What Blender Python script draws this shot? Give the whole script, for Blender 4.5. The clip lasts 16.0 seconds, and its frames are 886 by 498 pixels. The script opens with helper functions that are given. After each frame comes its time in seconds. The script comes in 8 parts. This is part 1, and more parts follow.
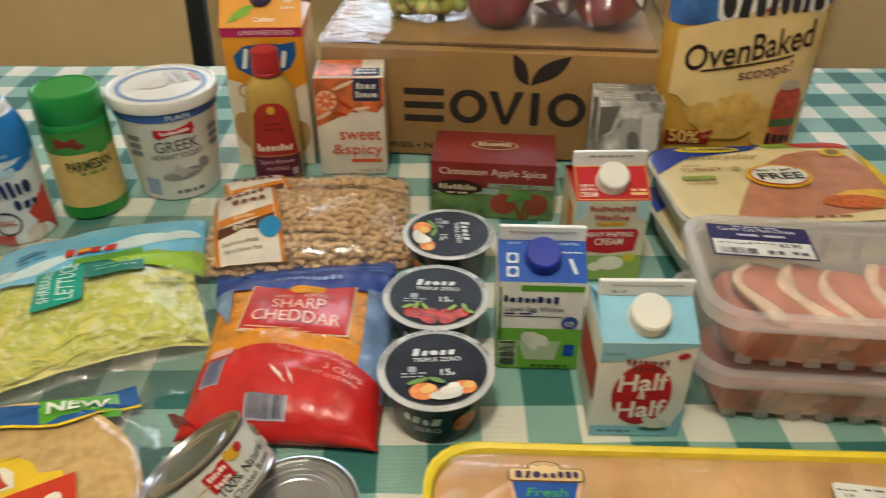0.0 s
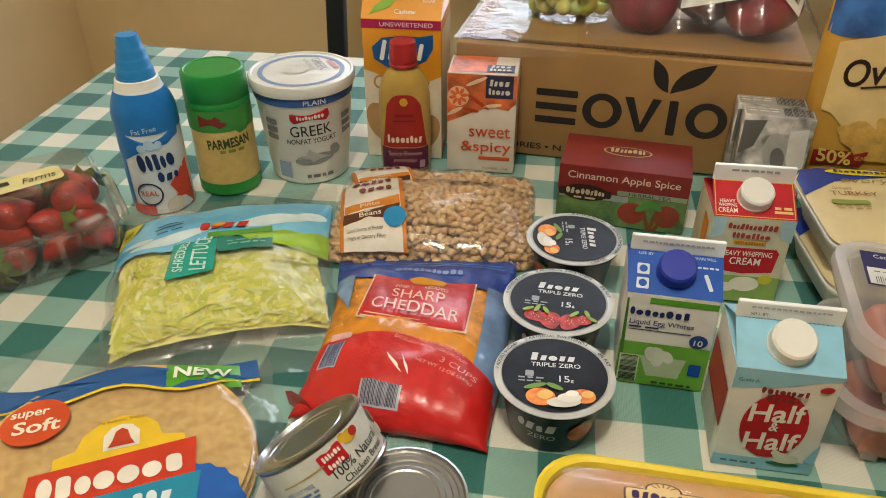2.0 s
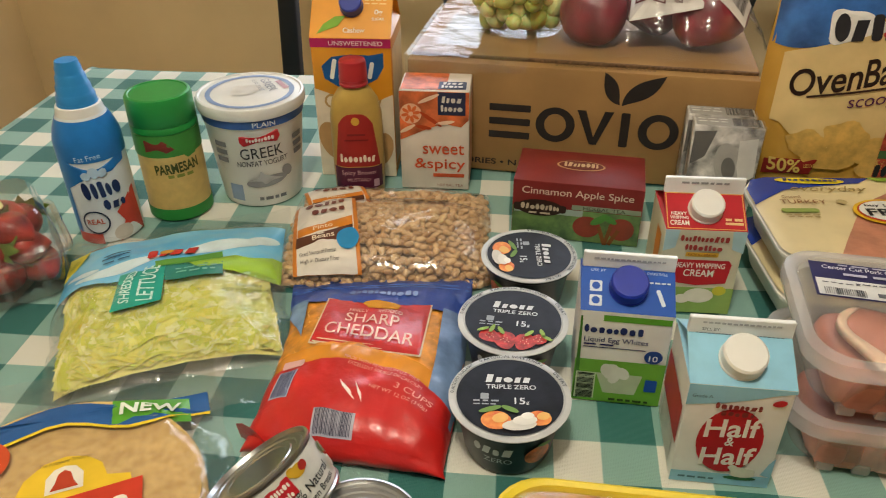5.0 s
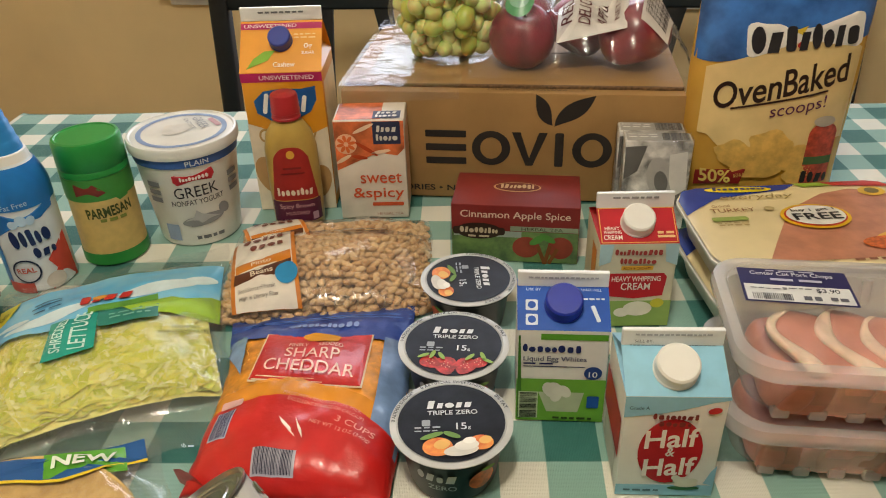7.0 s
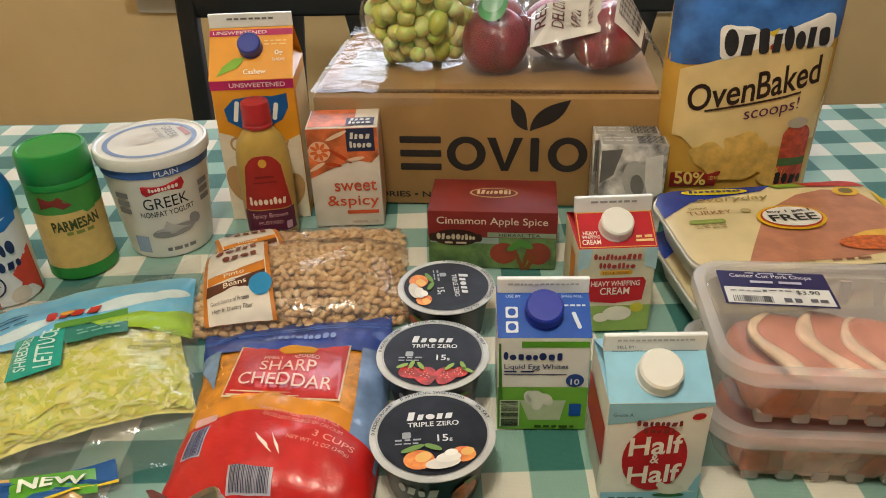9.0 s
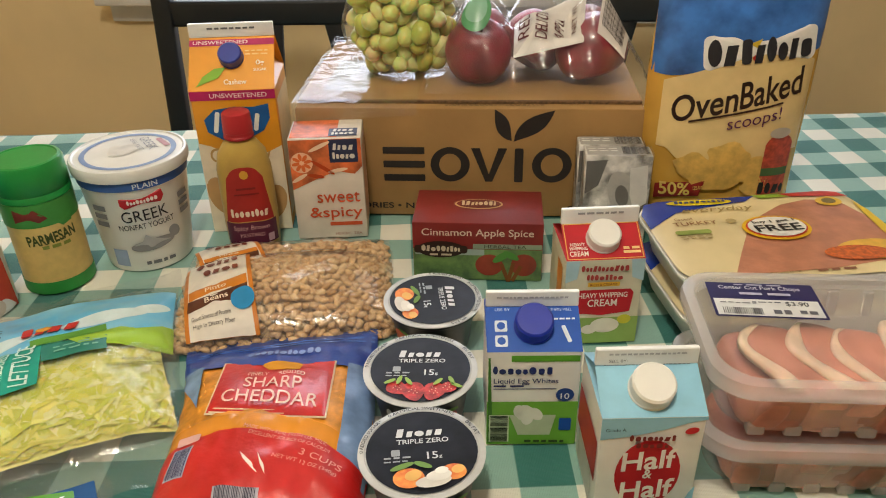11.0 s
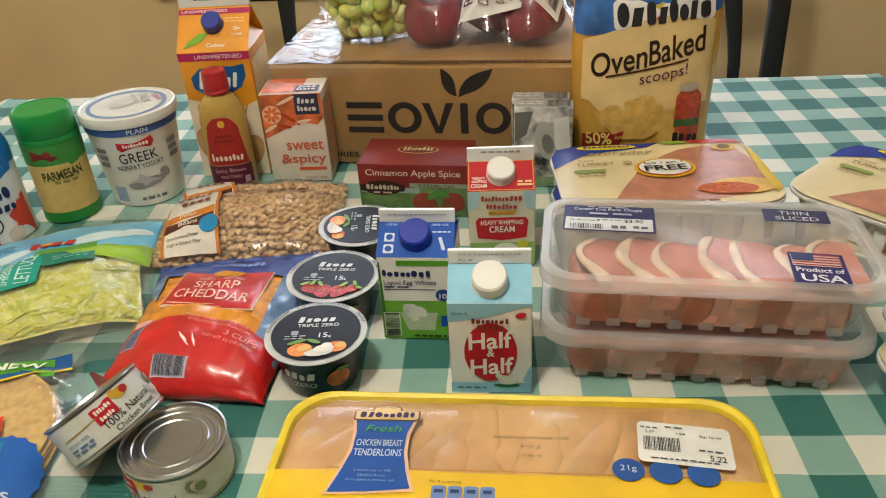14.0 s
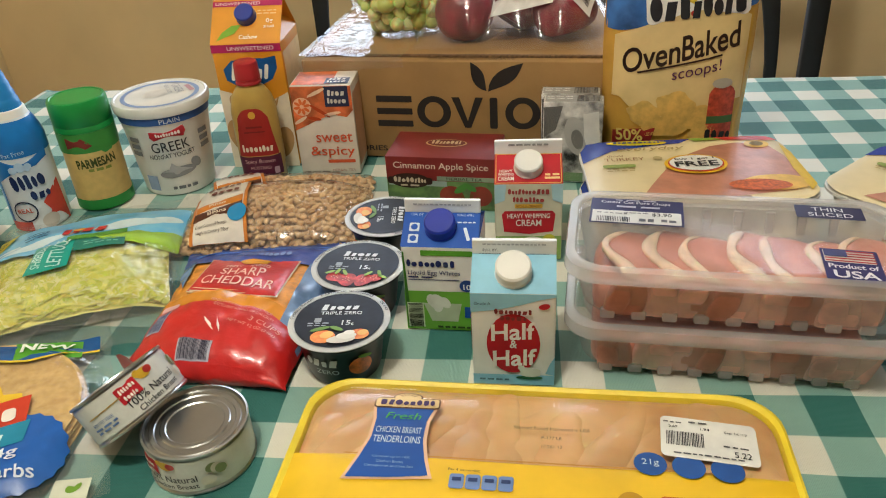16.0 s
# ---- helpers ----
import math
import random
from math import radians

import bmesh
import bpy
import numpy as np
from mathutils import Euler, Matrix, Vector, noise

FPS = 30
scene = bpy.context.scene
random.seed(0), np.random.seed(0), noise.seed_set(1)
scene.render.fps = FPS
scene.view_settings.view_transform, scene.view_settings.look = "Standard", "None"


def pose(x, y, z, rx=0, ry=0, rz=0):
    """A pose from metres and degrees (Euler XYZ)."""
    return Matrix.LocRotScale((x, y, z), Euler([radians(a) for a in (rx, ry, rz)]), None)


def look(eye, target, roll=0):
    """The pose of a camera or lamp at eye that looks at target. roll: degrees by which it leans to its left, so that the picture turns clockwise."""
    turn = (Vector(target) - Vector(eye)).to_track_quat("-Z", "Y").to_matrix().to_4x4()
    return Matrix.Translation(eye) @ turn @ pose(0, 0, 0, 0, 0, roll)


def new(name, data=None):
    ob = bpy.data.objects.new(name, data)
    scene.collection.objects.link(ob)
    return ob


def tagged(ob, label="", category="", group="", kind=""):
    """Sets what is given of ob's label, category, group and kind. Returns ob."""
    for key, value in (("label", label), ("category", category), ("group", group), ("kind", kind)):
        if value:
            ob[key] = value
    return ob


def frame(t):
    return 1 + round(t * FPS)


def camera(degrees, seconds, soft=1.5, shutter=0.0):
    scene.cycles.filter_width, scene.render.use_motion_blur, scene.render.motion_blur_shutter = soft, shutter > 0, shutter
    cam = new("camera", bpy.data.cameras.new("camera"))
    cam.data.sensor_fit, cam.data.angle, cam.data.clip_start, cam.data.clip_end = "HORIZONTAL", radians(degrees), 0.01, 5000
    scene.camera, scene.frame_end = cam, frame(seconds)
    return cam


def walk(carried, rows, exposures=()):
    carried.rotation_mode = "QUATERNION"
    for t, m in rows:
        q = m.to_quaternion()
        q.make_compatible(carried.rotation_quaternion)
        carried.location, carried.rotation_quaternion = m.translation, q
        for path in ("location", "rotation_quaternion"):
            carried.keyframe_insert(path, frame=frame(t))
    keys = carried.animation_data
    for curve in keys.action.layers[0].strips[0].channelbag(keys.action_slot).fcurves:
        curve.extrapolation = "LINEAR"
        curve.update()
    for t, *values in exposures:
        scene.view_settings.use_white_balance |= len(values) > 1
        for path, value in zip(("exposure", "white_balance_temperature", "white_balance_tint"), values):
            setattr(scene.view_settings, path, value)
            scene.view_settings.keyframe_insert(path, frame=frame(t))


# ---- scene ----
# ---- camera ----
cam = camera(60.04, 16.0, soft=1.0, shutter=0.5)
PATH = [
    (0, 0.1458, -0.2462, 0.4415, 6.73, -34.39, 0.09),
    (0.5, 0.1264, -0.2491, 0.4393, 12.70, -33.67, -0.84),
    (1, 0.1261, -0.2487, 0.4361, 15.44, -33.70, -0.58),
    (1.5, 0.1317, -0.2435, 0.4336, 15.77, -34.13, -0.27),
    (2, 0.1280, -0.2432, 0.4318, 16.14, -34.08, -0.19),
    (2.5, 0.1272, -0.2422, 0.4308, 15.95, -34.18, -0.24),
    (3, 0.1242, -0.2382, 0.4286, 15.83, -34.19, -0.23),
    (3.5, 0.1234, -0.2326, 0.4292, 15.84, -34.08, -0.23),
    (4, 0.1260, -0.2367, 0.4268, 15.55, -33.98, -0.15),
    (4.5, 0.1306, -0.2346, 0.4299, 14.62, -33.78, -0.47),
    (5, 0.1386, -0.2279, 0.4350, 13.40, -33.35, -0.51),
    (7.5, 0.1595, -0.2232, 0.4332, 8.70, -31.14, -1.97),
    (8, 0.1558, -0.2242, 0.4337, 7.49, -31.10, -1.58),
    (8.5, 0.1561, -0.2196, 0.4300, 7.71, -31.07, -1.88),
    (11, 0.1469, -0.2061, 0.4286, 5.75, -30.41, -1.21),
    (11.5, 0.1628, -0.2181, 0.4312, 2.83, -30.93, -0.54),
    (12, 0.1998, -0.2421, 0.4344, 1.99, -31.35, -0.61),
    (12.5, 0.2669, -0.2703, 0.4375, 4.02, -32.60, -0.93),
    (13, 0.3026, -0.3013, 0.4372, 8.84, -32.43, -2.35),
    (13.5, 0.3085, -0.3170, 0.4398, 10.65, -31.97, -3.15),
    (14, 0.3081, -0.3177, 0.4429, 11.82, -31.58, -3.51),
    (14.5, 0.3037, -0.3152, 0.4430, 12.88, -31.40, -3.60),
    (15, 0.3035, -0.3168, 0.4436, 13.19, -31.25, -3.32),
    (15.5, 0.3033, -0.3193, 0.4418, 13.77, -31.30, -3.36),
    (16, 0.3129, -0.3203, 0.4317, 14.44, -31.20, -3.71),
]
walk(cam, [(t, pose(x, y, z, 90 + pitch, 0, yaw) @ pose(0, 0, 0, 0, 0, roll)) for t, x, y, z, yaw, pitch, roll in PATH],
     exposures=[(0, -0.25, 6300, 6.2), (1.5, -0.25, 6390, 8.2), (5, -0.25, 6420, 9.0), (7.5, -0.23, 6500, 10.0), (11, -0.16, 6500, 10.0), (11.5, -0.05, 6500, 10.0), (13, -0.10, 6450, 10.0), (14.5, -0.12, 6070, 7.0), (16, -0.14, 6070, 7.0)])

# ---- light ----
world = bpy.data.worlds.new("daylight")
scene.world = world
world.use_nodes = True
wn = world.node_tree
sky = wn.nodes.new("ShaderNodeTexSky")
sky.sky_type, sky.sun_disc = 'NISHITA', False
sky.sun_elevation, sky.sun_rotation = radians(40), radians(200)
wn.links.new(sky.outputs[0], wn.nodes["Background"].inputs[0])
wn.nodes["Background"].inputs[1].default_value = 0.10


def area(name, m, sx, sy, watts, rgb):
    li = bpy.data.lights.new(name, 'AREA')
    li.shape, li.size, li.size_y, li.energy, li.color = 'RECTANGLE', sx, sy, watts, rgb
    ob = new(name, li)
    ob.matrix_world = m
    return ob


area("window_daylight", look((-0.025, 1.735, 0.55), (-0.025, 0.3, 0.1)), 1.5, 0.94, 30.0, (0.80, 0.86, 1.0))
bulb = bpy.data.lights.new("ceiling_lamp_glow", 'POINT')
bulb.energy, bulb.color, bulb.shadow_soft_size = 44.5, (1.0, 0.915, 0.755), 0.08
new("ceiling_lamp_glow", bulb).location = (0.05, -0.32, 1.42)


# ---- materials ----
def lin(c):
    return tuple(v / 12.92 if v <= 0.04045 else ((v + 0.055) / 1.055) ** 2.4 for v in c)


def hexc(h):
    return lin(tuple(int(h[i:i + 2], 16) / 255 for i in (0, 2, 4)))


def mat(name, h, rough=0.5, metal=0.0, var=0.10, vscale=25.0, bump=0.05, bscale=300.0, alpha=1.0, coat=0.0, sub=0.0, trans=0.0, dark=None):
    """A procedural surface: base colour varied at two scales, with fine relief."""
    m = bpy.data.materials.new(name)
    m.use_nodes = True
    t, b = m.node_tree, m.node_tree.nodes["Principled BSDF"]
    c = hexc(h)
    co = t.nodes.new("ShaderNodeTexCoord")
    n1 = t.nodes.new("ShaderNodeTexNoise")
    n1.inputs["Scale"].default_value, n1.inputs["Detail"].default_value = vscale, 5
    t.links.new(co.outputs["Object"], n1.inputs["Vector"])
    ramp = t.nodes.new("ShaderNodeValToRGB")
    lo = hexc(dark) if dark else tuple(v * (1 - var * 1.6) for v in c)
    hi = tuple(min(1.0, v * (1 + var)) for v in c)
    ramp.color_ramp.elements[0].position, ramp.color_ramp.elements[1].position = 0.34, 0.66
    ramp.color_ramp.elements[0].color, ramp.color_ramp.elements[1].color = (*lo, 1), (*hi, 1)
    t.links.new(n1.outputs["Fac"], ramp.inputs["Fac"])
    t.links.new(ramp.outputs["Color"], b.inputs["Base Color"])
    b.inputs["Roughness"].default_value, b.inputs["Metallic"].default_value = rough, metal
    b.inputs["Coat Weight"].default_value = coat
    b.inputs["Coat Roughness"].default_value = 0.12
    b.inputs["Subsurface Weight"].default_value = sub
    b.inputs["Subsurface Scale"].default_value = 0.004
    b.inputs["Transmission Weight"].default_value = trans
    b.inputs["Alpha"].default_value = alpha
    if bump:
        n2 = t.nodes.new("ShaderNodeTexNoise")
        n2.inputs["Scale"].default_value, n2.inputs["Detail"].default_value = bscale, 4
        t.links.new(co.outputs["Object"], n2.inputs["Vector"])
        bp = t.nodes.new("ShaderNodeBump")
        bp.inputs["Strength"].default_value, bp.inputs["Distance"].default_value = bump, 0.002
        t.links.new(n2.outputs["Fac"], bp.inputs["Height"])
        t.links.new(bp.outputs["Normal"], b.inputs["Normal"])
    return m


def film(name, tint=(1, 1, 1), haze=0.04, gloss=1.0, rough=0.09, bscale=60.0, bump=0.5, hazecol=(0.8, 0.8, 0.8)):
    """Clear plastic wrap: see-through with a sharp, crinkled gloss and a little milkiness."""
    m = bpy.data.materials.new(name)
    m.use_nodes = True
    t = m.node_tree
    t.nodes.remove(t.nodes["Principled BSDF"])
    out = t.nodes["Material Output"]
    tr, gl, df = t.nodes.new("ShaderNodeBsdfTransparent"), t.nodes.new("ShaderNodeBsdfGlossy"), t.nodes.new("ShaderNodeBsdfDiffuse")
    tr.inputs[0].default_value, df.inputs[0].default_value = (*tint, 1), (*hazecol, 1)
    gl.inputs["Roughness"].default_value = rough
    co, n2, bp = t.nodes.new("ShaderNodeTexCoord"), t.nodes.new("ShaderNodeTexNoise"), t.nodes.new("ShaderNodeBump")
    n2.inputs["Scale"].default_value, n2.inputs["Detail"].default_value, n2.inputs["Distortion"].default_value = bscale, 3, 0.6
    t.links.new(co.outputs["Object"], n2.inputs["Vector"])
    bp.inputs["Strength"].default_value, bp.inputs["Distance"].default_value = bump, 0.004
    t.links.new(n2.outputs["Fac"], bp.inputs["Height"])
    t.links.new(bp.outputs["Normal"], gl.inputs["Normal"])
    lw, pw, sc = t.nodes.new("ShaderNodeLayerWeight"), t.nodes.new("ShaderNodeMath"), t.nodes.new("ShaderNodeMath")
    mul = t.nodes.new("ShaderNodeMath")
    lw.inputs["Blend"].default_value = 0.5
    t.links.new(bp.outputs["Normal"], lw.inputs["Normal"])
    pw.operation, pw.inputs[1].default_value = 'POWER', 5.0
    t.links.new(lw.outputs["Facing"], pw.inputs[0])
    sc.operation, sc.inputs[1].default_value, sc.inputs[2].default_value = 'MULTIPLY_ADD', 0.9, 0.05
    t.links.new(pw.outputs[0], sc.inputs[0])
    mul.operation, mul.use_clamp, mul.inputs[1].default_value = 'MULTIPLY', True, gloss
    t.links.new(sc.outputs[0], mul.inputs[0])
    a, b = t.nodes.new("ShaderNodeMixShader"), t.nodes.new("ShaderNodeMixShader")
    tl, dt = t.nodes.new("ShaderNodeBsdfTranslucent"), t.nodes.new("ShaderNodeMixShader")
    tl.inputs[0].default_value, dt.inputs[0].default_value = (*hazecol, 1), 0.4
    t.links.new(df.outputs[0], dt.inputs[1])
    t.links.new(tl.outputs[0], dt.inputs[2])
    a.inputs[0].default_value = haze
    t.links.new(tr.outputs[0], a.inputs[1])
    t.links.new(dt.outputs[0], a.inputs[2])
    t.links.new(mul.outputs[0], b.inputs[0])
    t.links.new(a.outputs[0], b.inputs[1])
    t.links.new(gl.outputs[0], b.inputs[2])
    t.links.new(b.outputs[0], out.inputs[0])
    return m


def gingham(name, angle, pu, pv, u0, v0):
    """Woven check: white, half-tone and full teal squares, with a thread relief."""
    m = bpy.data.materials.new(name)
    m.use_nodes = True
    t, b = m.node_tree, m.node_tree.nodes["Principled BSDF"]
    co = t.nodes.new("ShaderNodeTexCoord")
    warp = t.nodes.new("ShaderNodeTexNoise")
    warp.inputs["Scale"].default_value, warp.inputs["Detail"].default_value = 5.0, 2
    t.links.new(co.outputs["Object"], warp.inputs["Vector"])
    off = t.nodes.new("ShaderNodeVectorMath")
    off.operation = 'MULTIPLY_ADD'
    off.inputs[1].default_value = (0.010, 0.010, 0)
    t.links.new(warp.outputs["Color"], off.inputs[0])
    t.links.new(co.outputs["Object"], off.inputs[2])
    mp = t.nodes.new("ShaderNodeMapping")
    mp.inputs["Rotation"].default_value = (0, 0, -angle)
    t.links.new(off.outputs[0], mp.inputs["Vector"])
    sp = t.nodes.new("ShaderNodeSeparateXYZ")
    t.links.new(mp.outputs[0], sp.inputs[0])

    def stripe(socket, p, o):
        last = socket
        for op, v in (('SUBTRACT', o), ('DIVIDE', p), ('FRACT', None)):
            n = t.nodes.new("ShaderNodeMath")
            n.operation = op
            t.links.new(last, n.inputs[0])
            if v is not None:
                n.inputs[1].default_value = v
            last = n.outputs[0]
        r = t.nodes.new("ShaderNodeMapRange")
        r.interpolation_type = 'SMOOTHSTEP'
        r.inputs["From Min"].default_value, r.inputs["From Max"].default_value = 0.455, 0.475
        t.links.new(last, r.inputs["Value"])
        return r.outputs[0]
    su, sv = stripe(sp.outputs[0], pu, u0), stripe(sp.outputs[1], pv, v0)
    ad = t.nodes.new("ShaderNodeMath")
    ad.operation = 'ADD'
    t.links.new(su, ad.inputs[0])
    t.links.new(sv, ad.inputs[1])
    half = t.nodes.new("ShaderNodeMath")
    half.operation, half.inputs[1].default_value = 'MULTIPLY', 0.5
    t.links.new(ad.outputs[0], half.inputs[0])
    ramp = t.nodes.new("ShaderNodeValToRGB")
    e = ramp.color_ramp.elements
    e[0].color, e[1].color = (*hexc("dcdacb"), 1), (*hexc("276860"), 1)
    mid = e.new(0.5)
    mid.color = (*hexc("84aa9e"), 1)
    t.links.new(half.outputs[0], ramp.inputs["Fac"])
    # soft stains and thread-to-thread change of tone
    n1 = t.nodes.new("ShaderNodeTexNoise")
    n1.inputs["Scale"].default_value, n1.inputs["Detail"].default_value = 14.0, 6
    t.links.new(co.outputs["Object"], n1.inputs["Vector"])
    mr = t.nodes.new("ShaderNodeMapRange")
    mr.inputs["To Min"].default_value, mr.inputs["To Max"].default_value = 0.84, 1.08
    t.links.new(n1.outputs["Fac"], mr.inputs["Value"])
    mx = t.nodes.new("ShaderNodeVectorMath")
    mx.operation = 'SCALE'
    t.links.new(ramp.outputs["Color"], mx.inputs[0])
    t.links.new(mr.outputs[0], mx.inputs["Scale"])
    t.links.new(mx.outputs[0], b.inputs["Base Color"])
    b.inputs["Roughness"].default_value = 0.75
    b.inputs["Sheen Weight"].default_value = 0.15
    wv = []
    for d in ('X', 'Y'):
        w = t.nodes.new("ShaderNodeTexWave")
        w.wave_type, w.bands_direction = 'BANDS', d
        w.inputs["Scale"].default_value, w.inputs["Distortion"].default_value = 260.0, 0.8
        t.links.new(mp.outputs[0], w.inputs["Vector"])
        wv.append(w)
    mu = t.nodes.new("ShaderNodeMath")
    mu.operation = 'ADD'
    t.links.new(wv[0].outputs["Fac"], mu.inputs[0])
    t.links.new(wv[1].outputs["Fac"], mu.inputs[1])
    bp = t.nodes.new("ShaderNodeBump")
    bp.inputs["Strength"].default_value, bp.inputs["Distance"].default_value = 0.25, 0.0006
    t.links.new(mu.outputs[0], bp.inputs["Height"])
    t.links.new(bp.outputs["Normal"], b.inputs["Normal"])
    return m


INK = {}


def ink(h, rough=0.42, metal=0.0):
    """Printed colour on a label."""
    k = (h, rough, metal)
    if k not in INK:
        INK[k] = mat("print_" + h, h, rough, metal, var=0.05, vscale=60, bump=0.02)
        INK[k].node_tree.nodes["Principled BSDF"].inputs["Specular IOR Level"].default_value = 0.32
    return INK[k]


# ---- shape helpers ----
def link(name, verts, faces, material, parent=None, label="", smooth=True, sharp=35):
    me = bpy.data.meshes.new(name)
    me.from_pydata([tuple(v) for v in verts], [], faces)
    me.validate()
    me.update()
    if smooth:
        me.shade_smooth()
        if sharp:
            me.set_sharp_from_angle(angle=radians(sharp))
    me.materials.append(material)
    ob = new(name, me)
    if parent:
        ob.parent = parent
    if label:
        ob["label"] = label
    return ob


def part(name, bm, material, parent, label="", smooth=True, sharp=35):
    me = bpy.data.meshes.new(name)
    bm.normal_update()
    bm.to_mesh(me)
    bm.free()
    if smooth:
        me.shade_smooth()
        me.set_sharp_from_angle(angle=radians(sharp))
    me.materials.append(material)
    ob = new(name, me)
    if parent:
        ob.parent = parent
    if label:
        ob["label"] = label
    return ob


def thing(name, label, category, x, y, z=0.0, yaw=0.0, group="", kind="", rx=0.0, ry=0.0):
    e = new(name)
    e.empty_display_size = 0.02
    e.matrix_world = pose(x, y, z, rx, ry, yaw)
    return tagged(e, label, category, group, kind)


def box_bm(sx, sy, sz, bevel=0.001, seg=2, at=(0, 0, 0), taper=1.0):
    """A box standing on its base centre, with rounded edges."""
    bm = bmesh.new()
    bmesh.ops.create_cube(bm, size=1.0)
    for v in bm.verts:
        k = taper if v.co.z > 0 else 1.0
        v.co = Vector((v.co.x * sx * k + at[0], v.co.y * sy * k + at[1], (v.co.z + 0.5) * sz + at[2]))
    if bevel:
        bmesh.ops.bevel(bm, geom=bm.edges[:], offset=bevel, segments=seg, affect='EDGES', profile=0.5)
    return bm


def ring(w, d, r, z, n=6, cx=0.0, cy=0.0):
    """A rounded rectangle as a list of points."""
    r = min(r, w / 2 - 1e-5, d / 2 - 1e-5)
    pts = []
    for qx, qy, a0 in ((1, 1, 0), (-1, 1, 90), (-1, -1, 180), (1, -1, 270)):
        for i in range(n + 1):
            a = radians(a0 + 90 * i / n)
            pts.append((cx + qx * (w / 2 - r) + r * math.cos(a), cy + qy * (d / 2 - r) + r * math.sin(a), z))
    return pts


def circ(r, z, n=40):
    return [(r * math.cos(2 * math.pi * i / n), r * math.sin(2 * math.pi * i / n), z) for i in range(n)]


def loft(rings, cap0=True, cap1=True, close=False):
    verts, faces, n = [], [], len(rings[0])
    for r in rings:
        verts += r
    m = len(rings)
    for k in range(m if close else m - 1):
        a, b = k * n, ((k + 1) % m) * n
        for i in range(n):
            j = (i + 1) % n
            faces.append((a + i, a + j, b + j, b + i))
    if cap0:
        faces.append(tuple(range(n - 1, -1, -1)))
    if cap1:
        faces.append(tuple((m - 1) * n + i for i in range(n)))
    return verts, faces


def lathe(name, prof, material, parent, label="", n=48, cap0=True, cap1=True, sharp=35):
    v, f = loft([circ(max(r, 1e-5), z, n) for r, z in prof], cap0, cap1)
    return link(name, v, f, material, parent, label, sharp=sharp)


def grid_faces(nx, ny):
    return [(j * (nx + 1) + i, j * (nx + 1) + i + 1, (j + 1) * (nx + 1) + i + 1, (j + 1) * (nx + 1) + i) for j in range(ny) for i in range(nx)]


# flat figures in label coordinates
def rect(u, v, w, h, r=0.0, turn=0.0, n=3):
    pts = [p[:2] for p in ring(w, h, r, 0, n)] if r else [(w / 2, h / 2), (-w / 2, h / 2), (-w / 2, -h / 2), (w / 2, -h / 2)]
    if not r:
        k, dense = 6, []
        for i in range(4):
            a, b = pts[i], pts[(i + 1) % 4]
            dense += [(a[0] + (b[0] - a[0]) * q / k, a[1] + (b[1] - a[1]) * q / k) for q in range(k)]
        pts = dense
    c, s = math.cos(radians(turn)), math.sin(radians(turn))
    return [(u + c * x - s * y, v + s * x + c * y) for x, y in pts]


def oval(u, v, w, h, turn=0.0, n=28):
    c, s = math.cos(radians(turn)), math.sin(radians(turn))
    pts = [(w / 2 * math.cos(2 * math.pi * i / n), h / 2 * math.sin(2 * math.pi * i / n)) for i in range(n)]
    return [(u + c * x - s * y, v + s * x + c * y) for x, y in pts]


def figure(name, polys, mapper, material, parent, label="", off=0.0005, rings=3):
    """Flat figures laid onto a surface: each is filled from its middle outward so that it follows the curve."""
    if name in ("brand_mark", "leaf_picture", "nut_picture", "apple_picture", "slice_picture", "fruit_picture", "sky_band", "pour_marks") and len(polys) > 1:
        return [figure(name, [p], mapper, material, parent, label, off + 0.00008 * i, rings) for i, p in enumerate(polys)]
    verts, faces = [], []
    base_off = off
    for step, poly in enumerate(polys):
        off = base_off + 0.00006 * (step % 6)
        n, cu, cv = len(poly), sum(p[0] for p in poly) / len(poly), sum(p[1] for p in poly) / len(poly)
        base = len(verts)
        verts.append(mapper(cu, cv, off))
        for k in range(1, rings + 1):
            q = k / rings
            verts += [mapper(cu + (u - cu) * q, cv + (v - cv) * q, off) for u, v in poly]
        for i in range(n):
            j = (i + 1) % n
            faces.append((base, base + 1 + i, base + 1 + j))
            for k in range(rings - 1):
                a, b = base + 1 + k * n, base + 1 + (k + 1) * n
                faces.append((a + i, b + i, b + j, a + j))
    return link(name, verts, faces, material, parent, label)


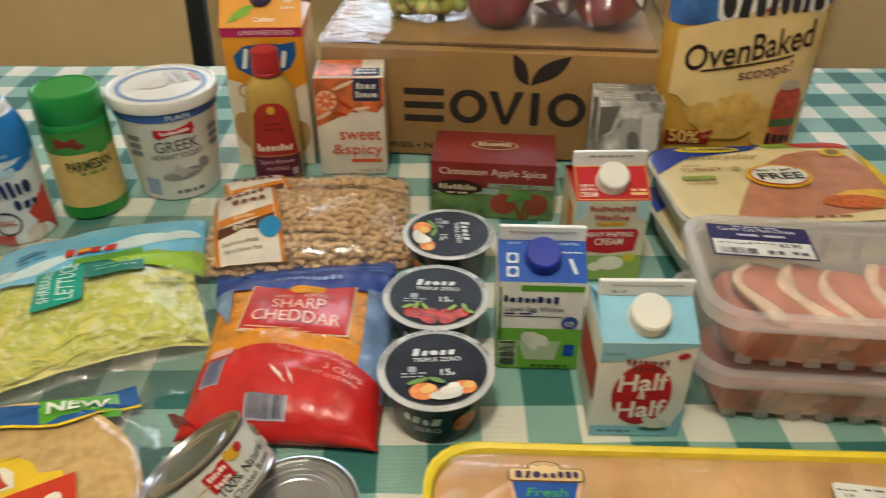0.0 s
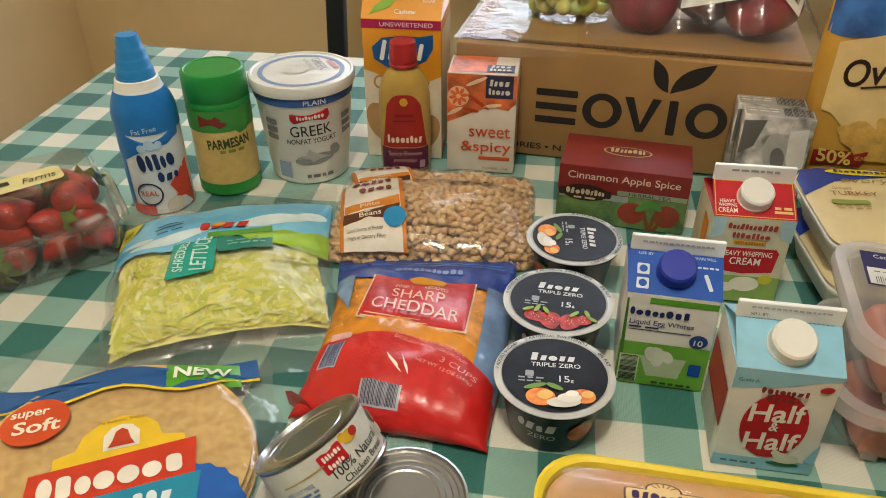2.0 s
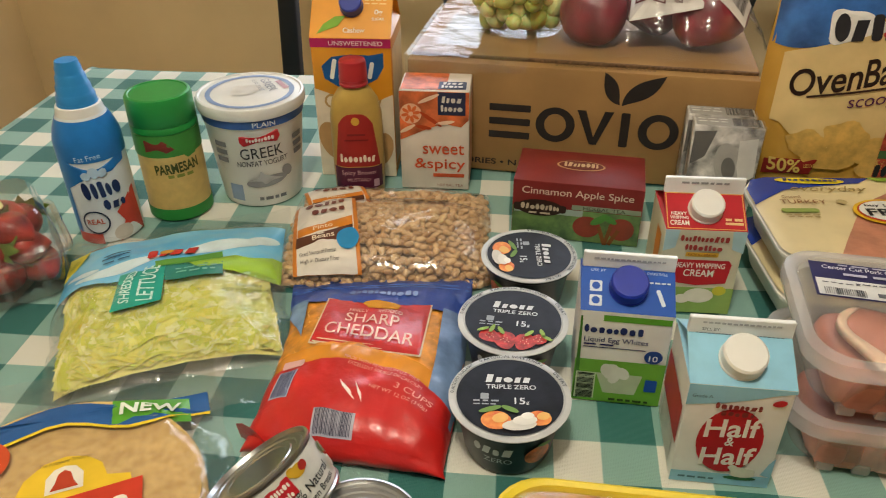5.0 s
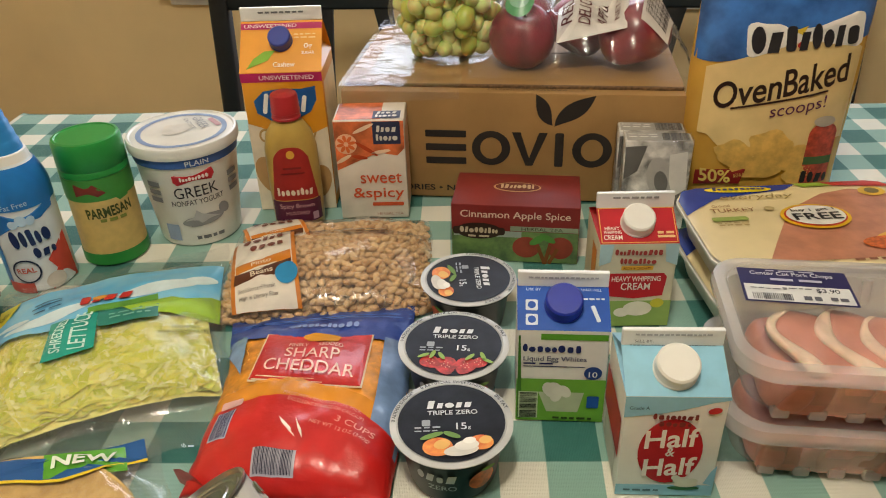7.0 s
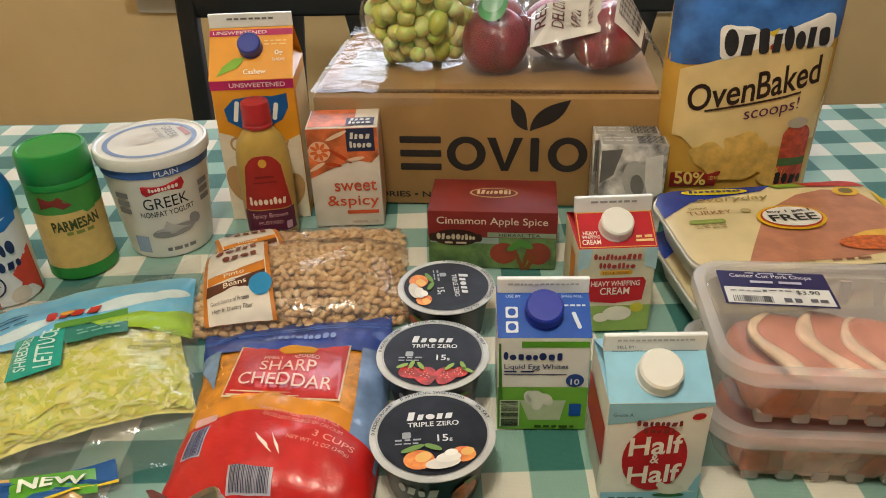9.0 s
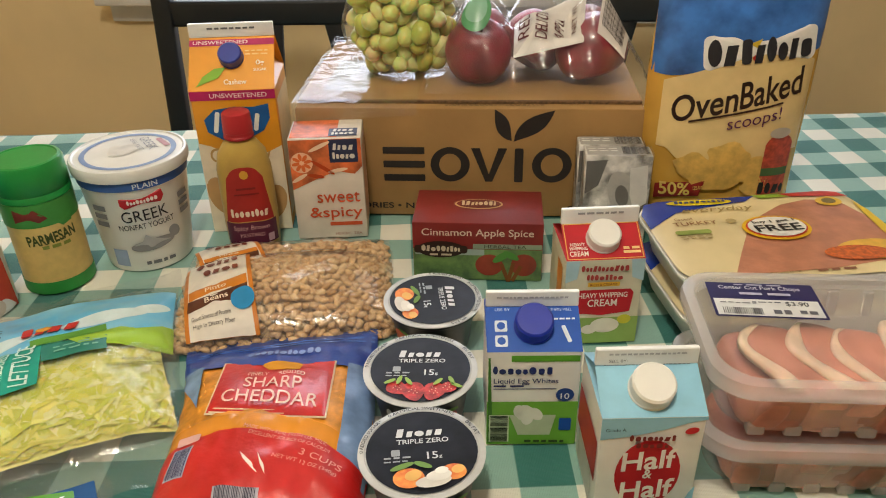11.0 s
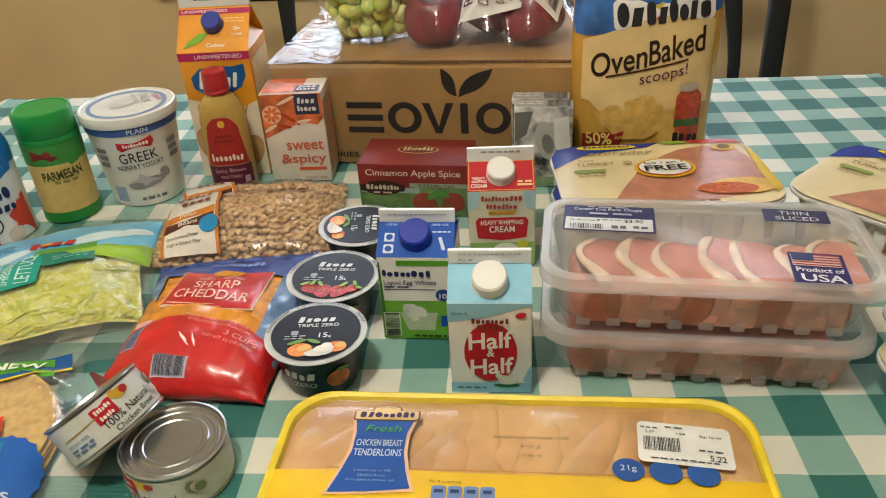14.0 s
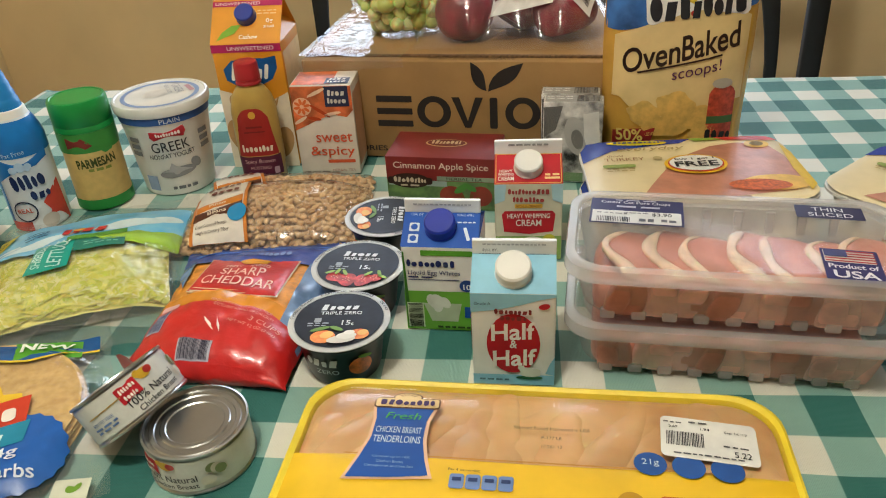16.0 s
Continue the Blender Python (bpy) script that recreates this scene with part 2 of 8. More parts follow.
def words(name, lines, mapper, material, parent, label="", off=0.001, bold=0.0, slant=0.0):
    """Lettering with the built-in font: lines of (text, u, v, width, height, turn), each fitted to its box."""
    verts, faces = [], []
    for s, u, v, w, h, *turn in lines:
        cu = bpy.data.curves.new("lettering", 'FONT')
        cu.body, cu.size, cu.resolution_u, cu.shear, cu.offset = s, 1.0, 4, slant, bold
        tmp = bpy.data.objects.new("lettering", cu)
        me = bpy.data.meshes.new_from_object(tmp)
        pts = [p.co.copy() for p in me.vertices]
        if pts:
            x0, x1 = min(p.x for p in pts), max(p.x for p in pts)
            y0, y1 = min(p.y for p in pts), max(p.y for p in pts)
            a = radians(turn[0]) if turn else 0.0
            c, sn, base = math.cos(a), math.sin(a), len(verts)
            for p in pts:
                x, y = ((p.x - x0) / max(x1 - x0, 1e-6) - 0.5) * w, ((p.y - y0) / max(y1 - y0, 1e-6) - 0.5) * h
                verts.append(mapper(u + c * x - sn * y, v + sn * x + c * y, off))
            faces += [tuple(base + i for i in f.vertices) for f in me.polygons]
        bpy.data.objects.remove(tmp)
        bpy.data.meshes.remove(me)
        bpy.data.curves.remove(cu)
    return link(name, verts, faces, material, parent, label, smooth=False)


def bars(u, v, w, h, n, gap=0.35, seed=1, turn=0.0):
    """A line of small print as plain bars."""
    rnd = random.Random(seed)
    ws = [rnd.uniform(0.6, 1.4) for _ in range(n)]
    unit = w / (sum(ws) + gap * (n - 1))
    c, s, x, out = math.cos(radians(turn)), math.sin(radians(turn)), -w / 2, []
    for k in ws:
        mx = x + k * unit / 2
        out.append(rect(u + c * mx, v + s * mx, k * unit, h, turn=turn))
        x += (k + gap) * unit
    return out


def blocks(u, v, w, h, n, turn=0.0, gap=0.22, seed=3):
    """A brand mark as a row of plain filled shapes of uneven size."""
    rnd = random.Random(seed)
    c, s, out = math.cos(radians(turn)), math.sin(radians(turn)), []
    ws = [rnd.uniform(0.7, 1.3) for _ in range(n)]
    unit, x = w / sum(ws), -w / 2
    for i, k in enumerate(ws):
        cw = k * unit
        xm, x = x + cw / 2, x + cw
        hh = h * (1.0 if i == 0 else rnd.choice((0.66, 0.74, 0.92)))
        ym, kind = (hh - h) / 2, rnd.choice("oosr")
        uu, vv, cw = u + c * xm - s * ym, v + s * xm + c * ym, cw * (1 - gap * 0.7)
        if kind == "o":
            out.append(oval(uu, vv, cw, hh, turn, 16))
        elif kind == "s":
            out.append([(uu + c * a - s * b, vv + s * a + c * b) for a, b in ((-cw * 0.25, hh / 2), (cw / 2, hh / 2), (cw * 0.25, -hh / 2), (-cw / 2, -hh / 2))])
        else:
            out.append(rect(uu, vv, cw * 0.8, hh, min(cw, hh) * 0.3, turn))
    return out


def barcode(u, v, w, h, n=26, seed=5, turn=0.0):
    rnd = random.Random(seed)
    c, s, out = math.cos(radians(turn)), math.sin(radians(turn)), []
    for i in range(n):
        x = -w / 2 + (i + 0.5) * w / n
        out.append(rect(u + c * x, v + s * x, w / n * rnd.uniform(0.25, 0.8), h, turn=turn))
    return out


def flat(o, U, V):
    """Label coordinates on a plane: origin and two directions."""
    o, U, V = Vector(o), Vector(U).normalized(), Vector(V).normalized()
    N = U.cross(V)
    return lambda u, v, off: o + U * u + V * v + N * off


def round_map(radius):
    """Label coordinates round an upright body: u runs along the girth from the front (-y), v is the height. radius(v) or a number."""
    def m(u, v, off):
        r = radius(v) if callable(radius) else radius
        a = u / r - math.pi / 2
        return Vector(((r + off) * math.cos(a), (r + off) * math.sin(a), v))
    return m


def band(name, u0, u1, v0, v1, mapper, material, parent, label="", off=0.0006, nu=48, nv=3):
    """A printed band round a body, as one sheet."""
    vs = [mapper(u0 + (u1 - u0) * i / nu, v0 + (v1 - v0) * j / nv, off) for j in range(nv + 1) for i in range(nu + 1)]
    return link(name, vs, grid_faces(nu, nv), material, parent, label, sharp=0)


def patch(name, ulo, uhi, vlo, vhi, mapper, material, parent, label="", off=0.0006, nu=50, nv=14):
    """A printed field between two edge lines vlo(u) and vhi(u), following the surface closely."""
    vs = []
    for j in range(nv + 1):
        for i in range(nu + 1):
            u = ulo + (uhi - ulo) * i / nu
            a, b = (vlo(u) if callable(vlo) else vlo), (vhi(u) if callable(vhi) else vhi)
            vs.append(mapper(u, a + (b - a) * j / nv, off))
    return link(name, vs, grid_faces(nu, nv), material, parent, label, sharp=0)


# ---- surfaces ----
WALL = mat("wall_paint", "f1d9a8", 0.85, var=0.05, vscale=3, bump=0.12, bscale=220)
CEIL = mat("ceiling_paint", "e4ddd0", 0.9, var=0.03, vscale=3, bump=0.1)
FLOORM = mat("floor_laminate", "6f5238", 0.45, var=0.25, vscale=6, bump=0.05)
TRIM = mat("white_trim_paint", "dcdcd8", 0.4, var=0.03, bump=0.03)
BLACKWOOD = mat("black_lacquer", "0d0d10", 0.5, var=0.2, bump=0.04, bscale=80)
CARD = mat("cardboard", "9e7a48", 0.8, var=0.07, vscale=18, bump=0.10, bscale=160)
CARDEDGE = mat("cardboard_edge", "6d5236", 0.9, var=0.25, vscale=300, bump=0.2)
WHITEP = mat("white_plastic", "e9e8e2", 0.32, var=0.03, bump=0.03)
WHITEBOARD = mat("white_coated_board", "e6e7e4", 0.35, var=0.04, vscale=40, bump=0.03)
STEEL = mat("tin_steel", "b9bab8", 0.28, metal=1.0, var=0.06, bump=0.05, bscale=120)
WRAP = film("clear_wrap", haze=0.10, gloss=1.0, rough=0.08, bscale=50, bump=0.45)
WRAPFINE = film("thin_wrap", haze=0.03, gloss=0.7, rough=0.06, bscale=25, bump=0.30)
CLEARBOX = film("clear_container", haze=0.045, gloss=1.8, rough=0.05, bscale=15, bump=0.12)
FROST = film("frosted_plastic", haze=0.17, gloss=0.6, rough=0.25, bscale=40, bump=0.05, hazecol=(0.9, 0.9, 0.9))
CLOTH = gingham("teal_gingham", radians(7.5), 0.0765, 0.0815, 0.0760, 0.1300)

# ---- room ----
# east and south walls are unseen, set far off to weaken bounced light
Z0, Z1, XL, XR, YB, YF = -0.75, 1.65, -1.55, 4.2, 1.65, -5.0


def slab(name, lo, hi, material, label, category, bevel=0.0):
    bm = box_bm(hi[0] - lo[0], hi[1] - lo[1], hi[2] - lo[2], bevel, 2, ((lo[0] + hi[0]) / 2, (lo[1] + hi[1]) / 2, lo[2]))
    return tagged(part(name, bm, material, None), label, category, kind="structure")


slab("floor", (XL - 0.1, YF - 0.1, Z0 - 0.1), (XR + 0.1, YB + 0.1, Z0), FLOORM, "brown wooden floor under the table", "floor")
slab("ceiling", (XL - 0.1, YF - 0.1, Z1), (XR + 0.1, YB + 0.1, Z1 + 0.1), CEIL, "plain off-white ceiling over the dining table", "ceiling")
slab("wall_west", (XL - 0.1, YF, Z0), (XL, YB + 0.12, Z1), WALL, "plain beige painted side wall", "wall")
slab("wall_east", (XR, YF, Z0), (XR + 0.1, YB + 0.12, Z1), WALL, "plain beige painted side wall", "wall")
slab("wall_south", (XL, YF - 0.1, Z0), (XR, YF, Z1), WALL, "plain beige painted wall behind the viewer", "wall")
WX0, WX1, WZ0, WZ1 = -0.80, 0.75, 0.048, 1.04
nwall = thing("wall_north", "beige painted wall with a window opening", "wall", 0, 0, kind="structure")
for lo, hi in (((XL, YB, Z0), (XR, YB + 0.12, WZ0)), ((XL, YB, WZ1), (XR, YB + 0.12, Z1)), ((XL, YB, WZ0), (WX0, YB + 0.12, WZ1)), ((WX1, YB, WZ0), (XR, YB + 0.12, WZ1))):
    part("wall_section", box_bm(hi[0] - lo[0], 0.12, hi[2] - lo[2], 0, 1, ((lo[0] + hi[0]) / 2, YB + 0.06, lo[2])), WALL, nwall)
win = thing("window_1", "white framed window behind the black chairs", "window", (WX0 + WX1) / 2, YB, WZ0, kind="structure")
ww, wh = WX1 - WX0, WZ1 - WZ0
part("window_sill", box_bm(ww + 0.10, 0.10, 0.022, 0.004, 2, (0, -0.03, -0.028)), TRIM, win, "glossy white window sill")
part("apron", box_bm(ww + 0.09, 0.018, 0.05, 0.003, 2, (0, -0.0095, -0.079)), TRIM, win)
for sx in (-1, 1):
    part("casing", box_bm(0.06, 0.018, wh + 0.06, 0.003, 2, (sx * (ww / 2 + 0.03), -0.0095, -0.004)), TRIM, win)
    part("jamb", box_bm(0.03, 0.09, wh, 0.002, 2, (sx * (ww / 2 - 0.015), 0.06, 0)), TRIM, win)
part("head_casing", box_bm(ww + 0.12, 0.018, 0.06, 0.003, 2, (0, -0.0095, wh + 0.057)), TRIM, win)
part("meeting_rail", box_bm(ww - 0.06, 0.04, 0.04, 0.003, 2, (0, 0.07, wh / 2)), TRIM, win)
pane = part("pane", box_bm(ww - 0.06, 0.004, wh, 0, 1, (0, 0.075, 0)), film("window_glass", haze=0.0, gloss=1.0, rough=0.02, bump=0.0), win)
pane.visible_shadow = False

clamp = thing("ceiling_light", "round flush ceiling light with a warm white diffuser", "ceiling light", 0.05, -0.32, Z1)
lathe("base_plate", [(0.16, -0.02), (0.165, -0.012), (0.165, -0.001)], STEEL, clamp)
glow = bpy.data.materials.new("lamp_diffuser")
glow.use_nodes = True
glow.node_tree.nodes["Principled BSDF"].inputs["Emission Color"].default_value = (1.0, 0.80, 0.55, 1)
glow.node_tree.nodes["Principled BSDF"].inputs["Emission Strength"].default_value = 3.0
lathe("diffuser", [(0.02, -0.068), (0.08, -0.062), (0.125, -0.047), (0.15, -0.022)], glow, clamp, "glowing frosted glass diffuser")

# ---- table and cloth ----
TA = 6.5
table = thing("dining_table", "rectangular dining table hidden by a checked cloth", "table", 0.10, 0.335, -0.0035, TA)
TW, TD = 1.47, 1.13
part("tabletop", box_bm(TW, TD, 0.03, 0.004, 2, (0, 0, -0.033)), BLACKWOOD, table)
for sx in (-1, 1):
    for sy in (-1, 1):
        part("leg", box_bm(0.07, 0.07, 0.7135, 0.006, 2, (sx * (TW / 2 - 0.09), sy * (TD / 2 - 0.09), -0.7465)), BLACKWOOD, table)
    part("apron_rail", box_bm(0.03, TD - 0.25, 0.09, 0.003, 2, (sx * (TW / 2 - 0.09), 0, -0.1235)), BLACKWOOD, table)


def cloth_sheet():
    m = pose(0.10, 0.335, 0, 0, 0, TA)
    over, nx, ny = 0.22, 150, 120
    hx, hy = TW / 2 + 0.004, TD / 2 + 0.004
    verts = []

    def fold(a, h, s):
        # past the table's edge the sheet bends down over a rounded arris
        if abs(a) <= h:
            return a, 0.0
        e = abs(a) - h
        r = 0.012
        if e < r * 1.5708:
            q = e / r
            return math.copysign(h + r * math.sin(q), a), -(r - r * math.cos(q))
        return math.copysign(h + r + 0.02 * math.sin(s * 26) * min(1, (e - 0.02) * 9), a), -(r + e - r * 1.5708)
    for j in range(ny + 1):
        for i in range(nx + 1):
            a, b = (i / nx - 0.5) * 2 * (hx + over), (j / ny - 0.5) * 2 * (hy + over)
            x, dx = fold(a, hx, b)
            y, dy = fold(b, hy, a)
            p = m @ Vector((x, y, min(dx, dy) if dx * dy == 0 else dx + dy * 0.35))
            w = noise.noise((p.x * 6, p.y * 6, 3.1)) * 0.0012 + noise.noise((p.x * 19, p.y * 17, 8.0)) * 0.0005 - 0.0012
            ridge = max(0.0, 1 - abs((p.x + 0.3 * p.y) * 1.0 + 0.62 + 0.01 * noise.noise((p.y * 9, 0, 0))) / 0.006) * 0.0012
            verts.append((p.x, p.y, p.z + w + (ridge if dx == 0 and dy == 0 else 0)))
    return verts, grid_faces(nx, ny)


cv, cf = cloth_sheet()
tagged(link("tablecloth", cv, cf, CLOTH, sharp=0), "teal and white gingham cotton tablecloth with soft creases", "tablecloth")


# ---- chairs ----
def chair(x, y, yaw, w=0.43):
    c = thing("dining_chair", "black lacquered wooden chair with slatted back behind the table", "chair", x, y, Z0, yaw, "chairs round the table")
    part("seat", box_bm(w, 0.42, 0.035, 0.008, 3, (0, 0, 0.44)), BLACKWOOD, c)
    for sx in (-1, 1):
        v, f = loft([ring(0.036, 0.03, 0.006, z, 3, sx * (w / 2 - 0.018), 0.19 + 0.06 * max(0.0, (z - 0.44) / 0.5)) for z in (0, 0.25, 0.44, 0.6, 0.75, 0.9, 1.0)])
        link("back_post", v, f, BLACKWOOD, c)
        part("front_leg", box_bm(0.036, 0.036, 0.44, 0.005, 2, (sx * (w / 2 - 0.02), -0.18, 0)), BLACKWOOD, c)
    for z, h in ((0.83, 0.045), (0.945, 0.055)):
        part("back_rail", box_bm(w - 0.04, 0.022, h, 0.006, 3, (0, 0.19 + 0.06 * (z - 0.42) / 0.5, z)), BLACKWOOD, c)
    for k in (-1, 0, 1):
        v, f = loft([ring(0.036 - 0.014 * math.sin((z - 0.475) / 0.36 * math.pi), 0.012, 0.004, z, 2, k * (0.11 + 0.02 * math.sin((z - 0.475) / 0.36 * math.pi)), 0.19 + 0.06 * (z - 0.44) / 0.5) for z in [0.475 + 0.36 * i / 8 for i in range(9)]])
        link("slat", v, f, BLACKWOOD, c)
    part("front_rail", box_bm(w - 0.08, 0.02, 0.05, 0.004, 2, (0, -0.18, 0.385)), BLACKWOOD, c)
    return c


chair(-0.275, 0.93, 4.0)
chair(0.463, 0.97, 2.0)


def thing_part(name, parent, label=""):
    e = new(name)
    e.empty_display_size = 0.01
    e.parent = parent
    if label:
        e["label"] = label
    return e


# ---- soda carton ----
def soda_case():
    b = thing("cardboard_case", "brown corrugated drinks case with dark print, half wrapped in clear film", "box", 0.0925, 0.735, 0, 1.5)
    W, D, H = 0.388, 0.27, 0.138
    part("body", box_bm(W, D, H - 0.004, 0.0025, 2), CARD, b)
    for sy, d in ((-1, 0.118), (1, 0.118)):
        part("flap", box_bm(W - 0.002, d, 0.0035, 0.0008, 1, (0, sy * (D / 2 - 0.017 - d / 2), H - 0.0039)), CARD, b)
    part("flap_edge", box_bm(W - 0.004, 0.004, 0.004, 0.0008, 1, (0, -D / 2 + 0.016, H - 0.0042)), CARDEDGE, b, "dark corrugated edge of the flap")
    fm = flat((0, -D / 2, 0), (1, 0, 0), (0, 0, 1))
    dark = ink("2c2724", 0.7)
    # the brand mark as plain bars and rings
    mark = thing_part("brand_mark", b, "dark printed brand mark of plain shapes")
    for v0, h0 in ((0.0835, 0.0085), (0.0665, 0.0085), (0.0495, 0.0085)):
        figure("mark_shape", [rect(-0.073, v0, 0.048, h0, 0.001)], fm, dark, mark, rings=1)
    for u in (-0.020, 0.096):
        vs, fs = [], []
        for i in range(40):
            a = 2 * math.pi * i / 40
            vs += [fm(u + 0.0225 * math.cos(a), 0.0665 + 0.0215 * math.sin(a), 0.0005), fm(u + 0.0125 * math.cos(a), 0.0665 + 0.0135 * math.sin(a), 0.0005)]
            j = (i + 1) % 40
            fs.append((2 * i, 2 * i + 1, 2 * j + 1, 2 * j))
        link("mark_ring", vs, fs, dark, mark)
    for a in (1, -1):
        figure("mark_shape", [[(0.0245 - a * 0.0205, 0.087), (0.0245 - a * 0.0105, 0.087), (0.0245 + a * 0.003, 0.0455), (0.0245 - a * 0.004, 0.0455)][::a]], fm, dark, mark, rings=1, off=0.0006 + 0.0001 * a)
    figure("mark_shape", [rect(0.0585, 0.066, 0.010, 0.042, 0.002)], fm, dark, mark, rings=1)

    def leaf(u, v, L, w, a):
        pts = [(L * q, w * math.sin(math.pi * q ** 0.8)) for q in [i / 10 for i in range(11)]] + [(L * q, -w * 0.8 * math.sin(math.pi * q ** 1.2)) for q in [i / 10 for i in range(9, 0, -1)]]
        c, s = math.cos(radians(a)), math.sin(radians(a))
        return [(u + c * x - s * y, v + s * x + c * y) for x, y in pts]
    figure("leaf_mark", [leaf(0.052, 0.095, 0.058, 0.0110, 40), leaf(0.050, 0.096, 0.042, 0.0090, 118)], fm, dark, b, rings=1)
    words("lettering", [("CALORIES \u2022 N", -0.108, 0.0135, 0.090, 0.0075), ("CIALS", 0.132, 0.0115, 0.032, 0.0075)], fm, dark, b, off=0.0007, bold=0.015)
    tm = flat((0, 0, H), (1, 0, 0), (0, 1, 0))
    figure("small_print", bars(0.03, -0.1275, 0.11, 0.0013, 22, seed=4) + bars(0.03, -0.1240, 0.11, 0.0013, 20, seed=5), flat((0, 0, H - 0.004), (1, 0, 0), (0, 1, 0)), ink("6a5238", 0.8), b, rings=1)
    figure("white_label", [rect(-0.145, -0.03, 0.05, 0.12, 0.002)], tm, ink("b4b1a8", 0.6), b, "white paper label")
    # shrink film over the western end
    v = []
    nx, ny = 26, 40
    for j in range(ny + 1):
        for i in range(nx + 1):
            x, y = -W / 2 - 0.002 + 0.14 * i / nx, -D / 2 - 0.003 + (D + 0.006) * j / ny
            q = noise.noise((x * 45, y * 45, 1.0)) * 0.0016 + noise.noise((x * 110, y * 90, 4.0)) * 0.0008
            v.append((x + noise.noise((y * 60, 2, 0)) * 0.004 * (i / nx), y, H + 0.0028 + q))
    link("shrink_film", v, grid_faces(nx, ny), WRAPFINE, b, "crinkled clear shrink film")
    v = []
    for j in range(9):
        for i in range(nx + 1):
            x, z = -W / 2 - 0.002 + 0.14 * i / nx, H + 0.002 - 0.022 * j / 8 * (1 - 0.4 * i / nx)
            v.append((x, -D / 2 - 0.0025 - abs(noise.noise((x * 80, z * 90, 6.0))) * 0.0015, z))
    link("film_lip", v, grid_faces(nx, 8), WRAP, b)
    return b


soda_case()


# ---- gable cartons ----
def carton(name, label, x, y, yaw, w, eave, ridge, top, body_m, roof_m, fin_m, cap_m, cap_r=0.0, cap_at=0.5, group="gable-top cartons"):
    c = thing(name, label, "carton", x, y, 0, yaw, group)
    h = w / 2
    v, f = loft([ring(w - 0.003, w - 0.003, 0.002, 0, 2), ring(w, w, 0.0025, 0.002, 2), ring(w, w, 0.0025, eave * 0.5, 2), ring(w, w, 0.0025, eave, 2)], True, False)
    link("body", v, f, body_m, c)
    t = 0.0016
    # roof: front and back panels rise to the ridge, the side panels fold in between
    rv = [(-h, -h, eave), (h, -h, eave), (h, h, eave), (-h, h, eave), (-h, -t, ridge), (h, -t, ridge), (h, t, ridge), (-h, t, ridge), (-h * 0.35, 0, ridge - 0.003), (h * 0.35, 0, ridge - 0.003)]
    rf = [(0, 1, 5, 4), (2, 3, 7, 6), (0, 4, 8), (4, 7, 8), (7, 3, 8), (3, 0, 8), (1, 9, 5), (5, 9, 6), (6, 9, 2), (2, 9, 1)]
    link("roof", rv, rf, roof_m, c, smooth=False)
    part("fin", box_bm(w, 2 * t + 0.0008, top - ridge, 0.0006, 1, (0, 0, ridge)), fin_m, c, "crimped white top seam")
    n = Vector((0, -(ridge - eave), h - t)).normalized()
    up = Vector((0, h - t, ridge - eave)).normalized()
    if cap_r:
        o = Vector((0, -h, eave)) + up * ((h - t) ** 2 + (ridge - eave) ** 2) ** 0.5 * cap_at
        prof = [(cap_r * 1.04, 0.0002), (cap_r * 1.04, 0.0016), (cap_r, 0.0020), (cap_r, 0.0112), (cap_r - 0.0014, 0.0128), (cap_r - 0.003, 0.0128), (0.0001, 0.0128)]
        cap = lathe("cap", prof, cap_m, c, "round screw cap", n=40)
        cap.matrix_local = Matrix.Translation(o) @ n.to_track_quat('Z', 'Y').to_matrix().to_4x4()
    return c, flat((0, -h, 0), (1, 0, 0), (0, 0, 1)), flat((0, -h, eave), (1, 0, 0), up), flat((0, -t - 0.0004, ridge), (1, 0, 0), (0, 0, 1)), flat((-h, 0, 0), (0, -1, 0), (0, 0, 1)), flat((h, 0, 0), (0, 1, 0), (0, 0, 1))


PALE = ink("8fc4dc")
RED = ink("b81f2a")
DKBLUE = ink("1d2a66")
# half and half
c, fr, rf, fn, sl, sr = carton("half_and_half_carton", "white and pale blue gable carton with a white cap", 0.2378, 0.1985, 6.0, 0.067, 0.0915, 0.1080, 0.1210, WHITEBOARD, PALE, WHITEBOARD, WHITEP, 0.0142, 0.52)
figure("blue_corner", [[(-0.0335, 0.0915), (-0.0335, 0.0735), (-0.012, 0.0765), (0.006, 0.081), (0.022, 0.0865), (0.0335, 0.0892), (0.0335, 0.0915)]], fr, PALE, c, "pale blue printed corner", rings=1)
figure("blue_foot", [rect(0, 0.0055, 0.0668, 0.0105), [(0.0334, 0.0105), (0.0334, 0.030), (0.030, 0.024), (0.026, 0.0125)]], fr, PALE, c, rings=1)
figure("red_oval", [oval(0.000, 0.0430, 0.043, 0.060)], fr, RED, c, "red printed oval", off=0.0008, rings=1)
words("lettering", [("Half", 0.0, 0.0555, 0.037, 0.0170, 5), ("&", 0.0, 0.0430, 0.006, 0.008), ("Half", 0.001, 0.0290, 0.037, 0.0170, 5)], fr, ink("f2efe8"), c, "white lettering", off=0.0012, bold=0.02, slant=0.1)
figure("brand_mark", blocks(0.0, 0.0755, 0.030, 0.0055, 8, seed=8) + blocks(0.0, 0.0695, 0.022, 0.0045, 5, seed=9), fr, ink("7a2a2a"), c, off=0.0014, rings=1)
figure("cow_picture", [oval(0.014, 0.0125, 0.017, 0.006), oval(0.011, 0.0165, 0.012, 0.006), oval(0.018, 0.0155, 0.008, 0.006), oval(0.0065, 0.019, 0.006, 0.005)], fr, ink("d9dccf"), c, off=0.0014, rings=1)
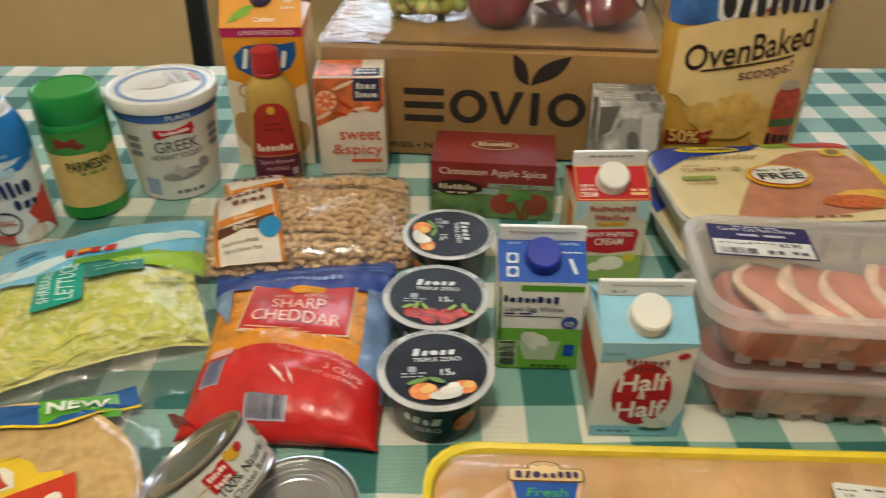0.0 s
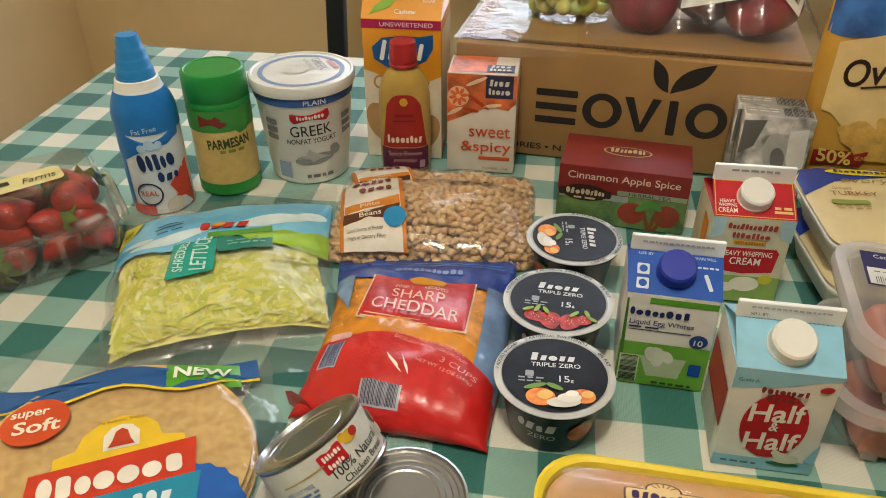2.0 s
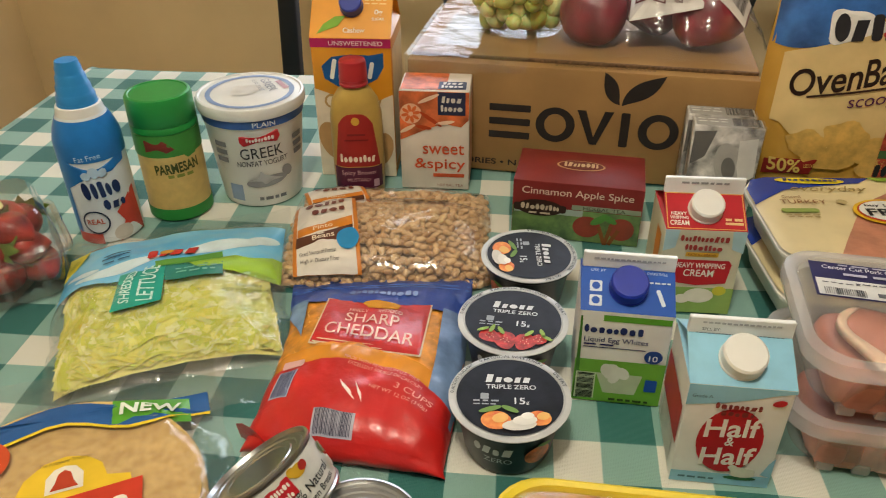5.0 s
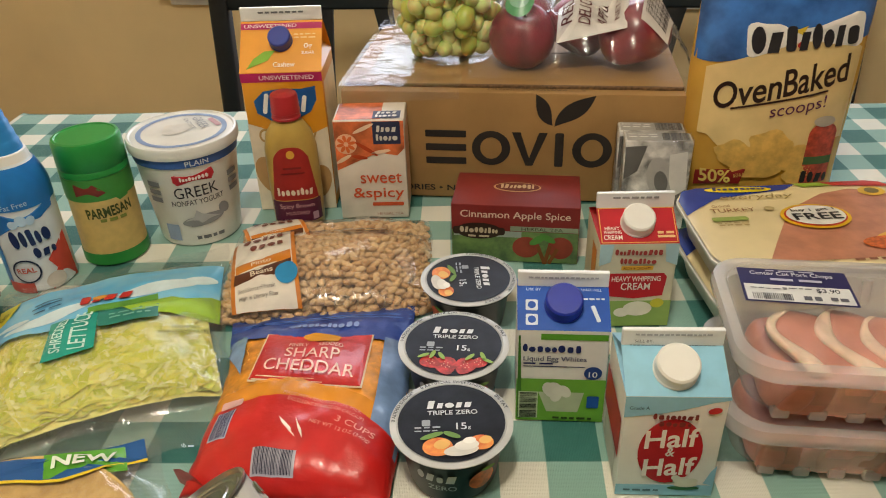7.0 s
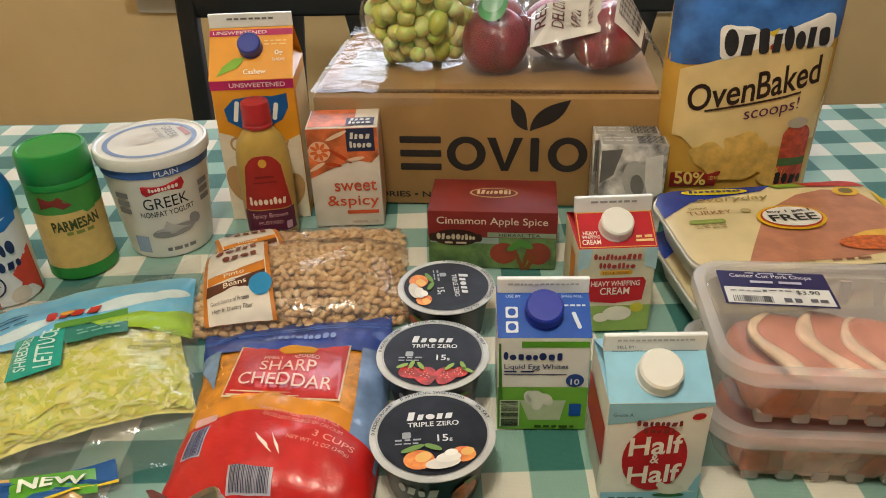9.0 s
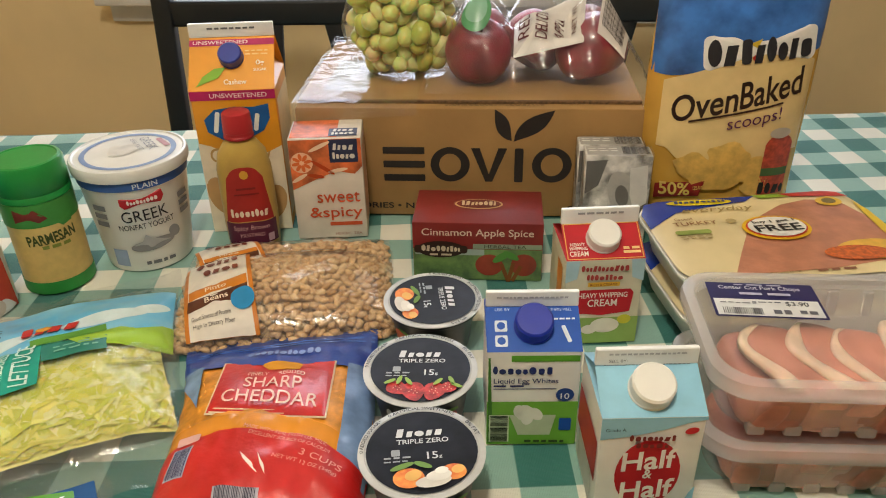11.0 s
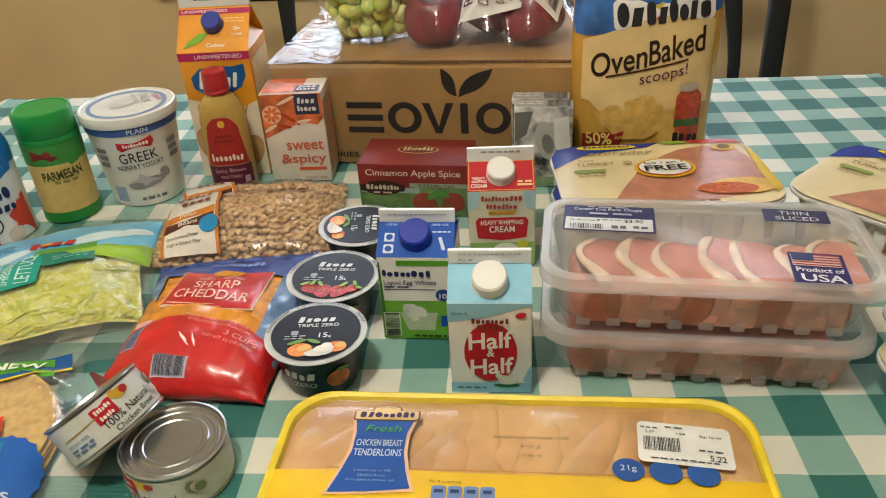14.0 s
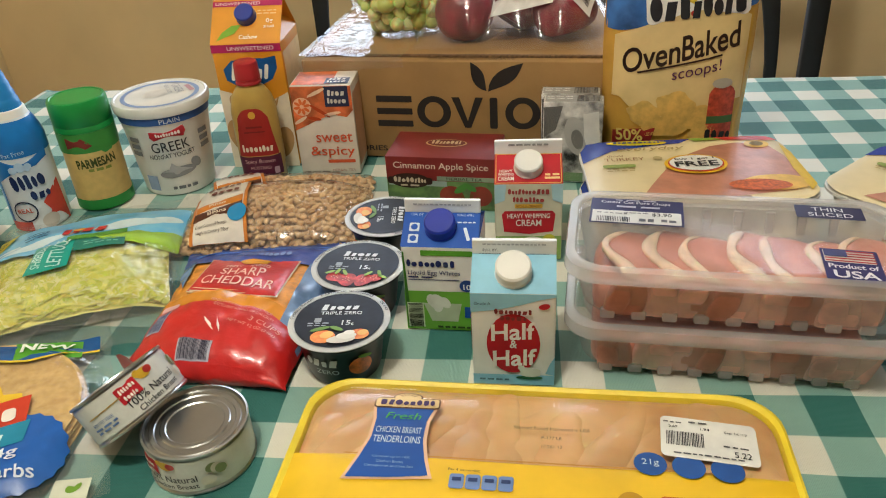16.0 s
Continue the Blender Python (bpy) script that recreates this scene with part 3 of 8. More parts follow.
figure("grass", [oval(0.013, 0.0085, 0.022, 0.004)], fr, ink("2f6b45"), c, off=0.0012, rings=1)
figure("red_drop", [oval(0.0245, 0.0805, 0.009, 0.0055, 15)], fr, RED, c, off=0.0012, rings=1)
words("small_lettering", [("SELL BY:", -0.019, 0.0045, 0.012, 0.0022)], fn, ink("3a3a3a"), c)
words("grade", [("Grade A", -0.024, 0.0825, 0.013, 0.0028)], fr, ink("38506a"), c, off=0.0012)
figure("stamped_code", bars(0.0, 0.0095, 0.05, 0.0015, 14, seed=11), fn, ink("b4b6b6"), c, rings=1)
figure("fine_print", bars(0.0, 0.0008, 0.056, 0.0007, 24, seed=13), fn, ink("6a7a86"), c, rings=1)
figure("foot_print", bars(-0.016, 0.006, 0.024, 0.0018, 4, seed=12), fr, ink("4a7486"), c, off=0.0012, rings=1)
figure("side_panel", [rect(0, 0.05, 0.06, 0.035)], sl, ink("b2332f"), c, "red printed side panel", rings=1)
figure("side_table", [rect(0, 0.018, 0.045, 0.026)], sl, ink("c9c9c2"), c, rings=1)

# egg whites
GREEN = ink("6fae3a")
BLUE = ink("1650ae")
c, fr, rf, fn, sl, sr = carton("egg_white_carton", "small white, blue and green gable carton of egg whites, blue cap", 0.1645, 0.2640, 4.5, 0.068, 0.0885, 0.1055, 0.1185, WHITEBOARD, BLUE, WHITEBOARD, mat("blue_plastic", "1a30a6", 0.35, bump=0.02), 0.0138, 0.55)
figure("green_foot", [rect(0, 0.0215, 0.0676, 0.0425)], fr, GREEN, c, "green printed lower half", rings=1)
figure("green_bar", [rect(0.008, 0.0830, 0.049, 0.0055)], fr, ink("5aa02c"), c, rings=1)
figure("green_edge", [[(-0.033, 0.002), (-0.033, 0.084), (-0.0315, 0.084), (-0.0290, 0.002)]], fr, ink("3f7a26"), c, off=0.0007, rings=1)
figure("brand_mark", blocks(-0.008, 0.0725, 0.044, 0.0075, 8, seed=21), fr, DKBLUE, c, rings=1)
words("lettering", [("Liquid Egg Whites", -0.0055, 0.0620, 0.047, 0.006)], fr, ink("3a3f6a"), c, off=0.0008, bold=0.008)
figure("blue_lines", [rect(-0.006, 0.0550, 0.046, 0.0008)] + bars(-0.018, 0.0578, 0.022, 0.0015, 2, seed=5), fr, DKBLUE, c, rings=1)
figure("blue_disc", [oval(0.0235, 0.0495, 0.0135, 0.0125)], fr, ink("25468f"), c, off=0.0008, rings=1)
words("number", [("10", 0.0235, 0.0485, 0.0065, 0.0055)], fr, ink("e8ecf2"), c, off=0.0012, bold=0.01)
whisk = [oval(-0.004 + 0.007 * math.cos(i * 2.4) * (i % 4) * 0.55, 0.031 + 0.0035 * math.sin(i * 1.9) * (i % 3), 0.013, 0.009, i * 40) for i in range(9)]
figure("egg_picture", whisk, fr, ink("dfe3d8"), c, "picture of whisked egg whites in a glass cup", off=0.0009, rings=1)
figure("glass_cup_picture", [[(-0.017, 0.030), (0.018, 0.030), (0.014, 0.010), (-0.010, 0.010)]], fr, ink("b6c6a6"), c, off=0.0008, rings=1)
figure("barcode_field", [rect(-0.0245, 0.0165, 0.015, 0.027)], fr, ink("cfe0bb"), c, off=0.0008, rings=1)
figure("barcode", barcode(-0.0245, 0.0165, 0.026, 0.013, 20, turn=90), fr, ink("26321f"), c, off=0.0012, rings=1)
figure("nutrition_tag", [rect(0.025, 0.021, 0.009, 0.012, 0.001)], fr, BLUE, c, off=0.0012, rings=1)
figure("foot_print", bars(0.010, 0.004, 0.03, 0.0022, 5, seed=9), fr, ink("2f4a1c"), c, off=0.0012, rings=1)
words("roof_lettering", [("USE BY", -0.022, 0.0335, 0.011, 0.0022), ("SHAKE WELL", 0.021, 0.0335, 0.015, 0.0022)], rf, ink("c9d6ee"), c)
figure("pour_marks", [rect(-0.0235, 0.0205, 0.009, 0.009, 0.001), rect(-0.0235, 0.0085, 0.009, 0.009, 0.001)] + [rect(0.0235, 0.014, 0.003, 0.014, 0.001, 18)] + bars(0.0225, 0.026, 0.016, 0.0014, 4, seed=6), rf, ink("d5deea"), c, rings=1)
figure("pour_rings", [oval(-0.0235, 0.0205, 0.006, 0.006), oval(-0.0235, 0.0085, 0.006, 0.006)], rf, BLUE, c, off=0.0009, rings=1)
figure("stamped_code", bars(0.0, 0.0085, 0.052, 0.0015, 14, seed=2), fn, ink("b0b2b3"), c, rings=1)

# whipping cream
CREAMBODY = mat("cream_carton_print", "d8d3b8", 0.4, var=0.12, vscale=18)
c, fr, rf, fn, sl, sr = carton("whipping_cream_carton", "small red and cream gable carton of whipping cream, white cap", 0.2245, 0.3950, 8.0, 0.068, 0.088, 0.1060, 0.1210, CREAMBODY, RED, WHITEBOARD, WHITEP, 0.0142, 0.55)
figure("roof_border", [rect(0, 0.0365, 0.064, 0.0008), rect(0, 0.0012, 0.064, 0.0008), rect(-0.0325, 0.019, 0.0008, 0.036), rect(0.0325, 0.019, 0.0008, 0.036)], rf, ink("e0b05a"), c, rings=1)
words("roof_lettering", [("HEAVY", -0.0225, 0.0155, 0.013, 0.0035), ("WHIPPING", -0.0225, 0.0115, 0.0155, 0.0033), ("CREAM", -0.0225, 0.0063, 0.016, 0.005)], rf, ink("f3ece0"), c, bold=0.012)
figure("grade_mark", bars(0.0235, 0.011, 0.014, 0.0025, 2, seed=3) + bars(0.0235, 0.007, 0.015, 0.0025, 1, seed=3), rf, ink("e9c78a"), c, rings=1)
figure("brand_mark", blocks(0.0, 0.080, 0.042, 0.0062, 11, seed=30) + blocks(0.0, 0.0715, 0.032, 0.0062, 8, seed=31), fr, ink("a03a36"), c, rings=1)
figure("yellow_bar", [rect(0, 0.0635, 0.028, 0.0045, 0.001)], fr, ink("dfae3a"), c, rings=1)
words("yellow_lettering", [("RICH & CREAMY", 0, 0.0635, 0.024, 0.0026)], fr, ink("8c3a20"), c)
figure("red_panel", [[(-0.024, 0.058), (0.024, 0.058), (0.027, 0.054), (0.025, 0.034), (0.0, 0.031), (-0.025, 0.034), (-0.027, 0.054)]], fr, RED, c, "red printed name panel", rings=1)
words("lettering", [("HEAVY WHIPPING", 0, 0.0525, 0.043, 0.0055), ("CREAM", 0, 0.0445, 0.026, 0.0075)], fr, ink("f3ece0"), c, bold=0.012)
figure("field_picture", [rect(0, 0.0145, 0.067, 0.028)], fr, ink("8fae5c"), c, rings=1)
figure("blossom_picture", [oval(0.004, 0.020, 0.026, 0.016), oval(-0.01, 0.016, 0.014, 0.010)], fr, ink("e7e2d2"), c, off=0.0008, rings=1)
figure("yellow_seal", [oval(0.021, 0.026, 0.012, 0.010)], fr, ink("c9c23a"), c, off=0.0009, rings=1)
figure("sky_band", [[(-0.034, 0.066), (-0.034, 0.088), (-0.022, 0.088), (-0.024, 0.070)], [(0.034, 0.066), (0.034, 0.088), (0.022, 0.088), (0.024, 0.070)]], fr, ink("a9c8cf"), c, rings=1)
figure("side_stripe", [rect(0.012, 0.05, 0.02, 0.05)], sl, ink("d8862e"), c, "orange printed side", rings=1)
figure("stamped_code", bars(0.0, 0.0105, 0.04, 0.002, 6, seed=23), fn, ink("9a9b9b"), c, rings=1)

# cashew milk
ORANGE = mat("orange_carton_print", "e39a1e", 0.4, var=0.10, vscale=12)
MAGENTA = ink("b3205e")
c, fr, rf, fn, sl, sr = carton("cashew_milk_carton", "tall orange half-gallon carton of cashew milk with blue cap", -0.157, 0.5965, 9.0, 0.090, 0.168, 0.2125, 0.2275, ORANGE, ORANGE, WHITEBOARD, mat("navy_plastic", "2a3c9c", 0.3, bump=0.02), 0.0125, 0.60, group="")
figure("magenta_band", [rect(0, 0.1625, 0.0896, 0.010)], fr, MAGENTA, c, rings=1)
figure("magenta_top", [rect(0, 0.0555, 0.0896, 0.0075)], rf, MAGENTA, c, rings=1)
words("lettering", [("UNSWEETENED", 0.006, 0.1625, 0.060, 0.005)], fr, ink("f2d9dc"), c, bold=0.01)
words("roof_lettering", [("UNSWEETENED", -0.012, 0.0555, 0.058, 0.0042)], rf, ink("f2d9dc"), c, bold=0.01)
words("roof_small", [("0g", 0.030, 0.030, 0.009, 0.0075), ("SUGAR", 0.030, 0.0225, 0.014, 0.0035), ("Cashew", 0.004, 0.009, 0.024, 0.006)], rf, ink("fff2dc"), c, bold=0.015)
figure("roof_print", bars(0.026, 0.045, 0.024, 0.0016, 4, seed=7) + bars(0.026, 0.041, 0.024, 0.0016, 3, seed=17), rf, ink("f6d08a"), c, rings=1)
figure("leaf_picture", [[(-0.006, 0.026), (-0.018, 0.025), (-0.030, 0.016), (-0.037, 0.004), (-0.026, 0.009), (-0.014, 0.014)]], rf, ink("7fb030"), c, off=0.0008, rings=2)
figure("brand_blob", [[(-0.032, 0.122), (-0.034, 0.136), (-0.022, 0.147), (0.0, 0.150), (0.020, 0.149), (0.036, 0.152), (0.036, 0.136), (0.028, 0.122), (0.010, 0.113), (-0.016, 0.112)]], fr, ink("1c5a9a"), c, "blue printed brand shape", rings=1)
figure("brand_mark", [rect(-0.021 + 0.0085 * i, 0.130 + (0.003, -0.002, 0.004, 0.003, -0.001, 0.002)[i], 0.0048, (0.024, 0.013, 0.026, 0.024, 0.014, 0.020)[i], 0.002, -12) for i in range(6)], fr, ink("f0efe8"), c, off=0.0008, rings=1)
figure("cream_swirl", [[(-0.045, 0.0), (-0.045, 0.110), (-0.03, 0.105), (-0.01, 0.092), (0.015, 0.09), (0.045, 0.104), (0.045, 0.0)]], fr, ink("e6d9c0"), c, "cream coloured picture of milk and nuts", rings=1)
words("product", [("Cashew", -0.001, 0.095, 0.066, 0.017)], fr, ink("b8935a"), c, off=0.0009, bold=0.01)
figure("nut_picture", [oval(-0.028, 0.045, 0.030, 0.05, 20), oval(0.028, 0.035, 0.028, 0.045, -20)], fr, ink("bd9460"), c, off=0.0009, rings=1)
figure("side_panel", [rect(0, 0.085, 0.082, 0.14)], sr, ink("e9cf9a"), c, rings=1)
figure("stamped_code", bars(0.0, 0.0095, 0.05, 0.002, 7, seed=29), fn, ink("6d6f70"), c, rings=1)


# ---- round packs ----
def yogurt_cup(x, y, yaw, R, fruit, leafy, side_fruit, r2):
    c = thing("yogurt_cup", "black yogurt cup with dark foil lid and " + fruit + " picture", "yogurt cup", x, y, 0, yaw, "yogurt cups in a row")
    H = 0.0475
    black = mat("cup_black", "0e0f13", 0.35, var=0.2, bump=0.03)
    prof = [(R * 0.66, 0), (R * 0.70, 0.001), (R * 0.74, 0.006), (R * 0.86, H - 0.008), (R * 0.90, H - 0.005), (R * 0.97, H - 0.0035), (R * 0.985, H - 0.001)]
    lathe("cup", prof, black, c, n=56)
    lathe("lid", [(R * 0.985, H - 0.0012), (R, H - 0.0008), (R, H), (R * 0.9, H + 0.0004), (R * 0.885, H - 0.0004), (0.0002, H - 0.0002)], mat("foil_rim_white", "c4c6c5", 0.4, metal=0.1, bump=0.04), c, "peelable foil lid with pale rim", n=56)
    tm = flat((0, 0, H), (1, 0, 0), (0, 1, 0))
    navy = mat("lid_navy", "171a23", 0.38, var=0.35, vscale=60, bump=0.10, bscale=90)
    navy.node_tree.nodes["Principled BSDF"].inputs["Specular IOR Level"].default_value = 0.22
    figure("lid_print", [oval(0, 0, R * 1.74, R * 1.74, n=48)], tm, navy, c, "charcoal printed lid face", off=0.0005, rings=4)
    k = R / 0.044
    figure("brand_mark", blocks(-0.001 * k, 0.017 * k, 0.034 * k, 0.0082 * k, 5, seed=50), tm, ink("d9dcdf"), c, off=0.0009, rings=1)
    words("lettering", [("TRIPLE ZERO", 0.001 * k, 0.0085 * k, 0.036 * k, 0.0045 * k), ("15", 0.007 * k, -0.0055 * k, 0.0075 * k, 0.0065 * k), ("g", 0.0125 * k, -0.0075 * k, 0.0022 * k, 0.003 * k)], tm, ink("d9dcdf"), c, off=0.0009, bold=0.012)
    figure("small_print", bars(-0.017 * k, -0.006 * k, 0.018 * k, 0.0016 * k, 3, seed=4) + bars(-0.018 * k, -0.0095 * k, 0.016 * k, 0.0012 * k, 3, seed=6) + [rect(-0.018 * k, -0.0015 * k, 0.006 * k, 0.006 * k, 0.001)], tm, ink("9da3ab"), c, off=0.0009, rings=1)

    def on_rim(u, v, off):
        a = math.pi * 0.5 - u / (R * 0.94)
        r = R * 0.945 + v
        return Vector((r * math.cos(a), r * math.sin(a), H + 0.0002 + off))
    words("rim_lettering", [("0 ADDED SUGAR*", -0.047 * k, 0, 0.034 * k, 0.0028), ("0 ARTIFICIAL SWEETENERS", 0.002 * k, 0, 0.050 * k, 0.0028), ("0% FAT", 0.046 * k, 0, 0.016 * k, 0.0028)], on_rim, ink("30343a"), c, off=0.0005, bold=0.01)
    def berry(u, v, w, turn):
        # a fruit outline, wide at the calyx and blunt at the tip
        c_, s_, out = math.cos(radians(turn)), math.sin(radians(turn)), []
        for i in range(24):
            t = 2 * math.pi * i / 24
            x, y = w * 0.5 * math.cos(t) * (1 + 0.28 * math.sin(t)), w * 0.62 * math.sin(t)
            out.append((u + c_ * x - s_ * y, v + s_ * x + c_ * y))
        return out
    if fruit == "strawberry":
        red = mat("print_strawberry", "b8322e", 0.4, var=0.3, vscale=260)
        for i, (u, v, w, turn) in enumerate(((-0.016, -0.0235, 0.014, 55), (-0.004, -0.0275, 0.017, 15), (0.011, -0.0275, 0.016, -20), (0.021, -0.0235, 0.011, -50))):
            figure("fruit_picture", [berry(u * k, v * k, w * k, turn)], tm, red, c, "printed strawberry", off=0.0009 + 0.0001 * i, rings=2)
            figure("seed_picture", [oval((u + 0.0035 * math.cos(q * 2.4) * (0.4 + 0.12 * q)) * k, (v + 0.0040 * math.sin(q * 2.4) * (0.4 + 0.12 * q)) * k, 0.0009 * k, 0.0012 * k) for q in range(7)], tm, ink("e2a884"), c, off=0.0014 + 0.0001 * i, rings=1)
        for u, v, turn in ((-0.022, -0.0170, 30), (-0.015, -0.0155, 75), (-0.008, -0.0170, 120), (0.014, -0.0175, 50), (0.024, -0.0160, 110), (0.028, -0.0215, 150)):
            figure("leaf_picture", [oval(u * k, v * k, 0.0100 * k, 0.0036 * k, turn)], tm, ink("8fae4e"), c, off=0.0021, rings=1)
    else:
        peach = mat("print_peach", "dd9440", 0.4, var=0.22, vscale=120, dark="d8642e")
        for i, (u, v, w) in enumerate(((-0.010, -0.0245, 0.021), (0.020, -0.0215, 0.017))):
            figure("fruit_picture", [oval(u * k, v * k, w * k, w * 0.82 * k)], tm, peach, c, "printed peach", off=0.0009, rings=2)
            figure("fruit_cheek", [oval((u + 0.003) * k, (v + 0.002) * k, w * 0.55 * k, w * 0.42 * k, 20)], tm, ink("ecba68"), c, off=0.0011, rings=1)
        for u, v, w, turn in ((-0.014, -0.0145, 0.017, 20), (0.000, -0.0140, 0.013, -25)):
            figure("leaf_picture", [oval(u * k, v * k, w * k, 0.0046 * k, turn)], tm, ink("6f9446"), c, off=0.0014, rings=1)
        for i, (u, v, w, h) in enumerate(((0.006, -0.0290, 0.024, 0.010), (0.010, -0.0245, 0.017, 0.009), (0.012, -0.0205, 0.009, 0.006))):
            figure("cream_picture", [oval(u * k, v * k, w * k, h * k, 8)], tm, ink(("d6d2c9", "e4e1d9", "efede6")[i]), c, off=0.0016 + 0.0002 * i, rings=1)

    def side(v):
        return R * (0.74 + 0.12 * (v - 0.006) / (H - 0.014))
    sm = round_map(side)
    figure("side_mark", blocks(-0.012 * k, 0.029, 0.030 * k, 0.009, 4, seed=51), sm, ink("cfd2d5"), c, off=0.0008)
    words("side_lettering", [("ZERO", -0.008 * k, 0.0185, 0.020 * k, 0.005)], sm, ink("b8bcc0"), c, off=0.0009)
    figure("side_fruit", [oval(0.021 * k, 0.022, 0.021 * k, 0.019)], sm, mat("print_side_fruit", side_fruit, 0.35, var=0.3, vscale=120), c, "printed fruit on the side", off=0.0009)
    figure("side_leaf", [oval(0.026 * k, 0.0315, 0.013 * k, 0.004, -15)], sm, ink("6f9a3c"), c, off=0.0012)
    return c


yogurt_cup(0.0917, 0.1698, 10, 0.0437, "peach", True, "d9702a", 0)
yogurt_cup(0.0807, 0.2563, 4, 0.0445, "strawberry", True, "b8383a", 0)
yogurt_cup(0.0805, 0.3525, -78, 0.0435, "apricot", True, "d9602a", 0)


def yogurt_tub():
    c = thing("yogurt_tub", "large white plastic tub of plain Greek yogurt, blue-rimmed lid", "yogurt tub", -0.2490, 0.4965, 0, 31)
    c.scale = (1, 1, 1.055)
    lathe("tub", [(0.042, 0), (0.0435, 0.001), (0.0445, 0.004), (0.0545, 0.098), (0.0555, 0.100), (0.0555, 0.108)], WHITEP, c, n=64)
    lid = lathe("lid", [(0.0565, 0.1035), (0.0585, 0.104), (0.0590, 0.107), (0.0590, 0.1125), (0.0578, 0.115), (0.0555, 0.1155), (0.054, 0.1140), (0.02, 0.1139)], mat("milky_plastic", "dfe0dc", 0.25, var=0.04, bump=0.03), c, "translucent white snap lid", n=64)
    tm = flat((0, 0, 0.1140), (1, 0, 0), (0, 1, 0))
    v, f = [], []
    for i in range(56):
        a = 2 * math.pi * i / 56
        v += [tm(0.048 * math.cos(a), 0.048 * math.sin(a), 0.0004), tm(0.0425 * math.cos(a), 0.0425 * math.sin(a), 0.0004)]
        j = (i + 1) % 56
        f.append((2 * i, 2 * j, 2 * j + 1, 2 * i + 1))
    link("lid_ring", v, f, ink("7d95bd"), lid, "blue printed ring")
    figure("lid_swirl", [oval(-0.004, 0.004, 0.036, 0.026, 30), oval(-0.010, 0.010, 0.016, 0.02, 10)], tm, ink("c7c5bd"), lid, off=0.0005, rings=2)
    words("lid_lettering", [("GREEK", 0.022, 0.012, 0.038, 0.010, -80), ("NONFAT YOGURT", 0.010, 0.014, 0.036, 0.005, -80)], tm, ink("8a8f98"), lid, off=0.0008)
    figure("lid_flag", [rect(0.036, 0.008, 0.006, 0.026, 0, 15)], tm, ink("b98a90"), lid, off=0.0008, rings=1)

    def rad(v):
        return 0.0445 + 0.010 * (v - 0.004) / 0.094
    sm = round_map(rad)
    band("blue_band", -0.150, 0.150, 0.0942, 0.1028, sm, ink("3c62a8"), c, "blue printed band", off=0.0012)
    words("band_lettering", [("PLAIN", 0.006, 0.0985, 0.024, 0.0055)], sm, ink("dde4ee"), c, off=0.0016, bold=0.01)
    figure("red_plaque", [[(-0.022, 0.086), (0.020, 0.090), (0.022, 0.083), (0.018, 0.077), (-0.018, 0.075), (-0.022, 0.079)]], sm, RED, c, "red brand plaque", off=0.0009, rings=4)
    figure("brand_mark", blocks(0.0, 0.0825, 0.030, 0.005, 9, 3, seed=60), sm, ink("efe3dc"), c, off=0.0013)
    words("lettering", [("GREEK", 0.0, 0.0665, 0.046, 0.0125, 2)], sm, ink("23262c"), c, off=0.0009, bold=0.0)
    words("lettering", [("NONFAT YOGURT", 0.0, 0.0545, 0.056, 0.0062, 2)], sm, ink("3a3d44"), c, off=0.0009, bold=0.006)
    figure("spoon_picture", [oval(0.002, 0.032, 0.046, 0.013, 6), oval(0.026, 0.040, 0.012, 0.014, 40)], sm, ink("8f9092"), c, "grey picture of a spoonful of yogurt", off=0.0009)
    figure("yogurt_picture", [[(-0.018, 0.033), (-0.008, 0.037), (-0.004, 0.045), (0.001, 0.040), (0.012, 0.036), (0.020, 0.033), (0.0, 0.029)]], sm, ink("b9babb"), c, off=0.0013)
    for s in (-1, 1):
        figure("nutrition_panel", [rect(s * 0.046, 0.075 - 0.009 * i, 0.016, 0.006) for i in range(3)], sm, ink("7f8287"), c, off=0.0009)
    figure("blue_block", [rect(-0.034, 0.018, 0.016, 0.020)], sm, ink("93a7c6"), c, off=0.0009)
    figure("net_weight", bars(0.006, 0.011, 0.03, 0.004, 4, seed=8), sm, ink("6f7276"), c, off=0.0009)


yogurt_tub()


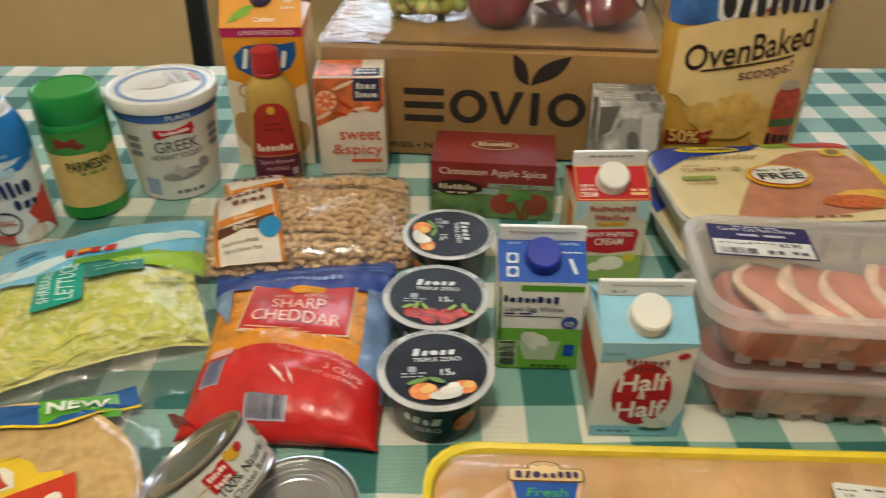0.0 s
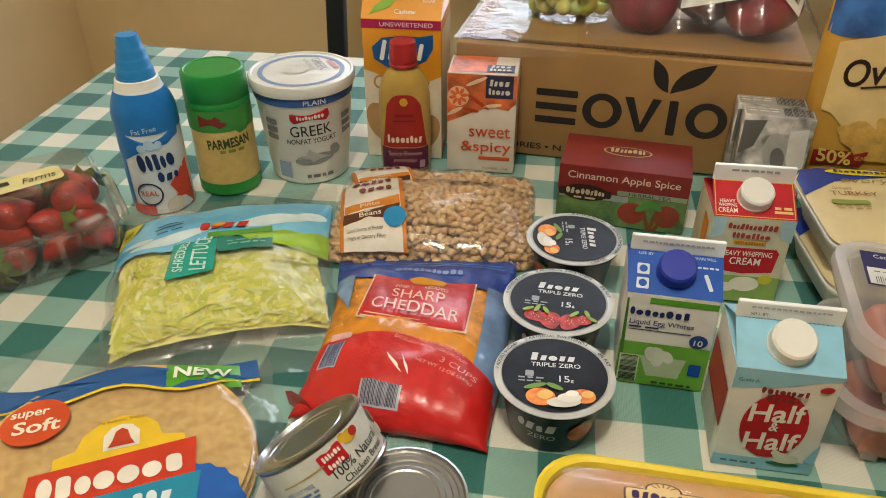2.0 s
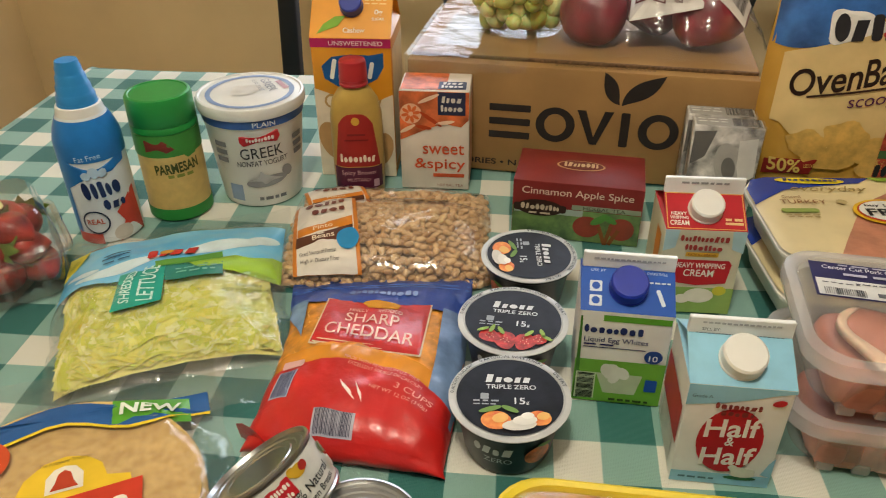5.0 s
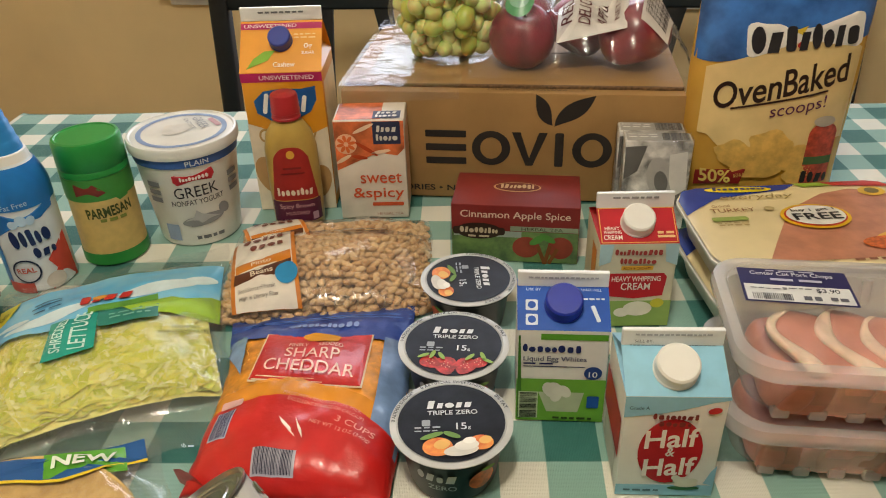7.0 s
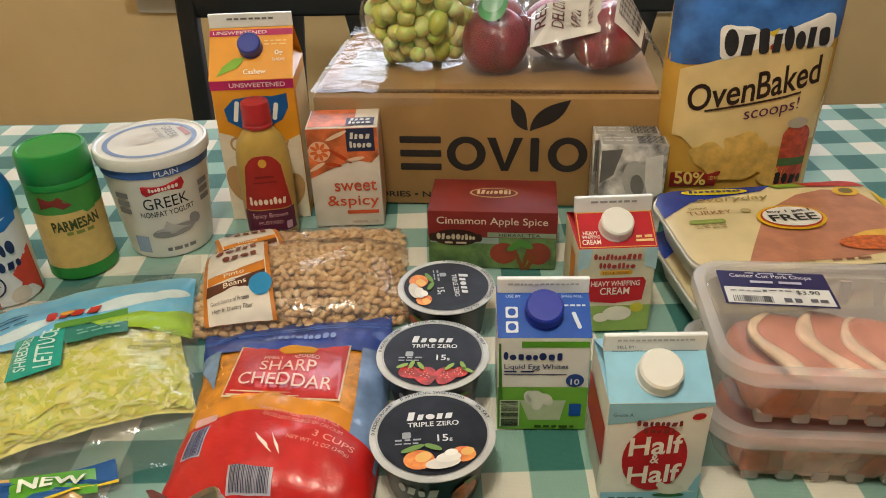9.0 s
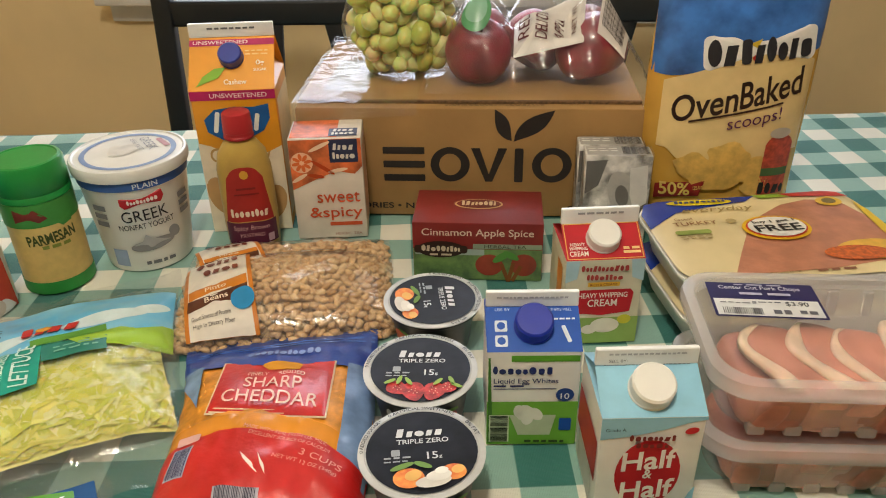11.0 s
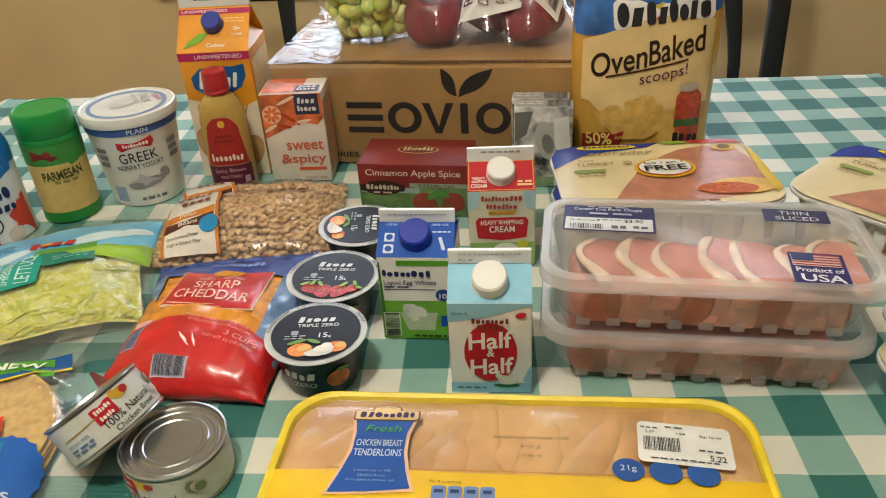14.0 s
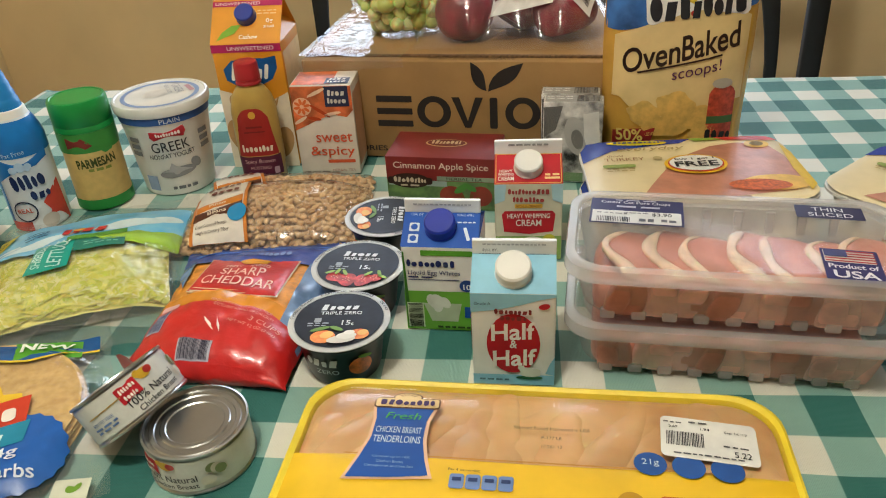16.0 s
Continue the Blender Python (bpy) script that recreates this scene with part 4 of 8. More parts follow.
def cheese_shaker():
    c = thing("cheese_shaker", "clear shaker of grated parmesan with a green screw lid", "cheese shaker", -0.3235, 0.4385, 0, 39)
    c.scale = (1, 1, 1.035)
    GL = mat("green_plastic", "1f8a3c", 0.35, var=0.06, bump=0.04)
    lathe("bottle", [(0.0310, 0), (0.0330, 0.0015), (0.0335, 0.005), (0.0335, 0.075), (0.0325, 0.086), (0.031, 0.098)], mat("grated_cheese", "d9c084", 0.7, var=0.08, vscale=300, bump=0.15, bscale=500), c, "pale grated cheese behind clear plastic", n=48)
    lid = lathe("lid", [(0.0335, 0.097), (0.0345, 0.098), (0.0345, 0.103), (0.0335, 0.1045), (0.0345, 0.106), (0.0340, 0.130), (0.0325, 0.133), (0.030, 0.1335), (0.0288, 0.1325), (0.0002, 0.1322)], GL, c, "ribbed green screw lid", n=60)
    sm = round_map(0.0336)
    band("green_top_band", -0.100, 0.100, 0.074, 0.0975, sm, ink("3f8a3a"), c, "green printed label band", off=0.0009)
    band("green_foot", -0.100, 0.100, 0.001, 0.014, sm, ink("2f8a3c"), c, off=0.0009)
    band("cream_label", -0.044, 0.044, 0.014, 0.074, sm, mat("print_cheese", "d2b46c", 0.4, var=0.05, vscale=120), c, "printed picture of grated cheese", off=0.0006)
    figure("red_plaque", [[(-0.028, 0.093), (-0.008, 0.092), (0.002, 0.082), (-0.006, 0.079), (-0.028, 0.080)]], sm, ink("7a2a24"), c, "dark red brand plaque", off=0.0013)
    figure("leaf_cut", [[(0.0, 0.082), (0.014, 0.070), (0.024, 0.072), (0.028, 0.082)]], sm, ink("3f8a3a"), c, off=0.0010)
    words("lettering", [("PARMESAN", 0.001, 0.0615, 0.046, 0.0115, 3)], sm, ink("3f4a1c"), c, off=0.0013, bold=0.03)
    figure("subtitle", bars(0.003, 0.0525, 0.026, 0.0035, 3, seed=3), sm, ink("7f8a3c"), c, off=0.0013)


cheese_shaker()


def cream_can():
    c = thing("whipped_cream_can", "blue and white aerosol can of whipped cream with blue cap", "spray can", -0.3735, 0.3795, 0, 36)
    def rad(v):
        return 0.0322 if v < 0.108 else 0.0322 - 0.0115 * ((v - 0.108) / 0.032) ** 1.6
    lathe("can", [(0.0305, 0), (0.0322, 0.002), (0.0322, 0.06)] + [(rad(z), z) for z in (0.100, 0.112, 0.118, 0.124, 0.130, 0.136, 0.141)], mat("can_white_print", "dde3e6", 0.3, var=0.04, bump=0.02), c, n=56)
    lathe("collar", [(0.0228, 0.1350), (0.0231, 0.1356), (0.0212, 0.1440), (0.0190, 0.145)], WHITEP, c, n=48)
    BP = mat("cap_blue_plastic", "2b86c9", 0.35, var=0.05, bump=0.03)
    prof = [(0.0195, 0.1445), (0.0190, 0.147)]
    for i in range(4):
        z, r = 0.147 + i * 0.0095, 0.0188 - i * 0.0021
        prof += [(r, z), (r - 0.0004, z + 0.006), (r - 0.0016, z + 0.0085)]
    prof += [(0.0110, 0.1855), (0.0102, 0.1875), (0.0002, 0.1878)]
    lathe("cap", prof, BP, c, "stepped blue nozzle cap", n=40)
    sm = round_map(rad)
    BL = ink("2474bd", 0.3)
    band("blue_print", -0.098, 0.098, 0.0930, 0.1335, sm, BL, c, "blue printed shoulder", off=0.0006, nv=10)
    figure("blue_wave", [[(-0.038, 0.098), (0.034, 0.098), (0.032, 0.086), (0.016, 0.080), (0.0, 0.078), (-0.014, 0.074), (-0.038, 0.060)]], sm, BL, c, off=0.0007, rings=5)
    figure("blue_side", [rect(-0.042, 0.055, 0.020, 0.095), rect(-0.060, 0.055, 0.020, 0.095)], sm, BL, c, off=0.0006, rings=5)
    figure("red_wave", [[(0.010, 0.034), (0.022, 0.046), (0.036, 0.056), (0.040, 0.0), (0.006, 0.0), (0.016, 0.022)]], sm, ink("cc4a3a"), c, "red printed swirl", off=0.0007, rings=5)
    figure("red_foot", [rect(-0.024, 0.006, 0.030, 0.012)], sm, ink("c8564a"), c, off=0.0007, rings=4)
    words("lettering", [("Fat Free", -0.004, 0.0985, 0.024, 0.0055, 6)], sm, ink("c3d8ea"), c, off=0.0012)
    figure("brand_mark", blocks(0.001, 0.064, 0.038, 0.020, 5, 6, seed=70) + blocks(0.010, 0.046, 0.022, 0.012, 3, 6, seed=71), sm, ink("1d2f5c"), c, "dark blue brand mark", off=0.0012)
    figure("splash", [oval(-0.002, 0.082, 0.010, 0.012, 20), oval(0.006, 0.081, 0.008, 0.010, -25), oval(-0.010, 0.079, 0.009, 0.009, 50)], sm, ink("b9d2e6"), c, off=0.0011)
    v, f = [], []
    for i in range(28):
        a = 2 * math.pi * i / 28
        v += [sm(-0.012 + 0.0135 * math.cos(a), 0.026 + 0.0135 * math.sin(a), 0.0013), sm(-0.012 + 0.0118 * math.cos(a), 0.026 + 0.0118 * math.sin(a), 0.0013)]
        j = (i + 1) % 28
        f.append((2 * i, 2 * j, 2 * j + 1, 2 * i + 1))
    link("seal_ring", v, f, ink("24304a"), c)
    words("seal_lettering", [("REAL", -0.012, 0.027, 0.018, 0.006, 3)], sm, ink("c05a4c"), c, off=0.0014, bold=0.02)
    figure("cream_picture", [oval(0.012, 0.010, 0.020, 0.018, 20)], sm, ink("c9c4bb"), c, off=0.0012)


cream_can()


def mustard():
    c = thing("mustard_bottle", "squeeze bottle of brown mustard with red cap", "mustard bottle", -0.1370, 0.5190, 0, 16)
    c.scale = (1, 1, 1.05)
    MUS = mat("mustard_yellow", "b8994c", 0.35, var=0.10, vscale=30, bump=0.03, coat=0.3)
    secs = [(0.052, 0.034, 0), (0.056, 0.038, 0.003), (0.058, 0.040, 0.03), (0.058, 0.040, 0.07), (0.057, 0.039, 0.092), (0.050, 0.035, 0.108), (0.036, 0.030, 0.118), (0.024, 0.024, 0.123), (0.022, 0.022, 0.128)]
    v, f = loft([ring(w, d, d * 0.49, z, 8) for w, d, z in secs])
    link("bottle", v, f, MUS, c)
    lathe("cap", [(0.0150, 0.1235), (0.0156, 0.1240), (0.0156, 0.1262), (0.0150, 0.1268), (0.0150, 0.1300), (0.0154, 0.1304), (0.0146, 0.1470), (0.0138, 0.1490), (0.0122, 0.1500), (0.0002, 0.1504)], mat("red_cap", "a8242a", 0.38, var=0.05, bump=0.03), c, "red flip cap", n=40)

    def front(u, v, off):
        for (w0, d0, z0), (w1, d1, z1) in zip(secs, secs[1:]):
            if z0 <= v <= z1:
                k = (v - z0) / (z1 - z0)
                w, d = w0 + (w1 - w0) * k, d0 + (d1 - d0) * k
        r = d * 0.49
        q = min(r * 0.999, max(0.0, abs(u) - (w / 2 - r)))
        return Vector((u, -(d / 2 - r + math.sqrt(r * r - q * q)) - off, v))
    arch = lambda u: 0.0975 - 0.5 * abs(u) * (abs(u) / 0.025) ** 3
    side = 0.0245
    taper = lambda u, v, off: front(u * (1.0 - 0.28 * max(0.0, v - 0.040) / 0.056), v, off)
    patch("red_label", -side, side, 0.036, arch, taper, ink("9c2622"), c, "red bottle label", off=0.0007, nu=40, nv=24)
    patch("maroon_label", -0.0262, 0.0262, 0.011, 0.0372, front, ink("56203a"), c, "maroon lower label", off=0.0009, nu=40, nv=12)
    patch("gold_trim", -0.0235, 0.0235, 0.0372, 0.0382, front, ink("b8924a"), c, off=0.0012, nu=40, nv=2)
    figure("seal", [oval(0, 0.090, 0.0090, 0.0090)], front, ink("d0a03a"), c, "small gold seal", off=0.0016, rings=3)
    figure("figures_print", [rect(0, 0.075, 0.020, 0.0022), rect(0, 0.069, 0.026, 0.0016)], front, ink("7a1c1c"), c, "dark red printed lines", off=0.0014, rings=3)
    figure("brand_mark", blocks(0, 0.0485, 0.040, 0.0095, 8, gap=0.3, seed=80), front, ink("e4d6c0"), c, off=0.0016, rings=3)
    words("lettering", [("Spicy Brown", 0, 0.0305, 0.038, 0.0066), ("MUSTARD", 0, 0.0225, 0.026, 0.0042)], front, ink("cfa7a8"), c, off=0.0018)
    figure("tag", [rect(0.0195, 0.0175, 0.006, 0.009, 0.001)], front, ink("b89aa8"), c, off=0.0018, rings=1)


mustard()


# ---- tea boxes ----
def spice_tea():
    c = thing("tea_box", "upright white and orange herbal tea box", "tea box", -0.0565, 0.5655, 0, 8)
    W, D, H = 0.078, 0.055, 0.121
    part("box", box_bm(W, D, H, 0.0012, 2), mat("tea_white_board", "e2d9cc", 0.45, var=0.06, vscale=30), c)
    fm, tm, sm = flat((0, -D / 2, 0), (1, 0, 0), (0, 0, 1)), flat((0, 0, H), (1, 0, 0), (0, 1, 0)), flat((W / 2, 0, 0), (0, 1, 0), (0, 0, 1))
    OR = mat("tea_orange_print", "d9703c", 0.45, var=0.35, vscale=45, bump=0.02)
    figure("orange_picture", [[(-0.0385, 0.120), (0.0385, 0.120), (0.0385, 0.088), (0.030, 0.079), (0.010, 0.083), (-0.010, 0.075), (-0.0385, 0.062)]], fm, OR, c, "printed picture of orange and spice", rings=2)
    figure("slice_picture", [oval(-0.026, 0.094, 0.024, 0.024)], fm, ink("efc09c"), c, off=0.0008, rings=2)
    for i in range(8):
        a = i * math.pi / 4 + 0.2
        figure("segment_picture", [oval(-0.026 + 0.0066 * math.cos(a), 0.094 + 0.0066 * math.sin(a), 0.0085, 0.0040, math.degrees(a))], fm, ink("e07038"), c, off=0.0011 + 0.00005 * i, rings=1)
    for u_, v_, w_, a_ in ((-0.006, 0.112, 0.026, 25), (-0.004, 0.088, 0.030, -35), (0.012, 0.084, 0.022, 10), (-0.030, 0.076, 0.020, 30), (-0.012, 0.078, 0.018, -10)):
        figure("spice_picture", [oval(u_, v_, w_, 0.0045, a_)], fm, ink("f0d2b4" if a_ > 0 else "b8431c"), c, off=0.0010, rings=1)
    figure("top_print", [rect(-0.012, 0.0, 0.05, 0.05)], tm, OR, c, rings=1)
    for mp, v0 in ((fm, 0.1065), (tm, -0.013)):
        figure("blue_square", [rect(0.0195, v0, 0.0305, 0.0265 if mp is fm else 0.022)], mp, ink("2c3350"), c, "navy brand square", off=0.0009, rings=1)
        figure("brand_mark", blocks(0.0195, v0 + 0.005, 0.023, 0.0075, 4, seed=90) + blocks(0.0195, v0 - 0.005, 0.025, 0.0075, 5, seed=91), mp, ink("d7d3cb"), c, off=0.0013, rings=1)
    words("lettering", [("sweet", 0.010, 0.0515, 0.047, 0.0125), ("&spicy", 0.006, 0.0315, 0.058, 0.0165)], fm, ink("d0542c"), c, off=0.0009, bold=0.006)
    figure("orange_bar", [rect(0.016, 0.0185, 0.036, 0.0045, 0.001)], fm, ink("cf5a34"), c, rings=1)
    words("herbal", [("HERBAL TEA", 0.018, 0.006, 0.030, 0.0032)], fm, ink("b98a78"), c, off=0.0009)
    figure("side_print", [rect(0, 0.06, 0.05, 0.1)], sm, ink("d8a888"), c, rings=1)


spice_tea()


def apple_tea():
    c = thing("tea_box", "low dark red herbal tea box lying on its back edge", "tea box", 0.1140, 0.4975, 0, 1.0)
    W, D, H = 0.131, 0.074, 0.066
    MR = mat("tea_maroon_board", "7d2320", 0.42, var=0.10, vscale=20)
    part("box", box_bm(W, D, H, 0.0012, 2), MR, c)
    fm, tm = flat((0, -D / 2, 0), (1, 0, 0), (0, 0, 1)), flat((0, 0, H), (1, 0, 0), (0, 1, 0))
    LAND = mat("tea_landscape_print", "5f7a42", 0.45, var=0.5, vscale=60, bump=0.0, dark="3f5a3a")
    figure("landscape_picture", [rect(0, 0.0185, 0.130, 0.036)], fm, LAND, c, "printed orchard landscape", rings=1)
    figure("sky_band", [rect(-0.028, 0.033, 0.07, 0.007)], fm, ink("97a6a0"), c, off=0.0007, rings=1)
    figure("title_band", [rect(0.03, 0.040, 0.069, 0.0055)], fm, ink("8c9a84"), c, off=0.0007, rings=1)
    words("lettering", [("Cinnamon Apple Spice", 0, 0.0545, 0.112, 0.0105)], fm, ink("dbc7b4"), c, off=0.0008, bold=0.008)
    words("herbal", [("HERBAL TEA", 0.028, 0.040, 0.042, 0.0038)], fm, ink("40402e"), c, off=0.0010)
    figure("brand_oval", [oval(-0.037, 0.036, 0.048, 0.019), rect(-0.037, 0.036, 0.054, 0.009, 0.003)], fm, ink("33221c"), c, "dark brand cartouche", off=0.0009, rings=1)
    figure("brand_mark", blocks(-0.037, 0.0375, 0.040, 0.0072, 9, seed=95) + bars(-0.037, 0.0305, 0.022, 0.0022, 2, seed=3), fm, ink("c9b8a0"), c, off=0.0013, rings=1)
    figure("top_oval", [oval(0.0, 0.004, 0.050, 0.022)], tm, ink("c8a878"), c, "small gold brand oval", rings=1)
    figure("top_oval_dark", [oval(0.0, 0.004, 0.046, 0.019)], tm, ink("6a2a20"), c, off=0.0008, rings=1)
    figure("top_mark", blocks(0.0, 0.005, 0.036, 0.010, 8, seed=96), tm, ink("d6c09a"), c, off=0.0011, rings=1)
    AP = mat("print_apple", "8c3424", 0.4, var=0.12, vscale=60)
    figure("apple_picture", [oval(0.012, 0.0185, 0.028, 0.025), oval(0.047, 0.019, 0.026, 0.026)], fm, AP, c, "printed red apples", off=0.0010, rings=2)
    figure("leaf_picture", [oval(0.024, 0.028, 0.020, 0.008, 35), oval(0.034, 0.030, 0.018, 0.007, -30)], fm, ink("4f8a3c"), c, off=0.0012, rings=1)
    figure("cinnamon_picture", [rect(0.028, 0.010, 0.004, 0.022, 0, 20), rect(0.034, 0.010, 0.004, 0.024, 0, -12), rect(0.040, 0.009, 0.004, 0.02, 0, -25)], fm, ink("7a4a24"), c, off=0.0012, rings=1)


apple_tea()


# ---- small wrapped packs ----
def tissue_pack(x, y, yaw, seed):
    c = thing("wrapped_pack", "small film-wrapped carton with grey photo print and barcode", "box", x, y, 0, yaw, "wrapped packs")
    W, D, H = 0.070, 0.026, 0.104
    part("box", box_bm(W, D, H, 0.0015, 2), mat("grey_photo_print", "c8c6c2", 0.35, var=0.7, vscale=38, bump=0.02), c)
    fm, tm = flat((0, -D / 2, 0), (1, 0, 0), (0, 0, 1)), flat((0, 0, H), (1, 0, 0), (0, 1, 0))
    figure("photo_shapes", [oval(0.004, 0.062, 0.026, 0.050, 12)], fm, ink("b9b7b3"), c, "pale shapes in the photo", rings=1)
    figure("photo_dark", [[(-0.034, 0.098), (-0.012, 0.100), (-0.020, 0.070), (-0.034, 0.060)]], fm, ink("6c6a68"), c, off=0.0008, rings=1)
    figure("photo_light", [[(0.012, 0.090), (0.030, 0.094), (0.033, 0.050), (0.020, 0.040), (0.014, 0.060)]], fm, ink("e6e4df"), c, off=0.0010, rings=1)
    figure("photo_core", [oval(0.006, 0.058, 0.014, 0.026, 12)], fm, ink("807e7a"), c, off=0.0010, rings=1)
    figure("top_label", [rect(0, 0, 0.066, 0.022)], tm, ink("a9a9a4"), c, rings=1)
    figure("barcode", barcode(0.018, 0.0, 0.028, 0.020, 22, seed), tm, ink("20201f"), c, off=0.0009, rings=1)
    figure("small_print", bars(-0.016, 0.005, 0.03, 0.002, 3, seed=seed) + bars(-0.016, -0.002, 0.03, 0.002, 3, seed=seed + 1), tm, ink("e2e0da"), c, off=0.0009, rings=1)
    figure("green_strip", [rect(-0.008, 0.008, 0.044, 0.012)], fm, ink("7c9a6a"), c, off=0.0008, rings=1)
    v, f = loft([ring(W + 0.002, D + 0.002, 0.002, z, 3) for z in (0.0, 0.03, 0.07, H + 0.001)], False, True)
    link("wrap", v, f, WRAPFINE, c, "clear wrap with sharp glints")


tissue_pack(0.2585, 0.5590, 2, 5)
tissue_pack(0.2530, 0.5865, 2, 9)


# ---- cans ----
def can(x, y, z, yaw, tilt, turn, name_label):
    c = thing("tin_can", name_label, "can", x, y, z, yaw, "cans of chicken")
    c.matrix_world = pose(x, y, z, 0, 0, yaw) @ pose(0, 0, 0, 0, tilt, 0) @ pose(0, 0, 0, 0, 0, turn)
    R, H = 0.0395, 0.037
    lathe("tin", [(0.0002, 0.001), (0.030, 0.0012), (0.0365, 0.0010), (0.0375, 0.0), (0.0395, 0.0004), (0.0397, 0.0018), (0.0385, 0.003), (0.0383, H - 0.003), (0.0397, H - 0.0018), (0.0395, H - 0.0003), (0.0380, H), (0.0368, H - 0.0028), (0.0345, H - 0.003), (0.0335, H - 0.0022), (0.0305, H - 0.0022), (0.0295, H - 0.0030), (0.0262, H - 0.0030), (0.0252, H - 0.0022), (0.0222, H - 0.0022), (0.0212, H - 0.0028), (0.0002, H - 0.0027)], STEEL, c, "bare steel tin with pressed rings", n=72, sharp=25)
    sm = round_map(0.0384)
    paper = band("paper_label", -0.1205, 0.1205, 0.004, H - 0.004, sm, mat("can_label_paper", "cfd0c9", 0.45, var=0.06, vscale=60), c, "white paper label", off=0.0006, nu=72)
    figure("red_mark", [rect(-0.002, 0.0235, 0.017, 0.0135, 0.001, 4)], sm, RED, paper, "red brand block", off=0.0011)
    figure("brand_mark", blocks(-0.002, 0.0265, 0.013, 0.004, 6, 4, seed=99) + blocks(-0.002, 0.0205, 0.011, 0.004, 5, 4, seed=98), sm, ink("efe6da"), paper, off=0.0016)
    figure("fruit_mark", [oval(0.014, 0.028, 0.012, 0.008), oval(0.009, 0.030, 0.006, 0.006)], sm, ink("c9a02c"), paper, off=0.0012)
    figure("barn_mark", [oval(0.018, 0.0285, 0.007, 0.006)], sm, ink("a8302a"), paper, off=0.0014)
    words("lettering", [("100% Natural", 0.014, 0.0155, 0.042, 0.0062, 3), ("Chicken Breast", 0.016, 0.0085, 0.038, 0.0045, 3)], sm, ink("26282c"), paper, off=0.0012, bold=0.006)
    words("small_lettering", [("98% FAT FREE", -0.030, 0.0165, 0.020, 0.0026)], sm, ink("4c6aa0"), paper, off=0.0012)
    figure("small_print", bars(-0.030, 0.0125, 0.022, 0.0016, 3, seed=2) + bars(-0.030, 0.0095, 0.020, 0.0016, 3, seed=3), sm, ink("5c78a8"), paper, off=0.0012)
    figure("gold_line", [rect(-0.024, 0.0225, 0.030, 0.0009, 0, 3)], sm, ink("b89a4c"), paper, off=0.0012)
    for i in range(6):
        figure("dish_picture", [oval(0.047 + 0.006 * math.cos(i * 1.7), 0.019 + 0.006 * math.sin(i * 2.3), 0.009, 0.008, i * 30)], sm, ink(("c9c3b0", "7d8a5c", "d6d2c4")[i % 3]), paper, off=0.0012 + 0.0002 * i, rings=2)


can(0.0187, 0.0475, 0.0, 0, 0, -28, "silver steel can of chicken standing upright on the cloth")
can(-0.0330, 0.0590, 0.0247, -16, -38.4, 70, "silver steel can of chicken leaning on another can")


# ---- meat trays ----
def tray_shell(w, d, h, r, flare, wall=0.002, lip=0.006):
    """An open tray: outer wall up, over a rolled lip, and down inside."""
    return loft([ring(w - 2 * flare, d - 2 * flare, r * 0.8, 0, 6), ring(w - 1.6 * flare, d - 1.6 * flare, r * 0.9, h * 0.12, 6), ring(w - lip, d - lip, r, h * 0.86, 6), ring(w, d, r, h * 0.90, 6), ring(w, d, r, h * 0.97, 6),
                 ring(w - lip * 0.7, d - lip * 0.7, r, h, 6), ring(w - lip - wall * 2, d - lip - wall * 2, r, h * 0.95, 6), ring(w - 2 * flare, d - 2 * flare, r * 0.8, h * 0.2, 6)])


